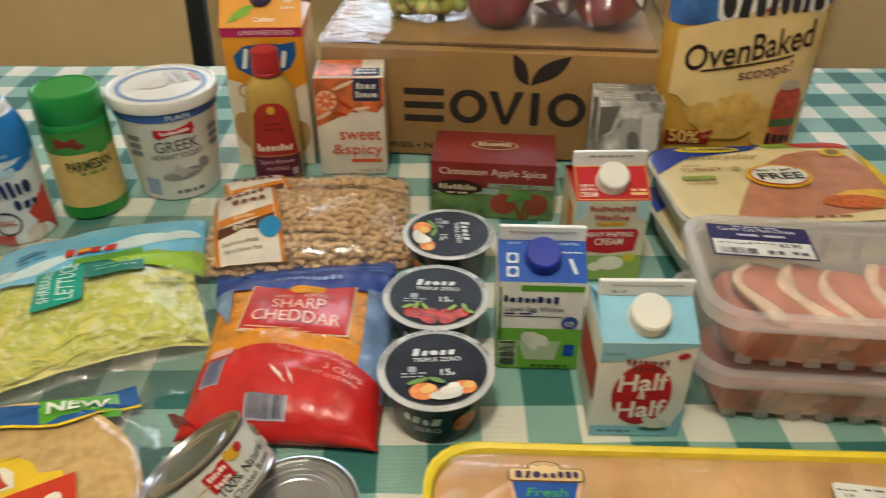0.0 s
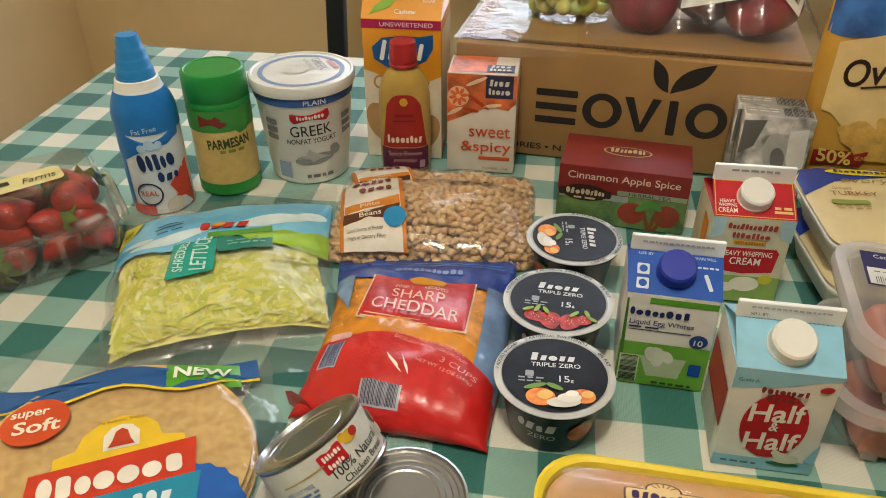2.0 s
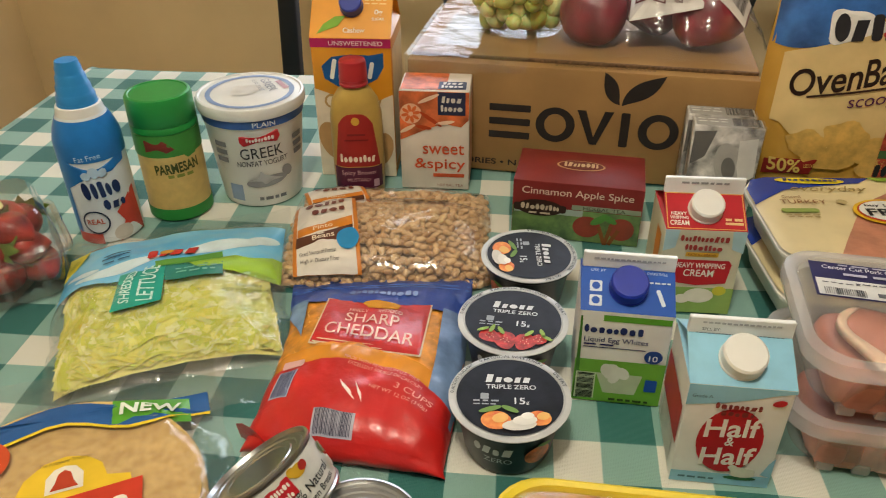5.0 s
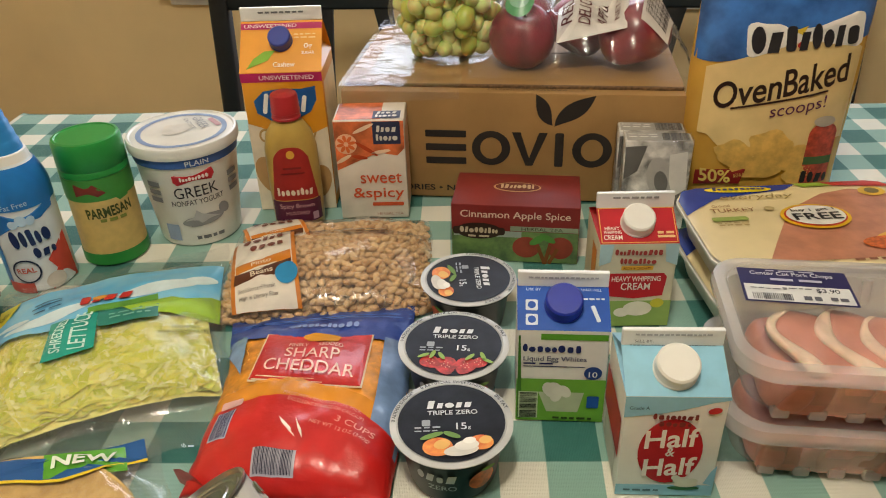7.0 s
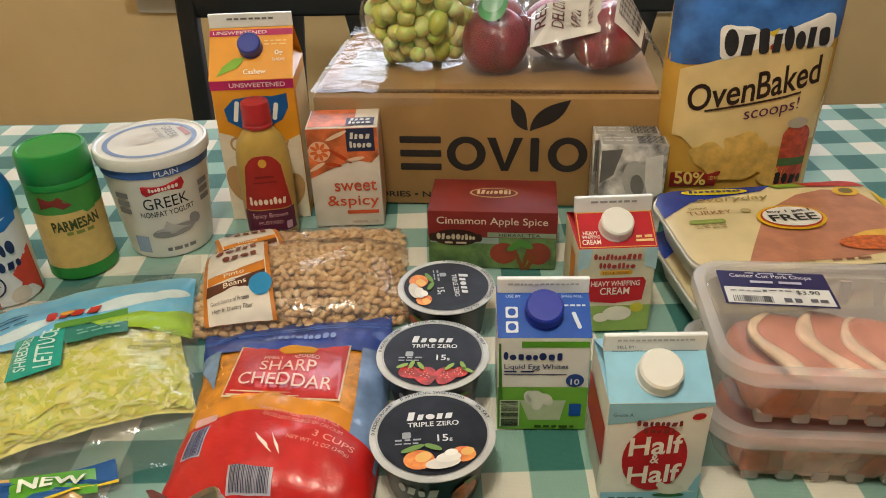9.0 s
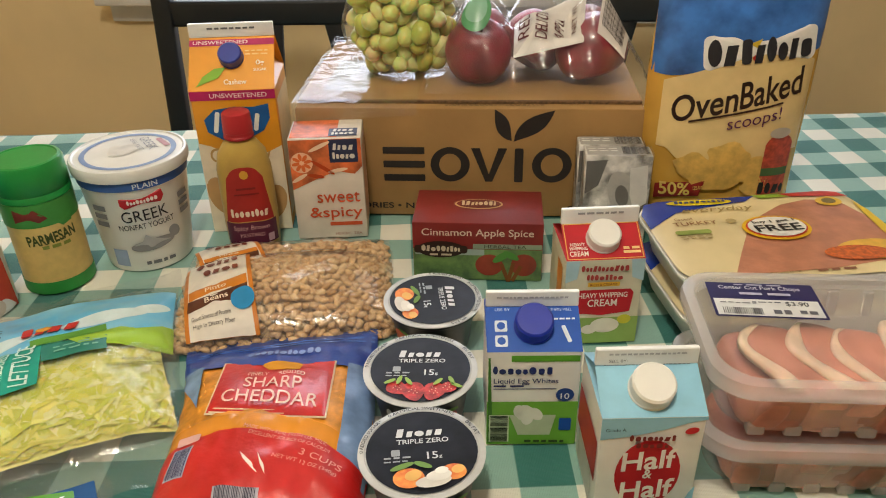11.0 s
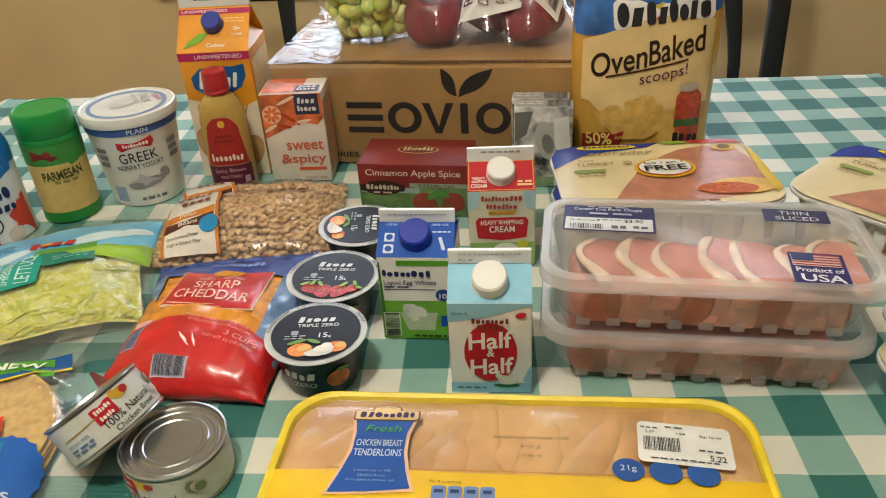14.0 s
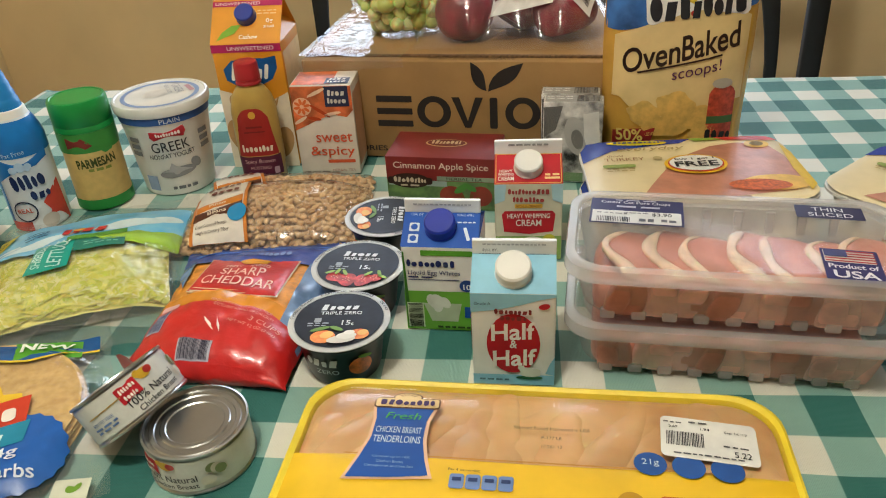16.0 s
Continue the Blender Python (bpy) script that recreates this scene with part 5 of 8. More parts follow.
def chicken_tray():
    c = thing("chicken_tray", "yellow foam tray of raw chicken tenderloins under clear film", "meat tray", 0.2740, 0.0190, 0, 5.0)
    W, D, H = 0.346, 0.215, 0.036
    YEL = mat("yellow_foam", "ecd22e", 0.45, var=0.06, vscale=30, bump=0.10, bscale=400)
    v, f = tray_shell(W, D, H, 0.034, 0.012, 0.002, 0.006)
    link("tray", v, f, YEL, c)
    CH = mat("raw_chicken", "cfa878", 0.30, var=0.24, vscale=16, bump=0.25, bscale=70, sub=0.25, dark="b88a58")

    def top(u, v):
        e = max(0.0, 1 - (abs(u) / (W / 2 - 0.012)) ** 8) * max(0.0, 1 - (abs(v) / (D / 2 - 0.012)) ** 8)
        return H - 0.0035 + 0.0065 * e ** 0.5
    rnd = random.Random(7)
    for i in range(13):
        L, w = rnd.uniform(0.105, 0.130), rnd.uniform(0.044, 0.056)
        u0 = -0.145 + 0.0245 * i
        a = radians(68 + rnd.uniform(-16, 16) + (18 if i > 6 else 0))
        v0 = 0.046 + rnd.uniform(-0.006, 0.006)
        vs, n, m = [], 16, 14
        rings_ = []
        for k in range(m + 1):
            q = k / m
            hw = w / 2 * (math.sin(math.pi * (0.06 + 0.88 * q)) ** 0.55) * (1 - 0.35 * q)
            s = (q - 0.5) * L
            bend = 0.010 * math.sin(q * 2.6 + i)
            rr = []
            for j in range(n):
                b = 2 * math.pi * j / n
                x, z = hw * math.cos(b) + bend, 0.0090 * math.sin(b) * (hw / (w / 2))
                px, py = u0 + s * math.cos(a) - x * math.sin(a), v0 + s * math.sin(a) + x * math.cos(a)
                px, py = max(-W / 2 + 0.011, min(W / 2 - 0.011, px)), max(-D / 2 + 0.012, min(D / 2 - 0.0085, py))
                rr.append((px, py, H - 0.0080 + z * 0.95 + 0.0018 * noise.noise((px * 60, py * 60, i)) + (i % 3) * 0.001))
            rings_.append(rr)
        vv, ff = loft(rings_)
        link("tenderloin", vv, ff, CH, c)
    bv, bf = loft([ring(W - 0.040, D - 0.040, 0.026, 0.006, 6), ring(W - 0.024, D - 0.024, 0.030, 0.024, 6), ring(W - 0.014, D - 0.014, 0.032, 0.0305, 6), ring(W - 0.020, D - 0.020, 0.030, 0.0325, 6), ring(W - 0.06, D - 0.06, 0.02, 0.0332, 6)])
    link("meat_bed", bv, bf, CH, c)
    nx, ny = 60, 40
    vs = []
    for j in range(ny + 1):
        for i in range(nx + 1):
            u, w_ = (i / nx - 0.5) * (W - 0.002), (j / ny - 0.5) * (D - 0.002)
            # round the sheet's corners to the tray's plan
            cx, cy = max(0.0, abs(u) - (W / 2 - 0.034)), max(0.0, abs(w_) - (D / 2 - 0.034))
            k = math.hypot(cx, cy)
            if k > 0.033:
                u -= math.copysign(cx * (1 - 0.033 / k), u)
                w_ -= math.copysign(cy * (1 - 0.033 / k), w_)
            vs.append((u, w_, top(u, w_) + 0.0006 + 0.0008 * noise.noise((u * 70, w_ * 30, 2))))
    link("film", vs, grid_faces(nx, ny), film("tray_film", haze=0.02, gloss=0.8, rough=0.12, bscale=30, bump=0.25), c, "stretched clear film")
    fm = lambda u, v, off: Vector((u, v, top(u, v) + 0.0012 + off))
    figure("yellow_print", [[(-0.168, -0.070), (-0.1685, 0.027), (-0.11, 0.0245), (0.0, 0.023), (0.11, 0.0245), (0.1685, 0.028), (0.168, -0.070), (0.1, -0.098), (-0.1, -0.098)]], fm, mat("yellow_print", "e8bd1c", 0.35, var=0.05), c, "yellow printed lower band", off=0.0002, rings=10)
    figure("tan_line", [rect(0.0, 0.0245, 0.26, 0.0012)], fm, ink("c08a3a"), c, off=0.0009, rings=8)
    fl = lambda u, v, off: fm(u, 0.010 + (v - 0.010) * 0.83, off)
    figure("label_border", [[(-0.119, 0.0865), (-0.0705, 0.0855), (-0.0745, 0.066), (-0.0745, 0.045), (-0.071, 0.024), (-0.066, 0.004), (-0.096, 0.0005), (-0.1275, -0.001), (-0.121, 0.024), (-0.1165, 0.046), (-0.1165, 0.068)]], fl, ink("e3b996"), c, "tan edge of the label", off=0.0011, rings=4)
    blue = figure("blue_label", [[(-0.1165, 0.0845), (-0.073, 0.0838), (-0.077, 0.066), (-0.077, 0.045), (-0.0735, 0.024), (-0.069, 0.0065), (-0.096, 0.0025), (-0.1245, 0.001), (-0.1185, 0.024), (-0.114, 0.046), (-0.114, 0.068)]], fl, ink("1f4f9e"), c, "blue printed label", off=0.0015, rings=4)
    figure("plaque_border", [rect(-0.094, 0.0885, 0.0495, 0.0140, 0.003), oval(-0.0945, 0.0960, 0.0225, 0.0150)], fl, ink("6a4a30"), c, "brown edge of the brand plaque", off=0.0017, rings=2)
    figure("brand_plaque", [rect(-0.094, 0.0885, 0.047, 0.0115, 0.002), oval(-0.0945, 0.0955, 0.020, 0.013)], fl, ink("e2c68c"), c, "tan brand plaque with rays", off=0.0021, rings=2)
    for i in range(5):
        a = math.pi * (i + 1) / 6
        figure("plaque_ray", [rect(-0.0945 + 0.0066 * math.cos(a), 0.0955 + 0.0045 * math.sin(a), 0.0042, 0.0008, 0, math.degrees(a))], fl, ink("8a5c34"), c, off=0.0026, rings=1)
    figure("brand_mark", blocks(-0.094, 0.0880, 0.042, 0.0075, 8, seed=110), fl, ink("3a2050"), c, off=0.0027, rings=1)
    words("fresh", [("Fresh", -0.0945, 0.0715, 0.026, 0.008)], fl, ink("4faa3c"), blue, off=0.002, slant=0.2)
    words("lettering", [("CHICKEN BREAST", -0.0955, 0.0545, 0.033, 0.0072), ("TENDERLOINS", -0.0955, 0.0435, 0.034, 0.0078)], fl, ink("c9d4e4"), blue, off=0.002, bold=0.006)
    words("small_lettering", [("Contains up to 10%", -0.0965, 0.0235, 0.026, 0.0032), ("Chicken Broth,", -0.0965, 0.0185, 0.019, 0.0032), ("Carrageenan and Sea Salt", -0.0965, 0.0135, 0.034, 0.0032)], fl, ink("8fa8cc"), blue, off=0.002)
    words("stamp", [("Hatched Raised Harvested in USA", 0.012, 0.0565, 0.053, 0.0035), ("P-177 LR", 0.012, 0.0475, 0.014, 0.003), ("17 261 12", 0.012, 0.0395, 0.014, 0.003)], fm, ink("5c4432"), c, off=0.0012)
    words("serving", [("Per 4 oz serving", -0.0455, 0.0140, 0.021, 0.003)], fm, ink("4a4420"), c, off=0.0012)
    for i in range(4):
        figure("nutrition_box", [rect(-0.0495 + 0.0108 * i, 0.0045, 0.0098, 0.0125, 0.002)], fm, ink("6f88ba"), c, off=0.0012, rings=1)
        figure("nutrition_print", bars(-0.0495 + 0.0108 * i, 0.006, 0.006, 0.003, 1, seed=i), fm, ink("2f3f6a"), c, off=0.0016, rings=1)
    for i in range(3):
        figure("blue_seal", [oval(0.0765 + 0.0245 * i, 0.0295 - 0.001 * i, 0.0215, 0.0200)], fm, ink("2a559c"), c, "round blue seal", off=0.0012, rings=2)
    words("seal_number", [("21g", 0.0765, 0.030, 0.011, 0.0065)], fm, ink("dbe3ee"), c, off=0.0017)
    price = figure("price_label", [[(u, v) for u, v in rect(0.1175, 0.0535, 0.0635, 0.0385, 0.004, -5)]], fm, ink("e4e4de"), c, "white price sticker", off=0.0020, rings=4)
    figure("price_barcode", barcode(0.1015, 0.0525, 0.025, 0.013, 24, 3, -5), fm, ink("26262a"), price, off=0.0025, rings=1)
    words("price_lettering", [("5.22", 0.1375, 0.0405, 0.011, 0.0052, -5), ("2.69", 0.095, 0.0645, 0.006, 0.0026, -5), ("1.94", 0.116, 0.0625, 0.006, 0.0026, -5), ("Sep 16 '17", 0.136, 0.060, 0.015, 0.0028, -5)], fm, ink("26262a"), price, off=0.0025, bold=0.006)
    figure("price_print", bars(0.115, 0.038, 0.045, 0.0012, 9, seed=2, turn=-5) + bars(0.112, 0.0685, 0.012, 0.0013, 2, seed=3, turn=-5) + bars(0.095, 0.0685, 0.012, 0.0012, 3, seed=4, turn=-5) + bars(0.134, 0.047, 0.016, 0.0013, 3, seed=7, turn=-5), fm, ink("55565a"), price, off=0.0025, rings=1)
    figure("gold_seal", [oval(0.062, -0.004, 0.017, 0.017)], fm, ink("b98a1a"), c, off=0.0012, rings=2)
    figure("orange_tag", [rect(0.089, -0.005, 0.018, 0.015, 0.003)], fm, ink("b5521e"), c, off=0.0012, rings=1)
    figure("flag_stripes", [rect(0.139, -0.010 + 0.0028 * i, 0.017, 0.0014) for i in range(6)], fm, ink("b0303a"), c, off=0.0016, rings=1)
    figure("flag_field", [rect(0.139, -0.003, 0.017, 0.017)], fm, ink("d9d4cc"), c, "printed flag", off=0.0012, rings=1)
    figure("flag_canton", [rect(0.1345, 0.001, 0.008, 0.009)], fm, ink("2a3470"), c, off=0.0019, rings=1)


chicken_tray()

PORK = mat("raw_pork", "c4806c", 0.42, var=0.14, vscale=40, bump=0.15, bscale=120, sub=0.1, dark="b06c58")
FAT = mat("pork_fat", "e8cbb0", 0.45, var=0.14, vscale=60, bump=0.15, bscale=150, sub=0.2)

FOOT = film("milky_foot", haze=0.34, gloss=0.6, rough=0.25, bscale=40, bump=0.05, hazecol=(0.9, 0.87, 0.86))
MILKY = film("milky_liner", haze=0.55, gloss=0.5, rough=0.25, bscale=40, bump=0.05, hazecol=(0.78, 0.74, 0.69))
PALE = mat("pale_pork", "ecb4a8", 0.45, var=0.16, vscale=45, bump=0.15, bscale=150, sub=0.2)


def pork_pack(x, y, z, yaw, full):
    c = thing("pork_chop_pack", "frosted plastic tub of thin sliced pork chops" if full else "second frosted tub of pork chops under another", "meat tray", x, y, z, yaw, "stacked pork chop packs")
    W, D, H = 0.262, 0.134, 0.052
    # ribbed tub with feet
    rings_ = []
    for q, k in ((0.0, 0.66), (0.05, 0.74), (0.16, 0.80), (0.45, 0.85), (0.86, 0.93), (0.88, 1.0), (0.97, 1.0), (1.0, 0.985)):
        base = ring(W * (1 - (1 - k) * 0.55), D * k, 0.026, H * q, 7)
        rings_.append(base)
    v, f = loft(rings_, True, False)
    link("tub", v, f, FROST, c, "milky ribbed tub")
    # added second skin inside the rear half, only to make the back look hazier
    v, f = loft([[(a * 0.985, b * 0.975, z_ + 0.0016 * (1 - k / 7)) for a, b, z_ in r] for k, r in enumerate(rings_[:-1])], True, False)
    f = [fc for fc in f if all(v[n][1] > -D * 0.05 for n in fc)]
    link("back_wall", v, f, MILKY, c, "added milky liner hazing the back half of the tub")
    for i in range(8):
        v, f = loft([ring(0.008, 0.003, 0.0014, H * q, 3, -0.091 + 0.026 * i, D * (0.400 + 0.055 * q)) for q in (0.15, 0.5, 0.84)])
        link("wall_rib", v, f, FOOT, c)
    for i in range(9):
        bm = box_bm(0.012, 0.010, 0.009, 0.0020, 2, (-0.096 + 0.024 * i, -D * 0.372, 0.0022))
        part("foot", bm, FOOT, c)
    rnd = random.Random(int(z * 1000) + 3)
    part("meat_bed", box_bm(W * 0.84, D * 0.58, H * 0.62, 0.012, 3, (0, -0.014, 0.004), 0.97), PORK, c, "stack of pale pink pork")
    for i in range(15):
        # folded ends pressed against the front wall
        wid, x0 = rnd.uniform(0.018, 0.026), -W * 0.385 + W * 0.77 * (i + 0.5) / 15 + rnd.uniform(-0.003, 0.003)
        lean, hgt, base = rnd.uniform(-0.008, 0.008), H * rnd.uniform(0.66, 0.76), []
        for k in range(8):
            q = k / 7
            ww_, dd = wid * (0.80 + 0.20 * math.sin(math.pi * (0.15 + 0.8 * q))), 0.010 + 0.002 * math.sin(q * 5 + i)
            base.append([(a + x0 + lean * q, b - D * 0.358 - 0.0090 * q + 0.0008 * (i % 3), 0.006 + hgt * q) for a, b, _ in ring(ww_, dd, 0.0045, 0, 4)])
        vv, ff = loft(base)
        link("slice_end", vv, ff, (PORK, PALE, PALE, PORK, PALE)[(i * 3) % 5], c, "pale pink slice end", sharp=0)
    v, f = loft([ring(W - 0.004, D - 0.004, 0.024, H - 0.001, 7), ring(W, D, 0.026, H, 7), ring(W, D, 0.026, H + 0.002, 7), ring(W - 0.020, D - 0.020, 0.02, H + 0.0032, 7), ring(W - 0.024, D - 0.024, 0.019, H + 0.002, 7)], False, True)
    link("lid", v, f, film("sealed_lid", haze=0.12, gloss=0.42, rough=0.16, bscale=20, bump=0.12, hazecol=(0.9, 0.9, 0.9)), c, "clear sealed lid")
    # thick milky flange all round, stepped down to the tub
    flange = [ring(W + a, D + a, 0.027, z_, 7) for a, z_ in ((-0.010, H * 0.80), (0.000, H * 0.83), (0.002, H * 0.86), (0.002, H * 0.97), (0.0, H + 0.0028), (-0.006, H + 0.0042), (-0.013, H + 0.0040), (-0.016, H + 0.0024))]
    vv, ff = loft(flange, False, False)
    link("flange", vv, ff, FOOT, c, "milky stepped flange")
    if not full:
        return c
    for i in range(7):
        # shingled chops: each shows its pale curved fat edge over the one before
        u0, wide = -0.110 + 0.0305 * i + 0.0030 * math.sin(i * 2.7), 0.060 - 0.004 * (i % 2)
        back, y0 = 0.022 - 0.005 * (i % 3) - (0.008 if i == 0 else 0.0), -0.056 + 0.002 * (i % 2)

        def edge_x(q):
            return u0 + 0.027 * (1 - q) ** 2.0 + 0.022 * q ** 3.2 + 0.002 * math.sin(7 * q + i)

        def slab_mesh(w0, w1, lift, n=20, m=8):
            top_, low = [], []
            for j in range(n + 1):
                q = j / n
                a0, a1, y = edge_x(q) + w0(q), edge_x(q) + w1(q), y0 + (back - y0) * q
                for k in range(m + 1):
                    p = k / m
                    px = min(W / 2 - 0.014, a0 + (a1 - a0) * p)
                    z = H - 0.0035 - 0.0045 * min(1.0, max(0.0, (px - edge_x(q)) / 0.05)) - 0.004 * (2 * q - 1) ** 4 + 0.0012 * noise.noise((px * 40, y * 40, i)) + lift - (0.0015 if k == 0 else 0)
                    top_.append((px, y, z))
                    low.append((px, y, z - 0.0042))
            g, N = grid_faces(m, n), (n + 1) * (m + 1)
            rim = [j * (m + 1) for j in range(n + 1)] + [n * (m + 1) + k for k in range(1, m + 1)] + [j * (m + 1) + m for j in range(n - 1, -1, -1)] + list(range(m - 1, 0, -1))
            side = [(rim[e], rim[(e + 1) % len(rim)], rim[(e + 1) % len(rim)] + N, rim[e] + N) for e in range(len(rim))]
            return top_ + low, g + [tuple(x + N for x in reversed(fc)) for fc in g] + side
        fat_w = lambda q: (0.0145 - 0.0085 * q + 0.0026 * math.sin(9 * q + 2 * i)) * (1.0 if i % 2 else 0.75)
        far = lambda q: wide * (1 - 0.75 * max(0.0, (q - 0.55) / 0.45) ** 2.2)
        vv, ff = slab_mesh(lambda q: 0.0, fat_w, 0.0004, m=4)
        link("fat_rim", vv, ff, FAT, c, "curved pale fat rim", sharp=0)
        vv, ff = slab_mesh(lambda q: fat_w(q) - 0.0012, far, 0.0)
        link("chop", vv, ff, PORK, c, "pink chop slice", sharp=0)
    tm_name = flat((-0.0099, -0.0081, H + 0.0022), (1, 0, 0), (0, 1, 0))
    tm_thin = flat((0.0060, -0.0069, H + 0.0022), (1, 0, 0), (0, 1, 0))
    tm_flag = flat((-0.0162, -0.0187, H + 0.0022), (1, 0, 0), (0, 1, 0))
    NAVY = ink("221f52")
    name_tag = figure("name_label", [rect(-0.0655, 0.0365, 0.077, 0.044, 0.001, -2)], tm_name, NAVY, c, "navy name and price label", off=0.0014, rings=1)
    figure("label_white", [rect(-0.066, 0.0262, 0.073, 0.0205, 0, -2)], tm_name, ink("d4d4d2"), name_tag, off=0.0018, rings=1)
    words("label_lettering", [("Center Cut Pork Chops", -0.066, 0.0510, 0.058, 0.0062, -2)], tm_name, ink("d9d9e2"), name_tag, off=0.0019, bold=0.008)
    words("price", [("$3.90", -0.045, 0.0305, 0.016, 0.006, -2)], tm_name, ink("2c2c33"), name_tag, off=0.0022, bold=0.01)
    figure("label_print", bars(-0.066, 0.0555, 0.034, 0.0016, 3, seed=1, turn=-2) + bars(-0.064, 0.0435, 0.036, 0.003, 2, seed=2, turn=-2), tm_name, ink("b4b4c6"), name_tag, off=0.0019, rings=1)
    figure("label_barcode", barcode(-0.085, 0.0215, 0.028, 0.008, 20, 4, -2), tm_name, ink("24242a"), name_tag, off=0.0022, rings=1)
    figure("label_small", bars(-0.066, 0.0325, 0.02, 0.0013, 4, seed=8, turn=-2) + bars(-0.086, 0.0315, 0.025, 0.0012, 5, seed=9, turn=-2) + bars(-0.058, 0.0205, 0.012, 0.005, 2, seed=10, turn=-2) + bars(-0.040, 0.0205, 0.012, 0.004, 2, seed=12, turn=-2), tm_name, ink("5a5a62"), name_tag, off=0.0022, rings=1)
    thin_tag = figure("thin_label", [rect(0.0735, 0.0480, 0.052, 0.0215, 0.001, -3)], tm_thin, ink("24224a"), c, "navy sticker", off=0.0014, rings=1)
    words("thin_lettering", [("THIN", 0.0725, 0.0520, 0.024, 0.0062, -3), ("SLICED", 0.0735, 0.0430, 0.034, 0.0062, -3)], tm_thin, ink("d4d4dc"), thin_tag, off=0.0019, bold=0.004)
    flag_tag = figure("flag_label", [rect(0.0945, -0.0215, 0.040, 0.044, 0.001, -4)], tm_flag, ink("2a2560"), c, "navy flag sticker", off=0.0014, rings=1)
    figure("flag_white", [rect(0.0945, -0.0105, 0.035, 0.017, 0, -4)], tm_flag, ink("d6cfc8"), flag_tag, off=0.0018, rings=1)
    figure("flag_stripes", [rect(0.0945 + 0.0002 * i, -0.0175 + 0.0035 * i, 0.035, 0.0017, 0, -4) for i in range(5)], tm_flag, ink("a83038"), flag_tag, off=0.0021, rings=1)
    figure("flag_canton", [rect(0.0855, -0.0065, 0.016, 0.0095, 0, -4)], tm_flag, ink("3a3f72"), flag_tag, off=0.0024, rings=1)
    words("flag_lettering", [("Product of", 0.0945, -0.0245, 0.034, 0.0062, -4), ("USA", 0.0945, -0.0355, 0.031, 0.0100, -4)], tm_flag, ink("e2dfe6"), flag_tag, off=0.0019, bold=0.02)
    return c


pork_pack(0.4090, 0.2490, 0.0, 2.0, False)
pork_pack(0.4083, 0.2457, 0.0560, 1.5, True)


def turkey_pack(x, y, z, yaw, sticker, group="ground turkey packs"):
    c = thing("turkey_pack", "white foam pack of ground turkey" + (" with round yellow offer sticker" if sticker else " in cream and blue printed film"), "meat tray", x, y, z, yaw, group)
    W, D, H = 0.222, 0.152, 0.036
    v, f = tray_shell(W, D, H, 0.030, 0.016, 0.003, 0.010)
    link("tray", v, f, mat("white_foam", "d9d8d2", 0.5, var=0.05, bump=0.15, bscale=500), c, "white foam tray")
    for i in range(8):
        for s in (-1, 1):
            part("rib", box_bm(0.012, 0.004, H * 0.6, 0.0015, 2, (-0.077 + 0.022 * i, s * (D / 2 - 0.0095), 0.003)), WHITEP, c)

    def top(u, v):
        e = max(0.0, 1 - (abs(u) / (W / 2)) ** 12) * max(0.0, 1 - (abs(v) / (D / 2)) ** 12)
        return H - 0.0002 + 0.0022 * e ** 0.6 + 0.0006 * noise.noise((u * 40, v * 40, z * 50))
    fm = lambda u, v, off: Vector((u, v, top(u, v) + off))
    outline = [p[:2] for p in ring(W - 0.002, D - 0.002, 0.030, 0, 8)]
    figure("printed_film", [outline], fm, mat("cream_film_print", "dccb9c", 0.42, var=0.08, vscale=14, bump=0.06, bscale=40, coat=0.15), c, "glossy cream printed film", off=0.0012, rings=22)
    figure("meat_window", [[(-0.066, -0.067), (-0.048, -0.036), (-0.025, 0.002), (0.0, 0.030), (0.030, 0.050), (0.060, 0.058), (0.090, 0.052), (0.100, 0.020), (0.100, -0.030), (0.086, -0.058), (0.02, -0.067)]], fm, mat("ground_turkey", "b87c62", 0.45, var=0.10, vscale=60, bump=0.2, bscale=160, coat=0.15), c, "pink ground turkey seen through film", off=0.0019, rings=8)
    figure("blue_corner", [[(-0.110, 0.020), (-0.1095, 0.050), (-0.101, 0.068), (-0.085, 0.0752), (-0.030, 0.0752), (0.016, 0.0752), (0.000, 0.062), (-0.040, 0.055), (-0.080, 0.046), (-0.098, 0.036)]], fm, ink("1f3a94", 0.25), c, "blue printed corner", off=0.0019, rings=4)
    figure("brand_oval", [oval(-0.046, 0.0650, 0.066, 0.0135, -2)], fm, ink("d9c52e", 0.25), c, "yellow brand oval", off=0.0027, rings=3)
    figure("brand_mark", blocks(-0.046, 0.0650, 0.052, 0.0062, 10, -2, seed=120), fm, ink("23305c"), c, off=0.0033, rings=1)
    words("script", [("everyday", -0.034, 0.0475, 0.072, 0.013)], fm, ink("a08a52"), c, off=0.0027, slant=0.25)
    words("lettering", [("Ground", -0.0745, 0.0325, 0.017, 0.005), ("TURKEY", -0.066, 0.0235, 0.042, 0.0072)], fm, ink("8a5a34"), c, off=0.0027)
    figure("green_pill", [rect(-0.074, 0.0075, 0.034, 0.0075, 0.003)], fm, ink("8a9a4c"), c, off=0.0027, rings=2)
    figure("ring_mark", [oval(-0.031, 0.024, 0.010, 0.008)], fm, ink("b09e6e"), c, off=0.0027, rings=1)
    figure("small_print", bars(-0.074, 0.000, 0.030, 0.0016, 4, seed=3) + bars(-0.074, -0.004, 0.028, 0.0016, 4, seed=4), fm, ink("a8925c"), c, off=0.0027, rings=1)
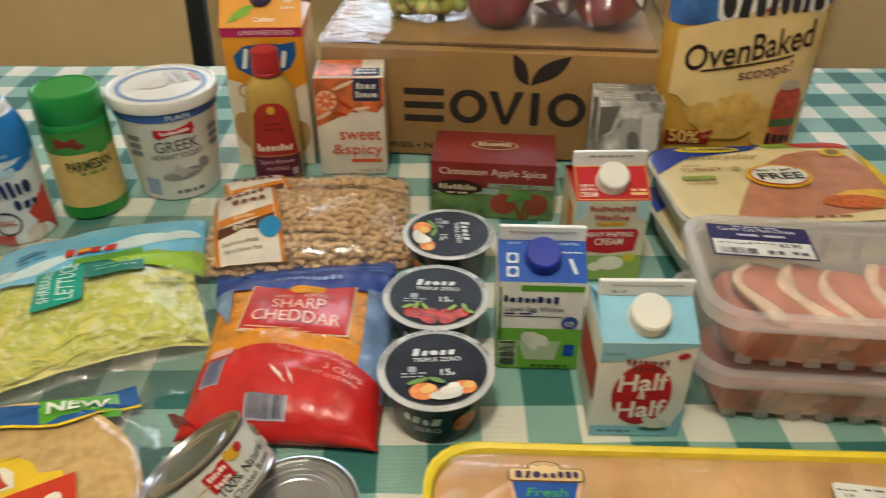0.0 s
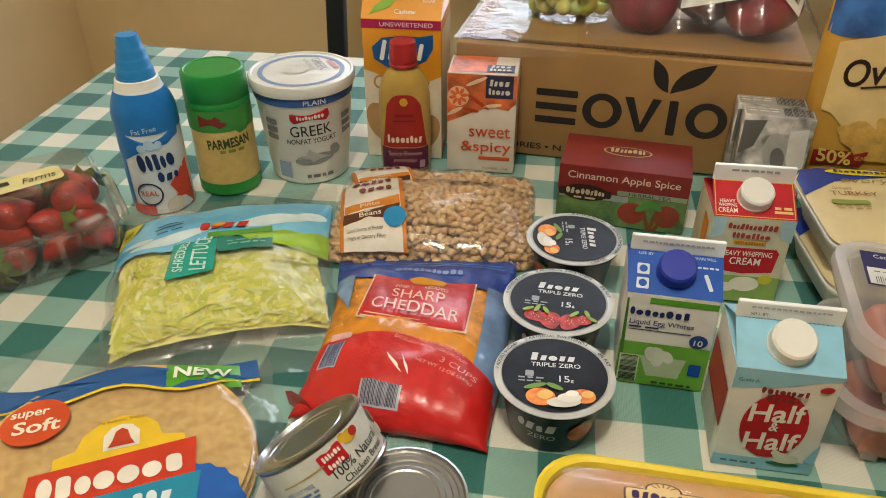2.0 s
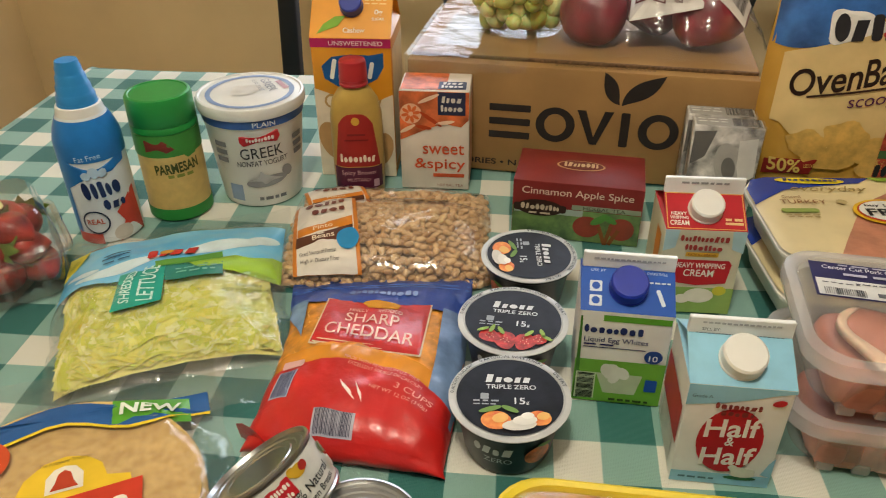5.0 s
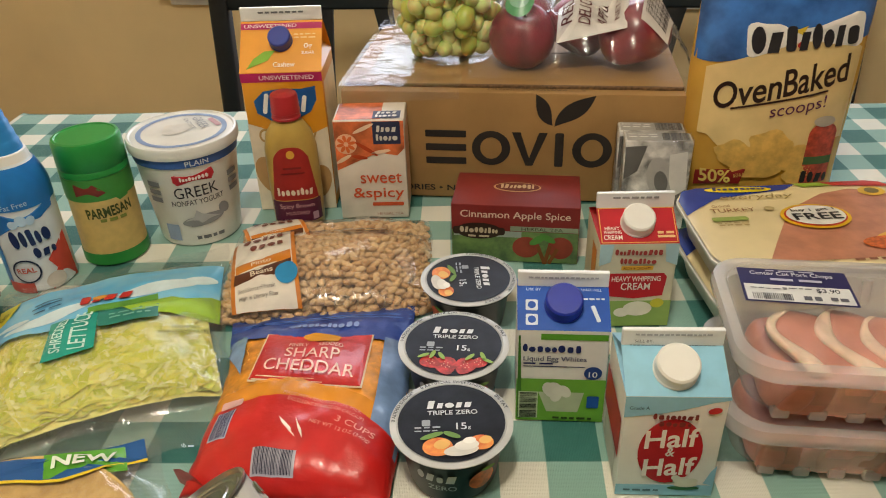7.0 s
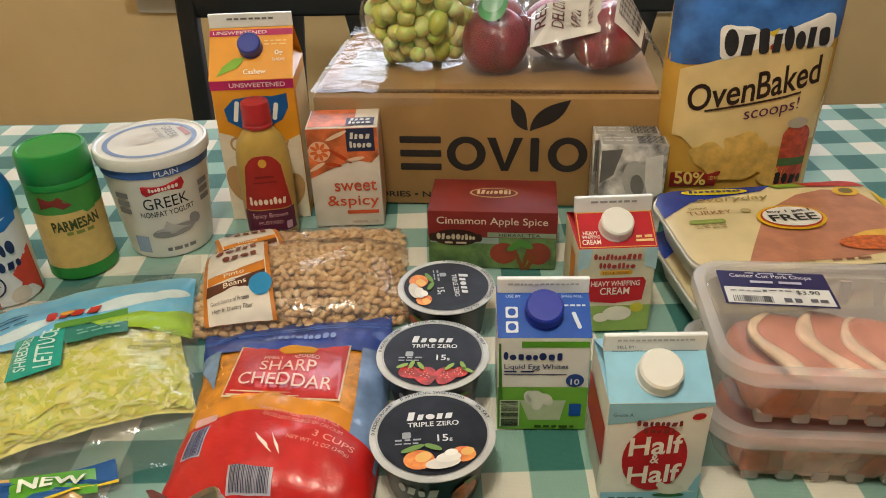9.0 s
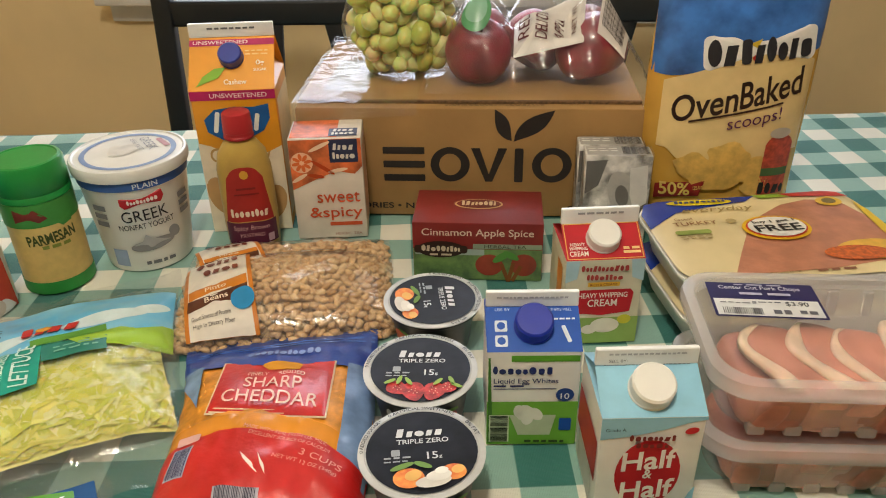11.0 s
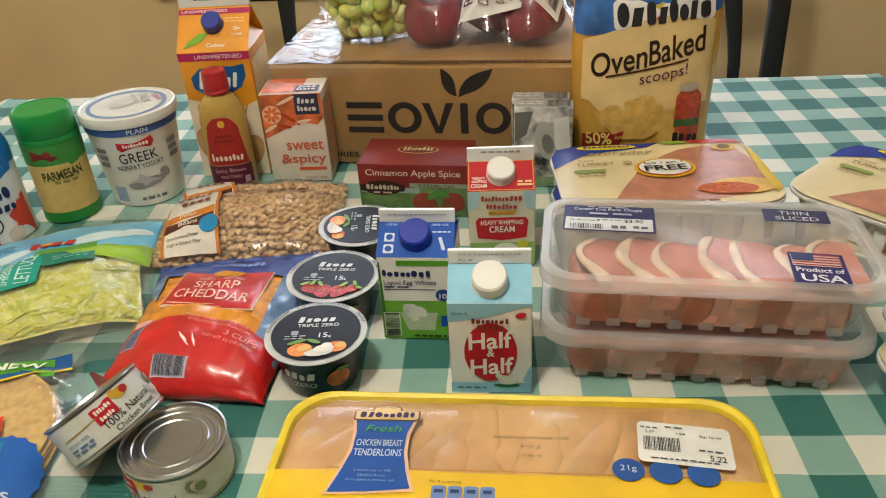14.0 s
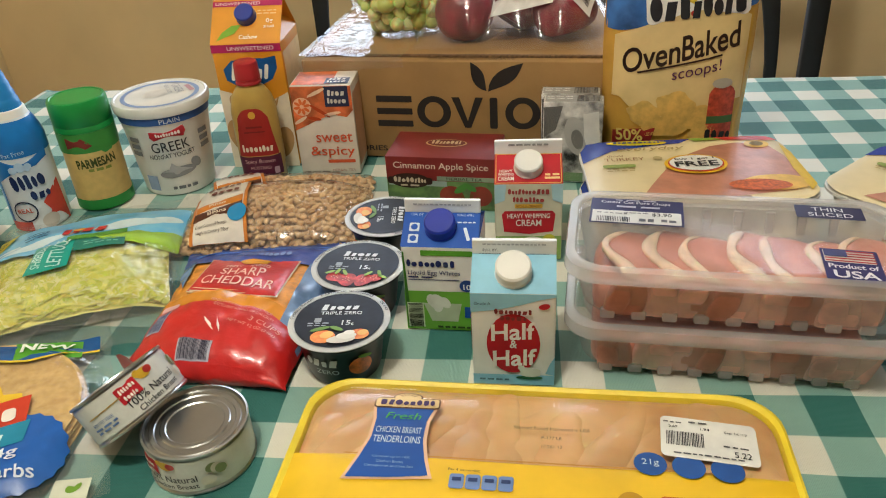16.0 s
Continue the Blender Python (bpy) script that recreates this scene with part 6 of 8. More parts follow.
    words("net_weight", [("NET WT 16 OZ (1 LB)", -0.030, -0.0695, 0.040, 0.0038)], fm, ink("6a5a34"), c, off=0.0027)
    figure("foot_print", bars(0.022, -0.069, 0.034, 0.003, 3, seed=7), fm, ink("8a5a44"), c, off=0.0027, rings=1)
    figure("red_corner", [[(0.040, 0.0752), (0.086, 0.0752), (0.098, 0.070), (0.106, 0.060), (0.050, 0.0655)]], fm, ink("b8362c"), c, off=0.0027, rings=2)
    figure("green_corner", [[(0.012, 0.0752), (0.040, 0.0752), (0.048, 0.0660), (0.018, 0.0645)]], fm, ink("8fae3c"), c, off=0.0027, rings=2)
    figure("round_seal", [oval(0.080, 0.050, 0.026, 0.018)], fm, ink("d9b03a"), c, off=0.0029, rings=2)
    figure("round_seal_mark", [oval(0.080, 0.050, 0.014, 0.011)], fm, ink("7a6a3a", 0.6), c, off=0.0034, rings=1)
    figure("bun_picture", [oval(0.072, -0.042, 0.068, 0.034)], fm, mat("print_bun", "dcb040", 0.5, var=0.12, vscale=60), c, "printed sandwich picture", off=0.0027, rings=3)
    figure("filling_picture", [oval(0.054, -0.047, 0.060, 0.024, -4)], fm, mat("print_filling", "c4601e", 0.6, var=0.25, vscale=260, bump=0.0), c, off=0.0033, rings=3)
    figure("yellow_edge", [[(0.104, 0.05), (0.1095, 0.03), (0.1095, -0.045), (0.099, -0.06), (0.098, -0.01)]], fm, ink("d9b83a"), c, off=0.0027, rings=3)
    if sticker:
        figure("sticker_rim", [oval(0.004, 0.004, 0.064, 0.046)], fm, ink("e0b322"), c, "yellow ring of a round sticker", off=0.0039, rings=3)
        figure("sticker_red", [oval(0.004, 0.004, 0.057, 0.040)], fm, ink("c23a24"), c, off=0.0045, rings=3)
        figure("sticker_white", [oval(0.004, 0.004, 0.054, 0.037)], fm, ink("e6e4dd"), c, off=0.0051, rings=3)
        words("sticker_lettering", [("buy 1 get 1", 0.004, 0.0125, 0.040, 0.006), ("FREE", 0.004, 0.0005, 0.044, 0.0125)], fm, ink("222226"), c, off=0.0058, bold=0.02)
    return c


turkey_pack(0.3935, 0.4330, 0.0, 13, False)
turkey_pack(0.3900, 0.4375, 0.0385, 11, True)
turkey_pack(0.6420, 0.3980, 0.0, -38, False)
turkey_pack(0.6360, 0.4010, 0.0385, -40, False)
turkey_pack(0.6640, 0.1760, 0.0, -43, False)
turkey_pack(0.6620, 0.1840, 0.0385, -42, False)


# ---- soft bags ----
def sheet(name, w, d, top, material, parent, nx=60, ny=60, label="", edge=0.0):
    """A soft sheet over contents, with a wavy outline."""
    vs = []
    for j in range(ny + 1):
        for i in range(nx + 1):
            u, v = (i / nx - 0.5) * w, (j / ny - 0.5) * d
            eu = edge * noise.noise((v * 30, 1.7, w)) * (2 * u / w)
            ev = edge * noise.noise((u * 30, 5.1, d)) * (2 * v / d)
            vs.append((u + eu, v + ev, top(u, v)))
    return link(name, vs, grid_faces(nx, ny), material, parent, label, sharp=0)


def bulge(w, d, h, p=2.6, q=0.6, lumps=0.003, scale=28.0, seed=0.0):
    def top(u, v):
        a, b = min(1.0, abs(2 * u / w)), min(1.0, abs(2 * v / d))
        e = max(0.0, (1 - a ** p) * (1 - b ** p)) ** q
        return 0.002 + h * e + lumps * noise.noise((u * scale, v * scale, seed)) * (0.25 + e) + 0.0008 * noise.noise((u * 95, v * 95, seed + 3))
    return top


def island(name, cols, rough=0.5, sub=0.0):
    """One material whose pieces differ in tone."""
    m = bpy.data.materials.new(name)
    m.use_nodes = True
    t, b = m.node_tree, m.node_tree.nodes["Principled BSDF"]
    g, r = t.nodes.new("ShaderNodeNewGeometry"), t.nodes.new("ShaderNodeValToRGB")
    r.color_ramp.elements[0].color, r.color_ramp.elements[1].color = (*hexc(cols[0]), 1), (*hexc(cols[-1]), 1)
    for i, cc in enumerate(cols[1:-1]):
        r.color_ramp.elements.new((i + 1) / (len(cols) - 1)).color = (*hexc(cc), 1)
    t.links.new(g.outputs["Random Per Island"], r.inputs["Fac"])
    t.links.new(r.outputs["Color"], b.inputs["Base Color"])
    b.inputs["Roughness"].default_value, b.inputs["Subsurface Weight"].default_value, b.inputs["Subsurface Scale"].default_value = rough, sub, 0.003
    return m


def scatter_strips(name, w, d, top, n, length, width, material, parent, seed, label, thick=0.0):
    """Shreds lying on a mound: short bent ribbons."""
    rnd = random.Random(seed)
    vs, fs = [], []
    for _ in range(n):
        u, v = rnd.uniform(-0.47, 0.47) * w, rnd.uniform(-0.47, 0.47) * d
        a, L, W = rnd.uniform(0, math.pi), length * rnd.uniform(0.5, 1.2), width * rnd.uniform(0.5, 1.3)
        lift, curl, base = rnd.uniform(-0.0008, 0.0008), rnd.uniform(-0.4, 0.4), len(vs)
        tw = rnd.uniform(-0.16, 0.16)
        for k in range(5):
            s = (k / 4 - 0.5) * L
            aa = a + curl * s / L
            px, py = u + s * math.cos(aa), v + s * math.sin(aa)
            px, py = max(-w / 2, min(w / 2, px)), max(-d / 2, min(d / 2, py))
            z = top(px, py) + lift + 0.0007 * math.sin(k * 1.3 + u * 90)
            for sd in (-1, 1):
                vs.append((px - sd * W / 2 * math.sin(aa), py + sd * W / 2 * math.cos(aa), z + sd * tw * W * 0.5 + (thick if sd > 0 else 0)))
        fs += [(base + 2 * k, base + 2 * k + 1, base + 2 * k + 3, base + 2 * k + 2) for k in range(4)]
    ob = link(name, vs, fs, material, parent, label, sharp=0)
    return tagged(ob, kind="stuff")


def lettuce_bag():
    c = thing("lettuce_bag", "clear bag of shredded lettuce with blue and green print", "salad bag", -0.235, 0.2600, 0, 30)
    W, D = 0.192, 0.222
    full = bulge(W, D, 0.036, 2.3, 0.55, 0.005, 26, 1.0)

    def top(u, v):
        k = max(0.0, min(1.0, (v - 0.005) / 0.08))
        return full(u, v * 0.94) * (1 - 0.22 * k * k * (3 - 2 * k)) + 0.001
    low = lambda u, v: max(0.0015, top(u, v) - 0.0044)
    sheet("lettuce_mound", W * 0.94, D * 0.90, low, mat("lettuce_base", "e8de84", 0.6, var=0.22, vscale=60, bump=0.5, bscale=70, dark="d8d670"), c, 40, 40, "pale yellow-green lettuce")
    scatter_strips("lettuce_shreds", W * 0.92, D * 0.88, lambda u, v: max(0.003, top(u * 0.97, v * 0.95) - 0.0042), 2600, 0.028, 0.0085, island("lettuce_shred", ("f2e884", "e2d64a", "c8ca34", "f6eeb0", "d8d44a"), 0.42, 0.2), c, 3, "shredded lettuce")
    sheet("bag_film", W + 0.012, D + 0.010, lambda u, v: top(u * 0.95, v * 0.95) + 0.0008, WRAP, c, 70, 76, "crinkled clear bag film", 0.006)
    fm = lambda u, v, off: Vector((u, v - 0.018, top(u * 0.95, (v - 0.018) * 0.94) + 0.0010 + off))
    patch("blue_print", -0.099, 0.099, lambda u: 0.030 + 0.10 * u * 0.12 + 0.006 * math.sin(u * 60), 0.119, fm, mat("bag_blue_print", "4fb2e2", 0.3, var=0.12, vscale=20, coat=0.4, dark="8fd0ea"), c, "sky blue printed band", off=0.0006, nu=60, nv=30)
    for u_, v_, w_, h_, a_ in ((-0.045, 0.052, 0.075, 0.020, 6), (0.045, 0.066, 0.070, 0.022, 10), (0.082, 0.078, 0.030, 0.016, 20), (-0.078, 0.064, 0.030, 0.012, -8)):
        figure("cloud_print", [oval(u_, v_, w_, h_, a_)], fm, ink("d6e8ec", 0.3), c, "white printed cloud", off=0.0010, rings=6)
    figure("lime_print", [[(0.020, 0.034), (0.060, 0.042), (0.100, 0.052), (0.100, 0.012), (0.060, 0.016), (0.030, 0.022)]], fm, ink("9cc43a", 0.3), c, off=0.0024, rings=5)
    figure("yellow_corner", [[(-0.099, 0.117), (-0.099, 0.075), (-0.085, 0.095), (-0.080, 0.117)]], fm, ink("d9cf3a"), c, off=0.0020, rings=2)
    words("corner_lettering", [("EASY", -0.091, 0.098, 0.012, 0.005, 60)], fm, ink("4a5a2a"), c, off=0.0024)
    figure("teal_label", [[(-0.040, 0.036), (0.000, 0.038), (-0.002, -0.020), (-0.044, -0.022)]], fm, ink("27a08c", 0.3), c, "teal printed panel", off=0.0022, rings=8)
    words("lettering", [("SHREDDED", -0.030, 0.008, 0.048, 0.009, 83), ("LETTUCE", -0.013, 0.008, 0.050, 0.014, 83)], fm, ink("cfe9e0"), c, off=0.0026, bold=0.01)
    figure("dark_teal_strip", [rect(0.026, 0.021, 0.050, 0.024, 0, 2)], fm, ink("2a7a6a", 0.3), c, off=0.0021, rings=8)
    figure("green_strip", [rect(0.020, 0.040, 0.058, 0.012, 0, 8)], fm, ink("5f9a3a", 0.3), c, off=0.0024, rings=8)
    figure("brand_mark", blocks(0.003, 0.061, 0.046, 0.017, 4, 2, gap=0.1, seed=130), fm, ink("c0322c", 0.3), c, "red brand mark", off=0.0024, rings=6)
    figure("sun_mark", [oval(-0.002, 0.060, 0.012, 0.010)], fm, ink("e0a03a"), c, off=0.0030, rings=1)
    figure("strip_print", bars(0.028, 0.024, 0.036, 0.002, 4, seed=1) + bars(0.028, 0.018, 0.034, 0.002, 4, seed=2), fm, ink("7fb8a4"), c, off=0.0026, rings=1)
    figure("blue_lettering_bars", bars(-0.050, 0.085, 0.024, 0.0028, 1, seed=3) + bars(-0.050, 0.078, 0.026, 0.0028, 1, seed=4) + bars(-0.048, 0.068, 0.024, 0.0024, 2, seed=5), fm, ink("2f5f86"), c, off=0.0024, rings=1)
    words("storage_note", [("PERISHABLE", 0.072, -0.006, 0.022, 0.0042), ("KEEP REFRIGERATED", 0.070, -0.013, 0.042, 0.0055), ("NET WT. 8 OZ. (227g)", -0.058, -0.092, 0.042, 0.0038)], fm, ink("46502a"), c, off=0.0020)
    # an empty clear hem runs past the print, and the bag is wider at the top
    hem = sheet("top_hem", W + 0.010, 0.030, lambda u, v: 0.006 + 0.003 * noise.noise((u * 45, v * 60, 3)), WRAP, c, 60, 10, "empty crinkled film hem", 0.004)
    for p in hem.data.vertices:
        p.co.y += 0.131
    foot = sheet("foot_hem", W - 0.01, 0.046, lambda u, v: 0.008 + 0.006 * noise.noise((u * 32, v * 40, 7)), WRAP, c, 60, 16, "empty crinkled film hem", 0.004)
    for p in foot.data.vertices:
        p.co.y -= 0.128
    for ob in c.children:
        for p in ob.data.vertices:
            k = max(0.0, p.co.y / 0.11)
            p.co.x += k * (0.013 + 0.07 * p.co.x)


lettuce_bag()


def cheddar_bag():
    c = thing("shredded_cheese_bag", "red and blue zip bag of shredded sharp cheddar", "cheese bag", -0.0365, 0.2340, 0, 10)
    W, D = 0.172, 0.232

    def top(u, v):
        a, b = min(1.0, abs(2 * u / W)), v / D + 0.5
        body = max(0.0, 1 - a ** 2.6) ** 0.55 * (max(0.0, 1 - abs(2 * (b - 0.43) / 0.90) ** 4.5) ** 0.5 if b < 0.43 else max(0.0, 1 - ((b - 0.43) / 0.55) ** 1.7))
        return 0.003 + 0.034 * body + 0.0026 * noise.noise((u * 30, v * 30, 4)) + 0.0013 * noise.noise((u * 85, v * 40, 1)) + 0.0016 * max(0.0, a - 0.55) * math.sin(v * 190 + 3 * noise.noise((u * 20, v * 20, 9)))
    sheet("bag", W * 0.985, D * 0.985, top, mat("bag_orange_base", "d98f2a", 0.45, var=0.25, vscale=70, bump=0.25, bscale=160), c, 60, 70, "orange cheese behind film", 0.003)
    scatter_strips("shredded_cheese", W * 0.84, D * 0.42, lambda u, v: top(u, v) - 0.0012, 600, 0.016, 0.0026, island("cheese_shred", ("e0962c", "d9841c", "eab04a"), 0.45, 0.1), c, 5, "orange cheddar shreds")
    fm = lambda u, v, off: Vector((u, v, top(u, v) + 0.0020 + off))
    BLUEB = mat("bag_blue", "1f4499", 0.30, var=0.12, vscale=25, bump=0.45, bscale=60, coat=0.25)
    REDB = mat("bag_red", "c4221f", 0.33, var=0.10, vscale=25, bump=0.55, bscale=70, coat=0.25)
    patch("blue_zip_top", -0.086, 0.086, lambda u: 0.052 + 0.5 * abs(u) * 0.1, 0.116, fm, BLUEB, c, "blue printed zip top", off=0.0002, nv=24)
    figure("zip_lines", [rect(0, 0.094, 0.168, 0.0018), rect(0, 0.089, 0.168, 0.0014)], fm, ink("5a7ac0", 0.25), c, off=0.0008, rings=6)
    PB = mat("bag_pale_blue_film", "7f9cc6", 0.2, var=0.2, vscale=40, bump=0.2, bscale=40, coat=0.5)
    patch("blue_side", 0.062, 0.086, lambda u: -0.075 + 0.2 * (u - 0.062), 0.06, fm, PB, c, "pale blue clear side", off=0.0004, nu=10, nv=40)
    patch("blue_side", -0.086, -0.066, lambda u: 0.0 - 2.2 * (u + 0.066), 0.06, fm, PB, c, "pale blue clear side", off=0.0004, nu=10, nv=30)
    hump = lambda u: 0.016 * max(0.0, 1 - (u / 0.085) ** 2)
    patch("amber_band", -0.086, 0.070, lambda u: -0.052 + hump(u), lambda u: -0.030 + hump(u), fm, mat("bag_amber", "dc8e2a", 0.22, var=0.1, coat=0.5), c, "amber printed band", off=0.0003, nv=8)
    patch("red_foot", -0.086, 0.086, -0.1158, lambda u: -0.050 + hump(u) - 0.10 * max(0.0, u - 0.05), fm, REDB, c, "red printed lower half", off=0.0006, nu=60, nv=34)
    figure("label_rim", [[(-0.047, 0.060), (0.052, 0.060), (0.050, -0.0125), (-0.055, -0.0125)]], fm, ink("e2cfae", 0.25), c, "cream rim of the name label", off=0.0009, rings=14)
    figure("name_label", [[(-0.0455, 0.0585), (0.0505, 0.0585), (0.0485, -0.011), (-0.0535, -0.011)]], fm, REDB, c, "red name label", off=0.0012, rings=14)
    figure("label_cheese", [oval(0.006, 0.0485, 0.036, 0.016, -8), rect(0.008, 0.046, 0.03, 0.012, 0.002, -8)], fm, ink("dd9a34", 0.25), c, off=0.0016, rings=3)
    words("lettering", [("FINELY SHREDDED", 0.002, 0.0345, 0.050, 0.0050, -2), ("SHARP", 0.0, 0.0225, 0.050, 0.0145, -2), ("CHEDDAR", -0.001, 0.0045, 0.084, 0.0150, -2)], fm, ink("efc9b8", 0.3), c, off=0.0018, bold=0.004)
    figure("brand_mark", blocks(0.004, 0.0745, 0.066, 0.009, 11, seed=140), fm, ink("8fa8dc", 0.25), c, off=0.0008, rings=2)
    words("foot_lettering", [("MADE WITH REAL FRESH U.S. MILK", 0.020, -0.0365, 0.070, 0.0040, -9), ("EXCELLENT SOURCE OF CALCIUM", 0.024, -0.0435, 0.068, 0.0040, -10), ("3 CUPS", 0.052, -0.060, 0.034, 0.0068, -12), ("NET WT 12 OZ (340g)", 0.040, -0.068, 0.052, 0.0052, -10)], fm, ink("e8a898", 0.3), c, off=0.0010)
    figure("side_barcode_field", [rect(-0.0625, -0.066, 0.018, 0.032, 0, -3)], fm, ink("b8c0d4"), c, "white barcode field", off=0.0010, rings=3)
    figure("side_barcode", barcode(-0.0625, -0.066, 0.016, 0.030, 14, 8, -3), fm, ink("3a3a6a"), c, off=0.0014, rings=2)
    figure("foot_barcode_field", [rect(-0.008, -0.1040, 0.036, 0.0190)], fm, ink("b8b6c4"), c, "barcode at the foot of the bag", off=0.0014, rings=12)
    figure("foot_barcode", barcode(-0.008, -0.1040, 0.032, 0.0175, 26, 9), fm, ink("2c2c44"), c, off=0.0022, rings=12)
    figure("nutrition_tag", [rect(-0.060, -0.041, 0.020, 0.010, 0.002, 4)], fm, ink("d8a8a0"), c, off=0.0010, rings=2)
    figure("white_swoosh", [[(-0.012, -0.060), (0.000, -0.072), (0.006, -0.082), (0.001, -0.078), (-0.008, -0.068)], [(0.002, -0.060), (0.010, -0.074), (0.012, -0.082), (0.007, -0.074)]], fm, ink("f0e4d8"), c, off=0.0010, rings=2)
    # blunt red front face with puckers, down to the cloth
    v = []
    for j in range(13):
        for i in range(61):
            u, q = -0.0862 + 0.1724 * i / 60, j / 12
            z = 0.0012 + (top(u, -0.1145) + 0.0020) * q
            v.append((u * (1 + 0.02 * math.sin(math.pi * q)), -0.1150 - 0.0050 * math.sin(math.pi * min(1.0, q * 0.95 + 0.05)) - 0.0014 * noise.noise((u * 70, q * 2, 3)), z))
    link("front_face", v, grid_faces(60, 12), REDB, c, "puckered red front end of the bag", sharp=0)
    # dog-eared corner of the seal, standing up at the west end
    v = []
    for j in range(7):
        for i in range(13):
            p, q = i / 12, j / 6
            v.append((-0.062 - 0.030 * p, -0.117 - 0.004 * q + 0.012 * p, 0.004 + 0.022 * q * (0.35 + 0.65 * math.sin(math.pi * (0.15 + 0.6 * p))) + 0.0015 * noise.noise((p * 6, q * 5, 2))))
    link("seal_corner", v, grid_faces(12, 6), REDB, c, "folded-up red corner of the seal", sharp=0)
    # the filled bag sags out of square: narrower below, its top edge turned
    for ob in c.children:
        for p in ob.data.vertices:
            q = p.co.y / D + 0.5
            hw, cx = np.interp(q, (0, 0.5, 1), (0.86, 0.885, 1.0)), np.interp(q, (0, 0.5, 1), (-0.005, 0.004, 0.0))
            sh, dv = np.interp(q, (0, 0.45, 0.76, 1), (-0.10, -0.16, -0.05, 0.18)), np.interp(q, (0, 0.45, 0.76, 1), (0.004, -0.014, -0.007, -0.001))
            p.co.x, p.co.y = cx + p.co.x * hw, p.co.y + dv + sh * p.co.x


cheddar_bag()


def bean(bm_v, bm_f, m):
    base, n = len(bm_v), 8
    for s, r in ((-1, 0.12), (-0.86, 0.55), (-0.5, 0.90), (0, 1.0), (0.5, 0.90), (0.86, 0.55), (1, 0.12)):
        for j in range(n):
            a = 2 * math.pi * j / n
            bm_v.append(m @ Vector((0.0052 * s, 0.0034 * r * math.cos(a) + 0.0008 * s * s, 0.0031 * r * math.sin(a))))
    for k in range(6):
        for j in range(n):
            jj = (j + 1) % n
            bm_f.append((base + k * n + j, base + k * n + jj, base + (k + 1) * n + jj, base + (k + 1) * n + j))


def bean_bag(x, y, z, yaw, seed, D=0.140, H=0.038):
    c = thing("bean_bag", "clear bag of tan pinto beans with orange-edged label", "bean bag", x, y, z, yaw, "bags of pinto beans")
    W = 0.208
    top = bulge(W, D, H, 2.4, 0.55, 0.004, 20, seed)
    sheet("bean_mound", W * 0.95, D * 0.93, lambda u, v: max(0.0005, top(u, v) - 0.0120), mat("bean_shadow", "b8986a", 0.7, var=0.4, vscale=120, bump=0.3), c, 36, 30)
    vs, fs, rnd = [], [], random.Random(seed)
    step = 0.0079
    for layer in (1, 0):
        for i in range(int(W * 0.97 / step) + 1):
            for j in range(int(D * 0.96 / step) + 1):
                u = -W * 0.485 + (i + 0.5 * (j % 2) + 0.5 * layer) * step + rnd.uniform(-0.0022, 0.0022)
                v = -D * 0.48 + (j + 0.5 * layer) * step + rnd.uniform(-0.0022, 0.0022)
                h = top(u, v)
                if h < 0.0055:
                    continue
                e = Euler((rnd.uniform(-0.3, 0.3), rnd.uniform(-0.3, 0.3), rnd.uniform(0, 6.28)))
                bean(vs, fs, Matrix.LocRotScale((u, v, max(0.0034, h - 0.0042 - 0.0042 * layer - rnd.uniform(0, 0.0012))), e, Vector((1, 1, 1)) * rnd.uniform(0.85, 1.12)))
    tagged(link("beans", vs, fs, island("pinto_bean", ("d6ae78", "e2c294", "b98c58", "d8b484", "c69c6a"), 0.38), c, "tan speckled dry beans", sharp=0), kind="stuff")
    sheet("bag_film", W + 0.006, D + 0.006, lambda u, v: top(u * 0.97, v * 0.96) + 0.0012, WRAP, c, 60, 46, "shiny clear bag film", 0.004)
    k = D / 0.140
    fm = lambda u, v, off: Vector((u - 0.16 * v, v * k, top((u - 0.16 * v) * 0.97, v * k * 0.96) + 0.0024 + off))
    patch("label_border", -0.095, -0.029, -0.069, 0.066, fm, ink("c97a2c", 0.3), c, "orange dotted label border", off=0.0003, nu=16, nv=40)
    patch("label", -0.091, -0.033, -0.069, 0.066, fm, ink("ded7cb", 0.3), c, "white label", off=0.0007, nu=16, nv=40)
    figure("brand_mark", blocks(-0.062, 0.040, 0.044, 0.014, 5, 3, seed=150) + blocks(-0.058, 0.018, 0.036, 0.014, 4, 3, seed=151), fm, ink("7a3a2a", 0.3), c, "brown script brand mark", off=0.0016, rings=3)
    figure("orange_band", [[(-0.090, -0.010), (-0.034, -0.004), (-0.034, -0.020), (-0.090, -0.024)]], fm, ink("d0802a", 0.3), c, off=0.0016, rings=4)
    figure("brown_band", [[(-0.091, -0.024), (-0.034, -0.020), (-0.035, -0.036), (-0.092, -0.040)]], fm, ink("5a3424", 0.3), c, off=0.0016, rings=4)
    words("lettering", [("Pinto", -0.064, -0.0155, 0.020, 0.0065, 3), ("Beans", -0.064, -0.030, 0.022, 0.0075, 3)], fm, ink("efe0c8", 0.3), c, off=0.0020, bold=0.008)
    if D > 0.1:
        figure("blue_seal", [oval(-0.040, -0.038, 0.022, 0.026)], fm, ink("2f8ac0", 0.3), c, "round blue seal", off=0.0022, rings=2)
    words("label_small", [("Good Source of Protein", -0.070, -0.050, 0.036, 0.0048, 1), ("High in Dietary Fiber", -0.068, -0.059, 0.038, 0.0050, 1)], fm, ink("4a4440", 0.3), c, off=0.0018)
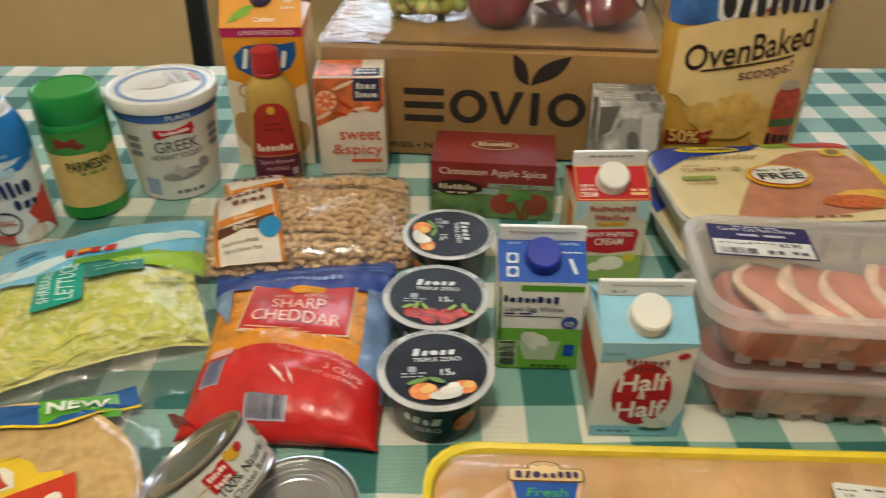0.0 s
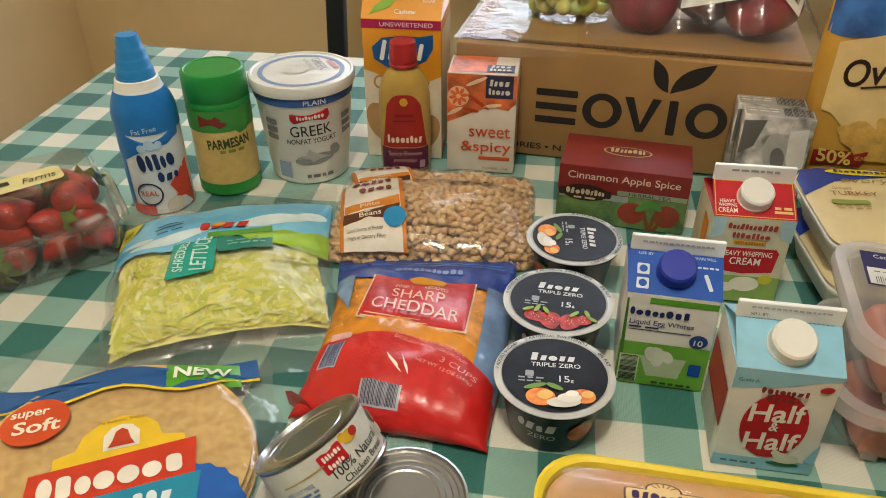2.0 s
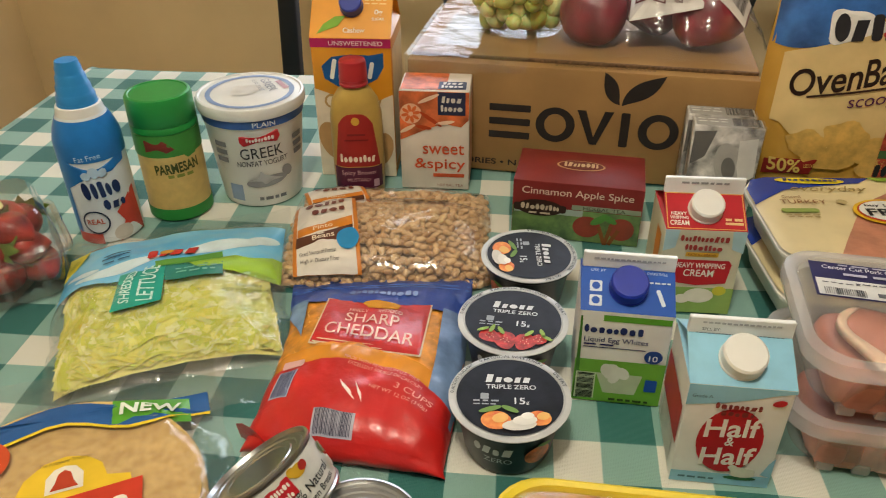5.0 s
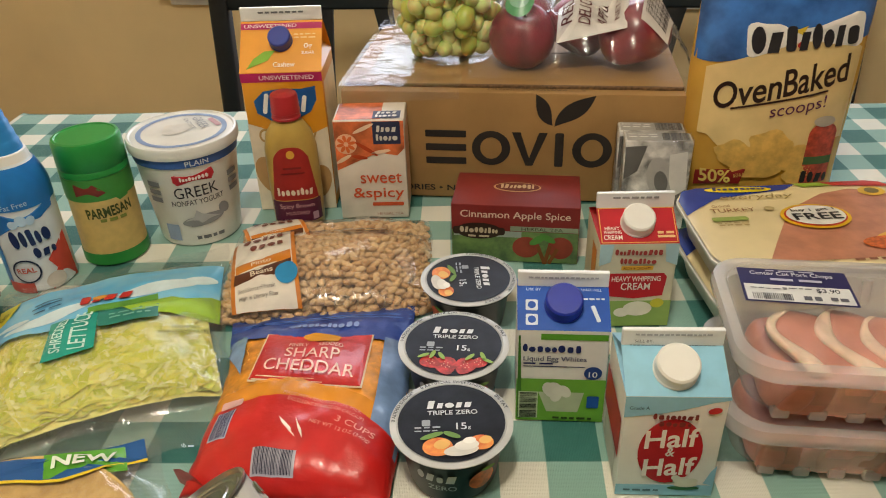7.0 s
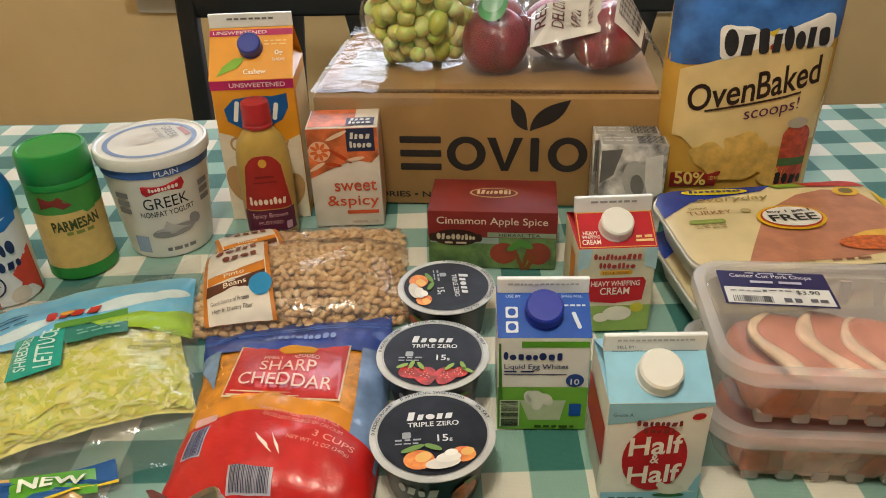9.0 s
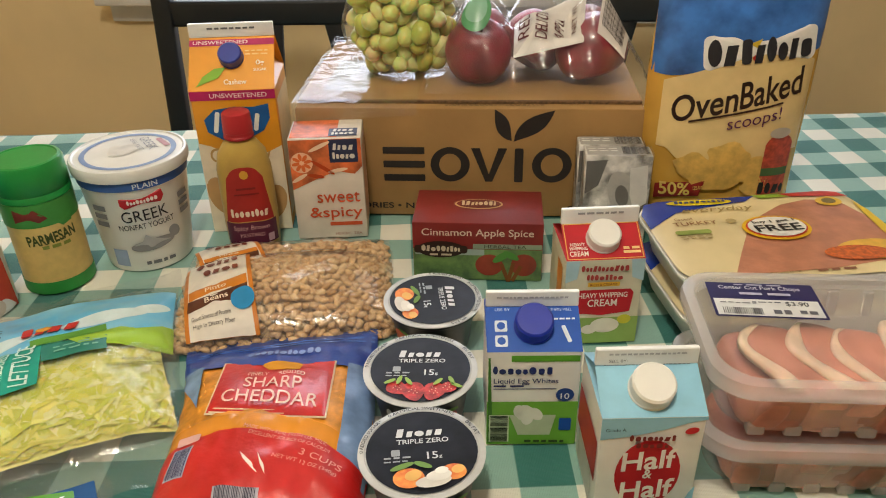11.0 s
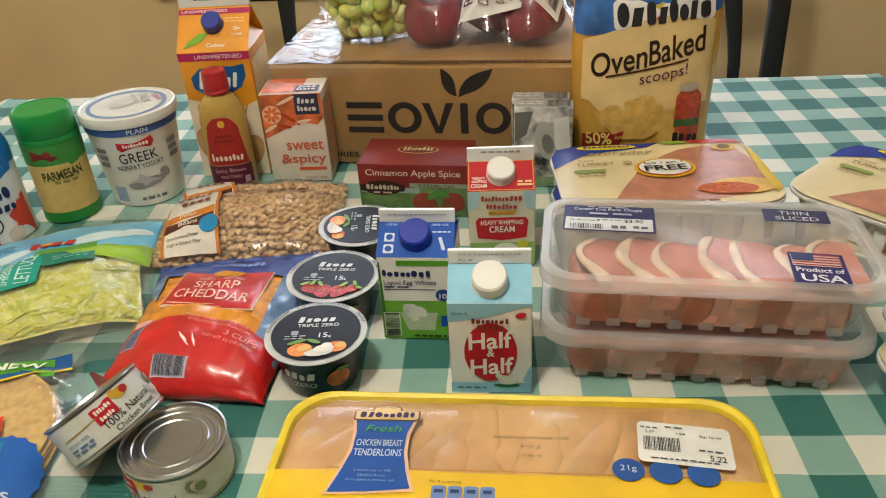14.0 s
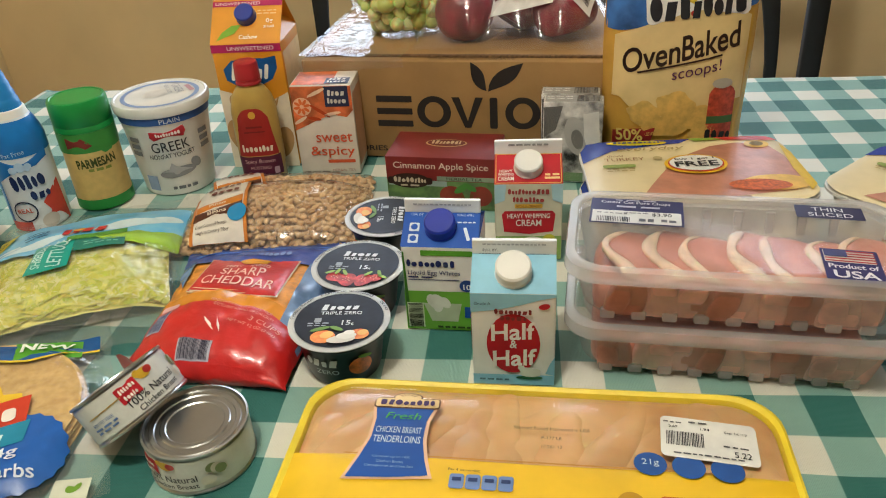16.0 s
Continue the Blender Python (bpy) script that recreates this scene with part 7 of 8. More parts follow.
    for i in range(4):
        figure("nutrition_box", [rect(0.028 + 0.0125 * i, 0.050 + 0.002 * i, 0.010, 0.013, 0.002)], fm, ink("a89a8c", 0.3), c, off=0.0006, rings=2)
    return c


bean_bag(-0.0700, 0.4020, 0.0, 12, 2.0)
bean_bag(-0.0840, 0.4730, 0.0, 12, 6.0, 0.066, 0.024)


def tortilla_bag():
    c = thing("tortilla_bag", "clear zip bag of soft flour tortillas with bright printed label", "tortilla bag", -0.190, 0.0300, 0, 33)
    TOR = mat("flour_tortilla", "d2b06a", 0.8, var=0.08, vscale=140, bump=0.6, bscale=160, dark="bf9852")
    for i in range(7):
        rr = 0.0985 - 0.001 * (i % 3)
        t = lathe("tortilla", [(rr - 0.003, 0), (rr, 0.0007), (rr, 0.0018), (rr - 0.002, 0.0024), (0.0002, 0.0025)], TOR, c, n=56)
        t.matrix_local = pose(0.002 * math.sin(i * 2), 0.002 * math.cos(i * 3), 0.001 + 0.0025 * i, 0, 0, i * 40)

    def top(u, v):
        r = math.hypot(u, v)
        e = 1 / (1 + math.exp((r - 0.103) / 0.004))
        return 0.003 + 0.0172 * e + (1 - e) * (0.003 + 0.005 * noise.noise((u * 22, v * 22, 1))) + 0.0006 * noise.noise((u * 60, v * 60, 2)) * (0.3 + (1 - e) * 2)
    sheet("bag_film", 0.236, 0.270, lambda u, v: top(u, v + 0.018), film("tortilla_wrap", haze=0.09, gloss=1.5, rough=0.07, bscale=45, bump=0.6), c, 80, 90, "crinkled clear zip bag", 0.006).matrix_local = pose(0, 0.018, 0.0006)
    fm = lambda u, v, off: Vector((u, v, top(u, v) + 0.0014 + off))
    n = 16
    band = [(-0.118 + 0.226 * i / n, 0.092 - 0.0225 * i / n + 0.007 * math.sin(i * 0.9)) for i in range(n + 1)]
    figure("blue_band", [[(a, b + 0.012) for a, b in band] + [(a, b - 0.012) for a, b in reversed(band)]], fm, ink("2a5a94", 0.25), c, "wavy blue printed band", off=0.0004, rings=3)
    for i in range(n):
        a, b = band[i], band[i + 1]
        figure("yellow_trim", [[(a[0], a[1] - 0.0115), (b[0], b[1] - 0.0115), (b[0], b[1] - 0.0145), (a[0], a[1] - 0.0145)]], fm, ink("dcc034", 0.25), c, off=0.0007, rings=1)
    figure("new_tag", [[(0.040, 0.089), (0.094, 0.083), (0.094, 0.055), (0.040, 0.061)]], fm, ink("5aa033", 0.25), c, "green tag", off=0.0012, rings=4)
    words("new_lettering", [("NEW", 0.067, 0.072, 0.042, 0.014, -5)], fm, ink("e6ecd6"), c, off=0.0034, bold=0.03)
    figure("soft_seal", [oval(-0.050, 0.051, 0.047, 0.045)], fm, ink("d0522c", 0.25), c, "orange-red round seal", off=0.0016, rings=4)
    words("soft_lettering", [("super", -0.054, 0.0585, 0.026, 0.0085, -3), ("Soft", -0.048, 0.046, 0.032, 0.0125, -3)], fm, ink("f2e2c8"), c, off=0.0021, bold=0.02)
    arch = [(-0.034, -0.002), (-0.034, 0.010), (-0.020, 0.014), (-0.016, 0.026), (-0.004, 0.037), (0.010, 0.040), (0.024, 0.036), (0.034, 0.026), (0.037, 0.014), (0.052, 0.010), (0.053, -0.002)]
    figure("yellow_arch", [arch], fm, ink("e6c034", 0.25), c, "yellow printed arch", off=0.0008, rings=4)
    figure("bell_niche", [[(-0.002, 0.008), (-0.002, 0.022), (0.003, 0.029), (0.010, 0.031), (0.017, 0.029), (0.022, 0.022), (0.022, 0.008)]], fm, ink("e8e0cc", 0.25), c, off=0.0012, rings=2)
    figure("bell_picture", [[(0.001, 0.010), (0.004, 0.016), (0.006, 0.024), (0.010, 0.027), (0.014, 0.024), (0.016, 0.016), (0.019, 0.010)]], fm, ink("b8442a", 0.25), c, "printed red bell", off=0.0016, rings=2)
    figure("red_panel", [[(-0.048, -0.001), (0.060, 0.004), (0.058, -0.030), (-0.050, -0.034)]], fm, ink("c8402a", 0.25), c, "red brand panel", off=0.0014, rings=4)
    figure("brand_mark", blocks(0.005, -0.0155, 0.094, 0.021, 7, 2, gap=0.14, seed=160), fm, ink("ece4d4", 0.25), c, off=0.0019, rings=3)
    words("arch_lettering", [("The Authentic Tradition", 0.010, 0.0355, 0.034, 0.0030)], fm, ink("6a5a1c"), c, off=0.0013)
    figure("teal_ribbon", [[(-0.030, -0.032), (0.062, -0.028), (0.058, -0.052), (-0.034, -0.056)]], fm, ink("2a86a4", 0.25), c, "teal ribbon", off=0.0017, rings=3)
    figure("ribbon_mark", blocks(0.014, -0.042, 0.06, 0.012, 7, 2, seed=161), fm, ink("d6e4e4"), c, off=0.0021, rings=1)
    figure("blue_badge", [[(0.050 + (0.037 + 0.0022 * (i % 2)) * math.cos(2 * math.pi * i / 40), -0.058 + (0.037 + 0.0022 * (i % 2)) * math.sin(2 * math.pi * i / 40)) for i in range(40)]], fm, ink("2a5fae", 0.25), c, "scalloped blue badge", off=0.0011, rings=4)
    words("badge_lettering", [("4g", 0.046, -0.062, 0.018, 0.013, -4), ("carbs", 0.050, -0.080, 0.032, 0.010, -4)], fm, ink("d9e2ee"), c, off=0.0022, bold=0.01)
    figure("leaf_tag", [rect(0.090, -0.104, 0.026, 0.020, 0.001, -12)], fm, ink("d8dcc8", 0.25), c, "white tag with a green leaf", off=0.0014, rings=2)
    figure("leaf_mark", [oval(0.092, -0.102, 0.012, 0.009, 30)], fm, ink("7aa83a"), c, off=0.0018, rings=1)


tortilla_bag()


def chip_bag():
    c = thing("chip_bag", "standing blue and gold bag of baked tortilla chips", "chip bag", 0.3720, 0.6050, 0, -2)
    W, H = 0.166, 0.300

    def prof(u, v):
        a, b = min(1.0, abs(2 * u / W)), v / H
        e = max(0.0, 1 - a ** 2.4) ** 0.55 * max(0.0, 1 - abs(2 * b - 0.86) ** 3.4 * (1.0 if b > 0.43 else 0.55)) ** 0.6
        return 0.034 * e + 0.0030 * noise.noise((u * 22, v * 17, 2)) * e + 0.0022 * noise.noise((u * 50, v * 28, 7)) * (1.2 - e) * (0.3 + b)
    nx, ny = 44, 64
    GOLD = mat("bag_gold_print", "d8a848", 0.26, metal=0.05, var=0.09, vscale=18, bump=0.40, bscale=24, coat=0.5)
    for nm, s in (("front_panel", -1), ("back_panel", 1)):
        vs = [((i / nx - 0.5) * W * (1 - 0.03 * math.sin(j / ny * 9) * (j / ny)), s * (prof((i / nx - 0.5) * W, j / ny * H) + 0.0004), 0.001 + j / ny * H) for j in range(ny + 1) for i in range(nx + 1)]
        link(nm, vs, grid_faces(nx, ny), GOLD, c, sharp=0)
    # offset keeps print proud of the panel
    fm = lambda u, v, off: Vector((u, -(prof(u, v) + 0.0016 + off), v + 0.001))
    BL = mat("bag_blue_foil", "3a6fba", 0.24, metal=0.1, var=0.35, vscale=26, bump=0.45, bscale=24, coat=0.5)
    edge = lambda u: 0.196 + 0.19 * u + 0.006 * math.sin(u * 45 + 1)
    patch("blue_top", -0.0822, 0.0822, edge, 0.2985, fm, BL, c, "blue foil top", off=0.0004, nu=60, nv=44)
    patch("cream_glow", -0.070, 0.076, lambda u: 0.100 - 0.030 * max(0.0, 1 - (u / 0.06) ** 2), lambda u: edge(u) + 0.0006 - 0.010 * abs(u / 0.076) ** 6, fm, mat("bag_cream_print", "e2c88c", 0.26, var=0.08, vscale=22, bump=0.40, bscale=24, coat=0.5), c, "cream printed field", off=0.0008, nu=50, nv=44)
    figure("brand_shadow", [rect(0.018, 0.2090, 0.110, 0.034, 0.006, 6)], fm, ink("e8e6e0", 0.3), c, "white edge of the brand mark", off=0.0014, rings=6)
    figure("brand_mark", blocks(0.018, 0.2090, 0.104, 0.027, 8, 6, gap=0.16, seed=170), fm, ink("2c2c30", 0.3), c, "dark brand mark", off=0.0019, rings=3)
    figure("brand_dot", [oval(0.014, 0.2005, 0.006, 0.006)], fm, ink("b8322c"), c, off=0.0016, rings=1)
    figure("brand_chip", [[(0.006, 0.214), (0.018, 0.219), (0.014, 0.210)]], fm, ink("d6b83a"), c, off=0.0016, rings=1)
    words("lettering", [("Oven", -0.028, 0.151, 0.066, 0.028, 15), ("Baked", 0.036, 0.169, 0.068, 0.028, 15)], fm, ink("2c1c14", 0.3), c, off=0.0016, slant=0.3, bold=0.014)
    words("lettering", [("scoops!", 0.024, 0.1355, 0.056, 0.017, 13)], fm, ink("5a2a4c", 0.3), c, off=0.0024, slant=0.2)
    figure("underline", [rect(0.004, 0.143, 0.094, 0.0022, 0, 14)], fm, ink("3a261c", 0.3), c, off=0.0024, rings=4)
    CHIP = mat("print_chips", "d8b05c", 0.3, var=0.14, vscale=90)
    for i, (u, v, w, h) in enumerate(((-0.030, 0.082, 0.040, 0.030), (0.004, 0.094, 0.044, 0.034), (0.030, 0.080, 0.038, 0.030), (-0.006, 0.068, 0.050, 0.028), (0.038, 0.060, 0.030, 0.024))):
        figure("chip_picture", [[(u + w / 2 * (1 + 0.12 * math.sin(5 * a + i)) * math.cos(a), v + h / 2 * (1 + 0.12 * math.cos(4 * a + i)) * math.sin(a)) for a in [2 * math.pi * k / 22 for k in range(22)]]], fm, CHIP, c, off=0.0010 + 0.0003 * i, rings=4)
    figure("red_flag", [[(-0.066, 0.056), (-0.016, 0.066), (-0.020, 0.047), (-0.066, 0.038)]], fm, ink("8a2420", 0.3), c, "red offer flag", off=0.0026, rings=4)
    words("offer", [("50%", -0.046, 0.0535, 0.032, 0.016, 6)], fm, ink("e0c86a", 0.3), c, off=0.0031, bold=0.02)
    words("offer_small", [("LESS FAT", -0.022, 0.0575, 0.010, 0.0045, 8)], fm, ink("e0c86a", 0.3), c, off=0.0031)
    patch("jar_picture", 0.041, 0.070, 0.050, lambda u: 0.118 - 0.010 * abs((u - 0.0555) / 0.0145) ** 4, fm, mat("print_salsa", "b8482e", 0.3, var=0.25, vscale=160), c, "printed salsa jar", off=0.0022, nu=16, nv=24)
    figure("jar_lid", [oval(0.054, 0.121, 0.022, 0.012)], fm, ink("b4aa9a", 0.3), c, off=0.0027, rings=3)
    patch("jar_band", 0.041, 0.070, 0.072, 0.081, fm, ink("4a6a3c", 0.3), c, off=0.0027, nu=16, nv=5)
    figure("jar_mark", blocks(0.055, 0.058, 0.030, 0.014, 4, seed=171), fm, ink("22221f", 0.3), c, off=0.0030, rings=3)


chip_bag()


# ---- fruit on the case ----
def grape_bag():
    c = thing("grape_bag", "clear bag of green grapes standing on the cardboard case", "grape bag", 0.0030, 0.7150, 0.1385, 0)
    G = bpy.data.materials.new("green_grape")
    G.use_nodes = True
    b = G.node_tree.nodes["Principled BSDF"]
    oi, rp = G.node_tree.nodes.new("ShaderNodeObjectInfo"), G.node_tree.nodes.new("ShaderNodeValToRGB")
    rp.color_ramp.elements[0].color, rp.color_ramp.elements[1].color = (*hexc("bcc45a"), 1), (*hexc("e2e6a6"), 1)
    G.node_tree.links.new(oi.outputs["Random"], rp.inputs["Fac"])
    G.node_tree.links.new(rp.outputs["Color"], b.inputs["Base Color"])
    b.inputs["Roughness"].default_value, b.inputs["Subsurface Weight"].default_value, b.inputs["Subsurface Scale"].default_value = 0.28, 0.5, 0.006
    n = 14
    v, f = loft([[(0.0110 * math.sin(math.pi * k / 8) * math.cos(2 * math.pi * i / n), 0.0110 * math.sin(math.pi * k / 8) * math.sin(2 * math.pi * i / n), -0.0148 * math.cos(math.pi * k / 8)) for i in range(n)] for k in [0.15, 1, 2, 3, 4, 5, 6, 7, 7.85]])
    first = link("grape", v, f, G, c, sharp=0)
    rnd = random.Random(4)
    spots = []
    tries = 0
    while len(spots) < 140 and tries < 12000:
        tries += 1
        a, zz = rnd.uniform(0, 2 * math.pi), rnd.uniform(0.012, 0.112)
        w = 1.0 - 0.30 * max(0, (0.04 - zz) / 0.03) ** 1.0
        p = Vector((0.056 * w * math.cos(a) * rnd.uniform(0.55, 1) + 0.008, 0.042 * w * math.sin(a) * rnd.uniform(0.55, 1), zz))
        if all((p - q).length > 0.0160 for q in spots):
            spots.append(p)
    for i, p in enumerate(spots):
        g = first if i == 0 else new("grape", first.data)
        g.parent = c
        g.matrix_local = Matrix.LocRotScale(p, Euler((rnd.uniform(0, 3), rnd.uniform(0, 3), 0)), Vector((1, 1, 1)) * rnd.uniform(0.85, 1.1))
    for i in range(6):
        v, f = loft([[(0.0012 * math.cos(a) + 0.01 * math.sin(i * 2 + q), 0.0012 * math.sin(a) + 0.008 * math.cos(i * 3 + q * 2), 0.02 + 0.016 * i + 0.004 * q) for a in (0, 2.1, 4.2)] for q in (0, 1, 2, 3, 4)])
        link("stem", v, f, mat("grape_stem", "6f7a3a", 0.7), c)
    rr = []
    for k in range(14):
        q = k / 13
        w = 0.066 * (0.80 + 0.30 * math.sin(math.pi * min(1, q * 1.2)))
        rr.append([(w * math.cos(a) * (1 + 0.05 * noise.noise((a * 3, q * 6, 1))) + 0.008, w * 0.76 * math.sin(a) * (1 + 0.08 * noise.noise((a * 4, q * 7, 3))), 0.001 + 0.135 * q) for a in [2 * math.pi * i / 44 for i in range(44)]])
    v, f = loft(rr, True, False)
    link("bag_film", v, f, WRAPFINE, c, "loose clear bag film", sharp=0)


grape_bag()


def apple(x, y, z, s, rx, rz, m):
    c = thing("red_apple", "dark red delicious apple inside a clear bag", "apple", x, y, z, rz, "bagged red apples")
    prof = []
    for k in range(17):
        a = math.pi * k / 16
        r = math.sin(a) ** 0.85 * (1 + 0.10 * math.cos(a)) * 0.036 * s
        zz = -math.cos(a) * 0.034 * s * (1 - 0.22 * max(0, math.cos(a * 1.0)) ** 8) - (0.010 * s * max(0, 1 - math.sin(a) * 2.2) if a > 1.6 else -0.006 * s * max(0, 1 - math.sin(a) * 2.5))
        prof.append((max(r, 0.0004), zz))
    rr = [[(r * math.cos(t) * (1 + 0.025 * math.cos(5 * t) * (1 - k / 16)), r * math.sin(t) * (1 + 0.025 * math.cos(5 * t) * (1 - k / 16)), zz) for t in [2 * math.pi * i / 36 for i in range(36)]] for k, (r, zz) in enumerate(prof)]
    v, f = loft(rr)
    b = link("fruit", v, f, m, c, sharp=0)
    b.matrix_local = pose(0, 0, 0.034 * s, rx, 0, 0)
    v, f = loft([circ(0.0014, 0.024 * s, 8), circ(0.0012, 0.034 * s, 8), circ(0.0016, 0.038 * s, 8)])
    st = link("stem", v, f, mat("apple_stem", "4a3420", 0.8), c)
    st.matrix_local = pose(0, 0, 0.034 * s, rx, 0, 0)
    return c


APPLE = mat("apple_skin", "8a2034", 0.42, var=0.30, vscale=28, bump=0.05, coat=0.1, dark="681624")
apple(0.1040, 0.6850, 0.1385, 1.08, 25, 20, APPLE)
apple(0.2330, 0.6950, 0.1385, 1.16, -18, 70, APPLE)
apple(0.1700, 0.7330, 0.1385, 1.05, 40, 130, APPLE)
apple(0.1050, 0.7640, 0.1385, 1.0, 10, 200, APPLE)
apple(0.2380, 0.7730, 0.1385, 1.0, -30, 260, APPLE)


def apple_bag():
    c = thing("apple_bag", "clear printed bag holding red apples on the cardboard case", "fruit bag", 0.1700, 0.7250, 0.1385, 2)

    def top(u, v):
        h = 0.004
        for ax, ay, hh in ((-0.066, -0.038, 0.078), (0.064, -0.030, 0.084), (0.0, 0.006, 0.078), (0.0, -0.040, 0.062), (-0.066, 0.04, 0.074), (0.068, 0.05, 0.074)):
            h = max(h, hh * math.exp(-((u - ax) ** 2 + (v - ay) ** 2) / (2 * 0.036 ** 2)) * 1.06)
        e = max(0.0, 1 - abs(2 * u / 0.262) ** 6) * max(0.0, 1 - abs(2 * v / 0.19) ** 6)
        return 0.002 + (h + 0.010 * e) * e ** 0.3 + 0.0035 * noise.noise((u * 35, v * 35, 5)) * e
    sheet("bag_film", 0.262, 0.19, top, film("apple_wrap", haze=0.06, gloss=0.9, rough=0.10, bscale=40, bump=0.45), c, 70, 56, "crinkled clear film", 0.008)
    fm = lambda u, v, off: Vector((u, v, top(u, v) + 0.001 + off))
    figure("green_sticker", [oval(-0.070, -0.052, 0.034, 0.034)], fm, ink("5a9a6a", 0.3), c, "round green printed mark", off=0.0012, rings=8)
    figure("green_sticker_core", [oval(-0.070, -0.052, 0.025, 0.024)], fm, ink("86b49a", 0.3), c, off=0.0020, rings=6)
    figure("paper_label", [[(-0.028, -0.076), (0.050, -0.070), (0.054, -0.026), (-0.026, -0.030)]], fm, ink("cfcac4", 0.4), c, "white printed label", off=0.0016, rings=14)
    words("label_lettering", [("RED", -0.016, -0.053, 0.026, 0.012, 85), ("DELICIOUS", 0.004, -0.050, 0.038, 0.014, 85), ("APPLES", 0.024, -0.049, 0.034, 0.011, 85), ("NET WT", 0.040, -0.050, 0.024, 0.005, 85)], fm, ink("5a2a2c", 0.4), c, off=0.0030)
    figure("barcode_field", [rect(0.084, -0.056, 0.032, 0.030, 0, -15)], fm, ink("c9c4c2", 0.4), c, "white barcode patch", off=0.0018, rings=8)
    figure("barcode", barcode(0.084, -0.055, 0.025, 0.022, 20, 7, -15), fm, ink("33282a", 0.4), c, off=0.0032, rings=2)


apple_bag()


# ---- strawberries ----
def strawberry(x, y, z, rx, ry, rz, s, m, leaf_m):
    c = thing("strawberry", "ripe red strawberry with a green leafy cap in a clamshell", "strawberry", x, y, z, 0, "strawberries in the clamshell")
    c.matrix_world = pose(x, y, z, rx, ry, rz)
    rr = []
    for k in range(13):
        q = k / 12
        r = 0.0175 * s * (math.sin(math.pi * (0.04 + 0.96 * q) ** 0.75) ** 0.8 if q < 1 else 0.02)
        rr.append([(max(r, 0.0004) * math.cos(t), max(r, 0.0004) * math.sin(t) * 0.9, 0.040 * s * (1 - q) - 0.020 * s) for t in [2 * math.pi * i / 22 for i in range(22)]][::-1])
    v, f = loft(rr)
    link("berry", v, f, m, c, sharp=0)
    vs, fs = [], []
    for i in range(9):
        a, b = 2 * math.pi * i / 9, len(vs)
        for q, w in ((0.1, 0.003), (0.55, 0.0055), (1.0, 0.0006)):
            for sd in (-1, 1):
                vs.append(((0.019 * q * math.cos(a) - sd * w * math.sin(a)) * s, (0.019 * q * math.sin(a) + sd * w * math.cos(a)) * s, (0.0215 + 0.004 * math.sin(q * 3 + i) - 0.003 * q) * s))
        fs += [(b, b + 1, b + 3, b + 2), (b + 2, b + 3, b + 5, b + 4)]
    link("leaf_cap", vs, fs, leaf_m, c, "green leafy cap", sharp=0)


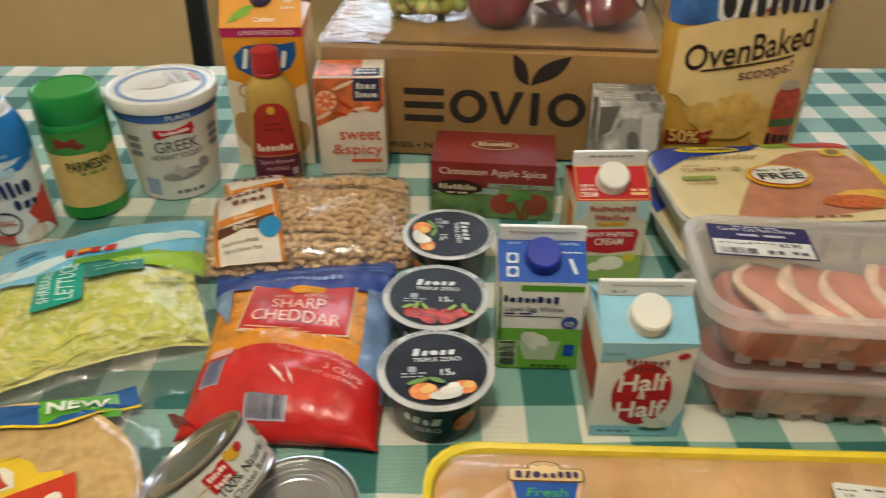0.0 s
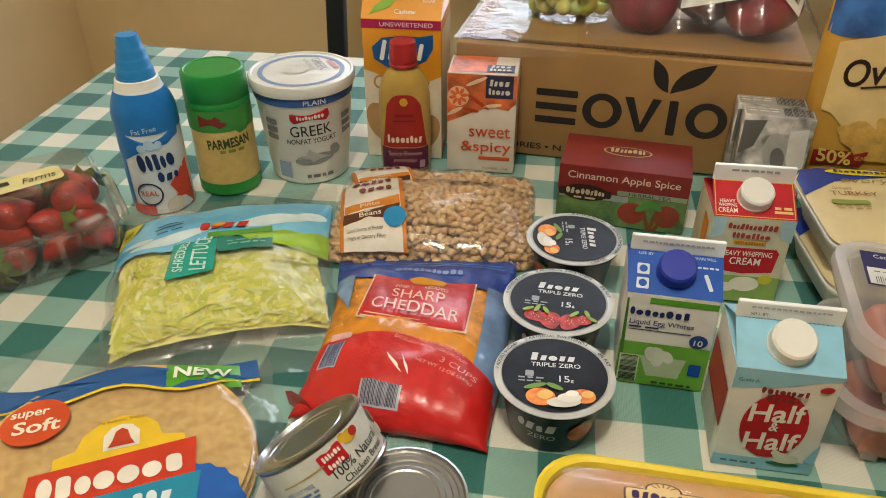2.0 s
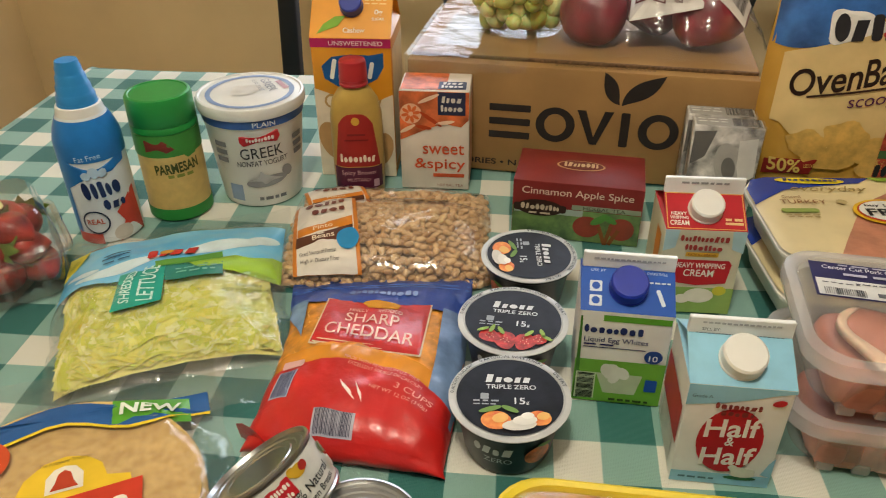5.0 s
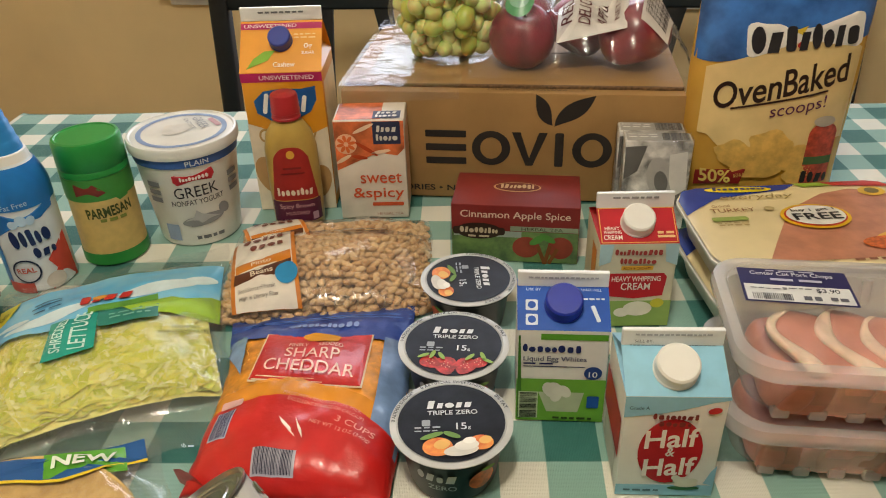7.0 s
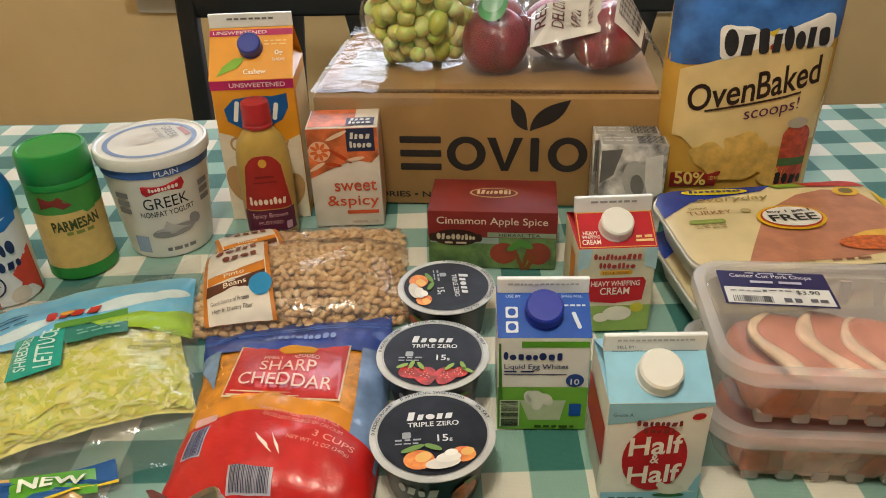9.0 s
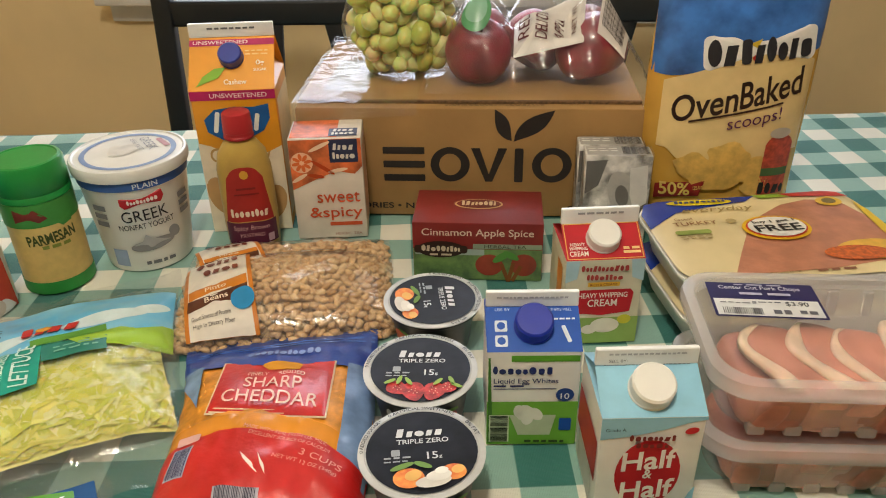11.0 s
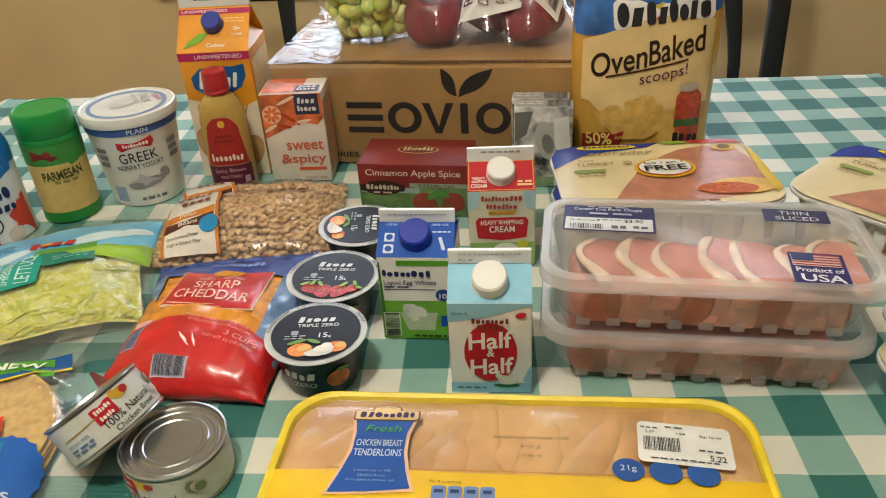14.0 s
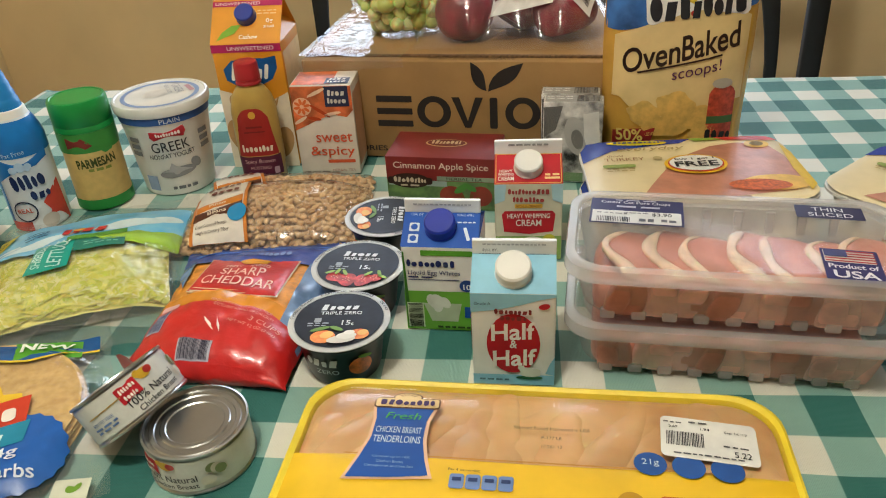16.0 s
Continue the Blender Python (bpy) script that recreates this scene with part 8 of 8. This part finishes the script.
def clamshell():
    cx, cy, yaw = -0.4370, 0.2370, 47
    W, D, H = 0.190, 0.112, 0.088
    c = thing("strawberry_clamshell", "clear plastic clamshell full of strawberries", "berry box", cx, cy, 0, yaw)
    v, f = loft([ring(W * 0.84, D * 0.80, 0.012, 0.001, 5), ring(W * 0.88, D * 0.86, 0.016, 0.008, 5), ring(W * 0.95, D * 0.94, 0.016, 0.044, 5), ring(W, D, 0.018, 0.046, 5), ring(W, D, 0.018, 0.049, 5)], True, False)
    link("base_shell", v, f, CLEARBOX, c, "clear ribbed lower shell")
    v, f = loft([ring(W, D, 0.018, 0.0495, 5), ring(W, D, 0.018, 0.052, 5), ring(W * 0.95, D * 0.94, 0.016, 0.053, 5), ring(W * 0.90, D * 0.84, 0.018, 0.080, 5), ring(W * 0.84, D * 0.74, 0.016, H, 5)], False, True)
    link("lid_shell", v, f, CLEARBOX, c, "clear domed lid")
    for i in range(5):
        for s in (-1, 1):
            part("rib", box_bm(0.006, 0.003, 0.034, 0.001, 1, (-0.066 + 0.033 * i, s * D * 0.455, 0.008)), CLEARBOX, c)
    for z_, k in ((0.0455, 1.035), (0.0500, 1.035)):
        v, f = loft([ring(W * 0.985, D * 0.975, 0.017, z_, 5), ring(W * k, D * k, 0.020, z_, 5), ring(W * k + 0.002, D * k + 0.002, 0.021, z_ + 0.0015, 5), ring(W * k, D * k, 0.020, z_ + 0.003, 5), ring(W * 0.985, D * 0.975, 0.017, z_ + 0.003, 5)], False, False)
        link("closing_flange", v, f, CLEARBOX, c, "clear rolled flange")
    for sx in (-1, 1):
        part("corner_rib", box_bm(0.004, D * 0.5, 0.030, 0.0012, 1, (sx * W * 0.468, 0, 0.010)), CLEARBOX, c)
    tm = flat((0, 0, H + 0.0004), (1, 0, 0), (0, 1, 0))
    tag = figure("label", [rect(0.012, -0.010, 0.085, 0.030, 0.006, 6)], tm, ink("d9cf94", 0.35), c, "pale yellow label", off=0.0006, rings=1)
    words("label_lettering", [("Farms", 0.034, -0.010, 0.030, 0.011, 6)], tm, ink("3a3a2c"), tag, off=0.0012, slant=0.3)
    figure("label_mark", bars(-0.008, -0.010, 0.034, 0.008, 2, seed=4, turn=6), tm, ink("3a3a2c"), tag, off=0.0010, rings=1)
    B = mat("strawberry_skin", "a8281c", 0.40, var=0.35, vscale=60, bump=0.6, bscale=420, sub=0.15, coat=0.2)
    Lf = mat("strawberry_leaf", "6f8a34", 0.6, var=0.25, vscale=90)
    rnd = random.Random(12)
    m = pose(cx, cy, 0, 0, 0, yaw)
    for lay, z in ((0, 0.022), (1, 0.046), (2, 0.062)):
        for i in range(5 if lay < 2 else 3):
            for j in range(2):
                lx = (-0.064 + 0.032 * i) if lay < 2 else (-0.045 + 0.05 * i)
                p = m @ Vector((lx + rnd.uniform(-0.004, 0.004), (-0.022 + 0.044 * j) * (0.95 if lay < 2 else 0.8) + rnd.uniform(-0.003, 0.003), z))
                strawberry(p.x, p.y, p.z, rnd.uniform(50, 130), rnd.uniform(-30, 30), rnd.uniform(0, 360), rnd.uniform(1.0, 1.2) if lay < 2 else 1.05, B, Lf)


clamshell()
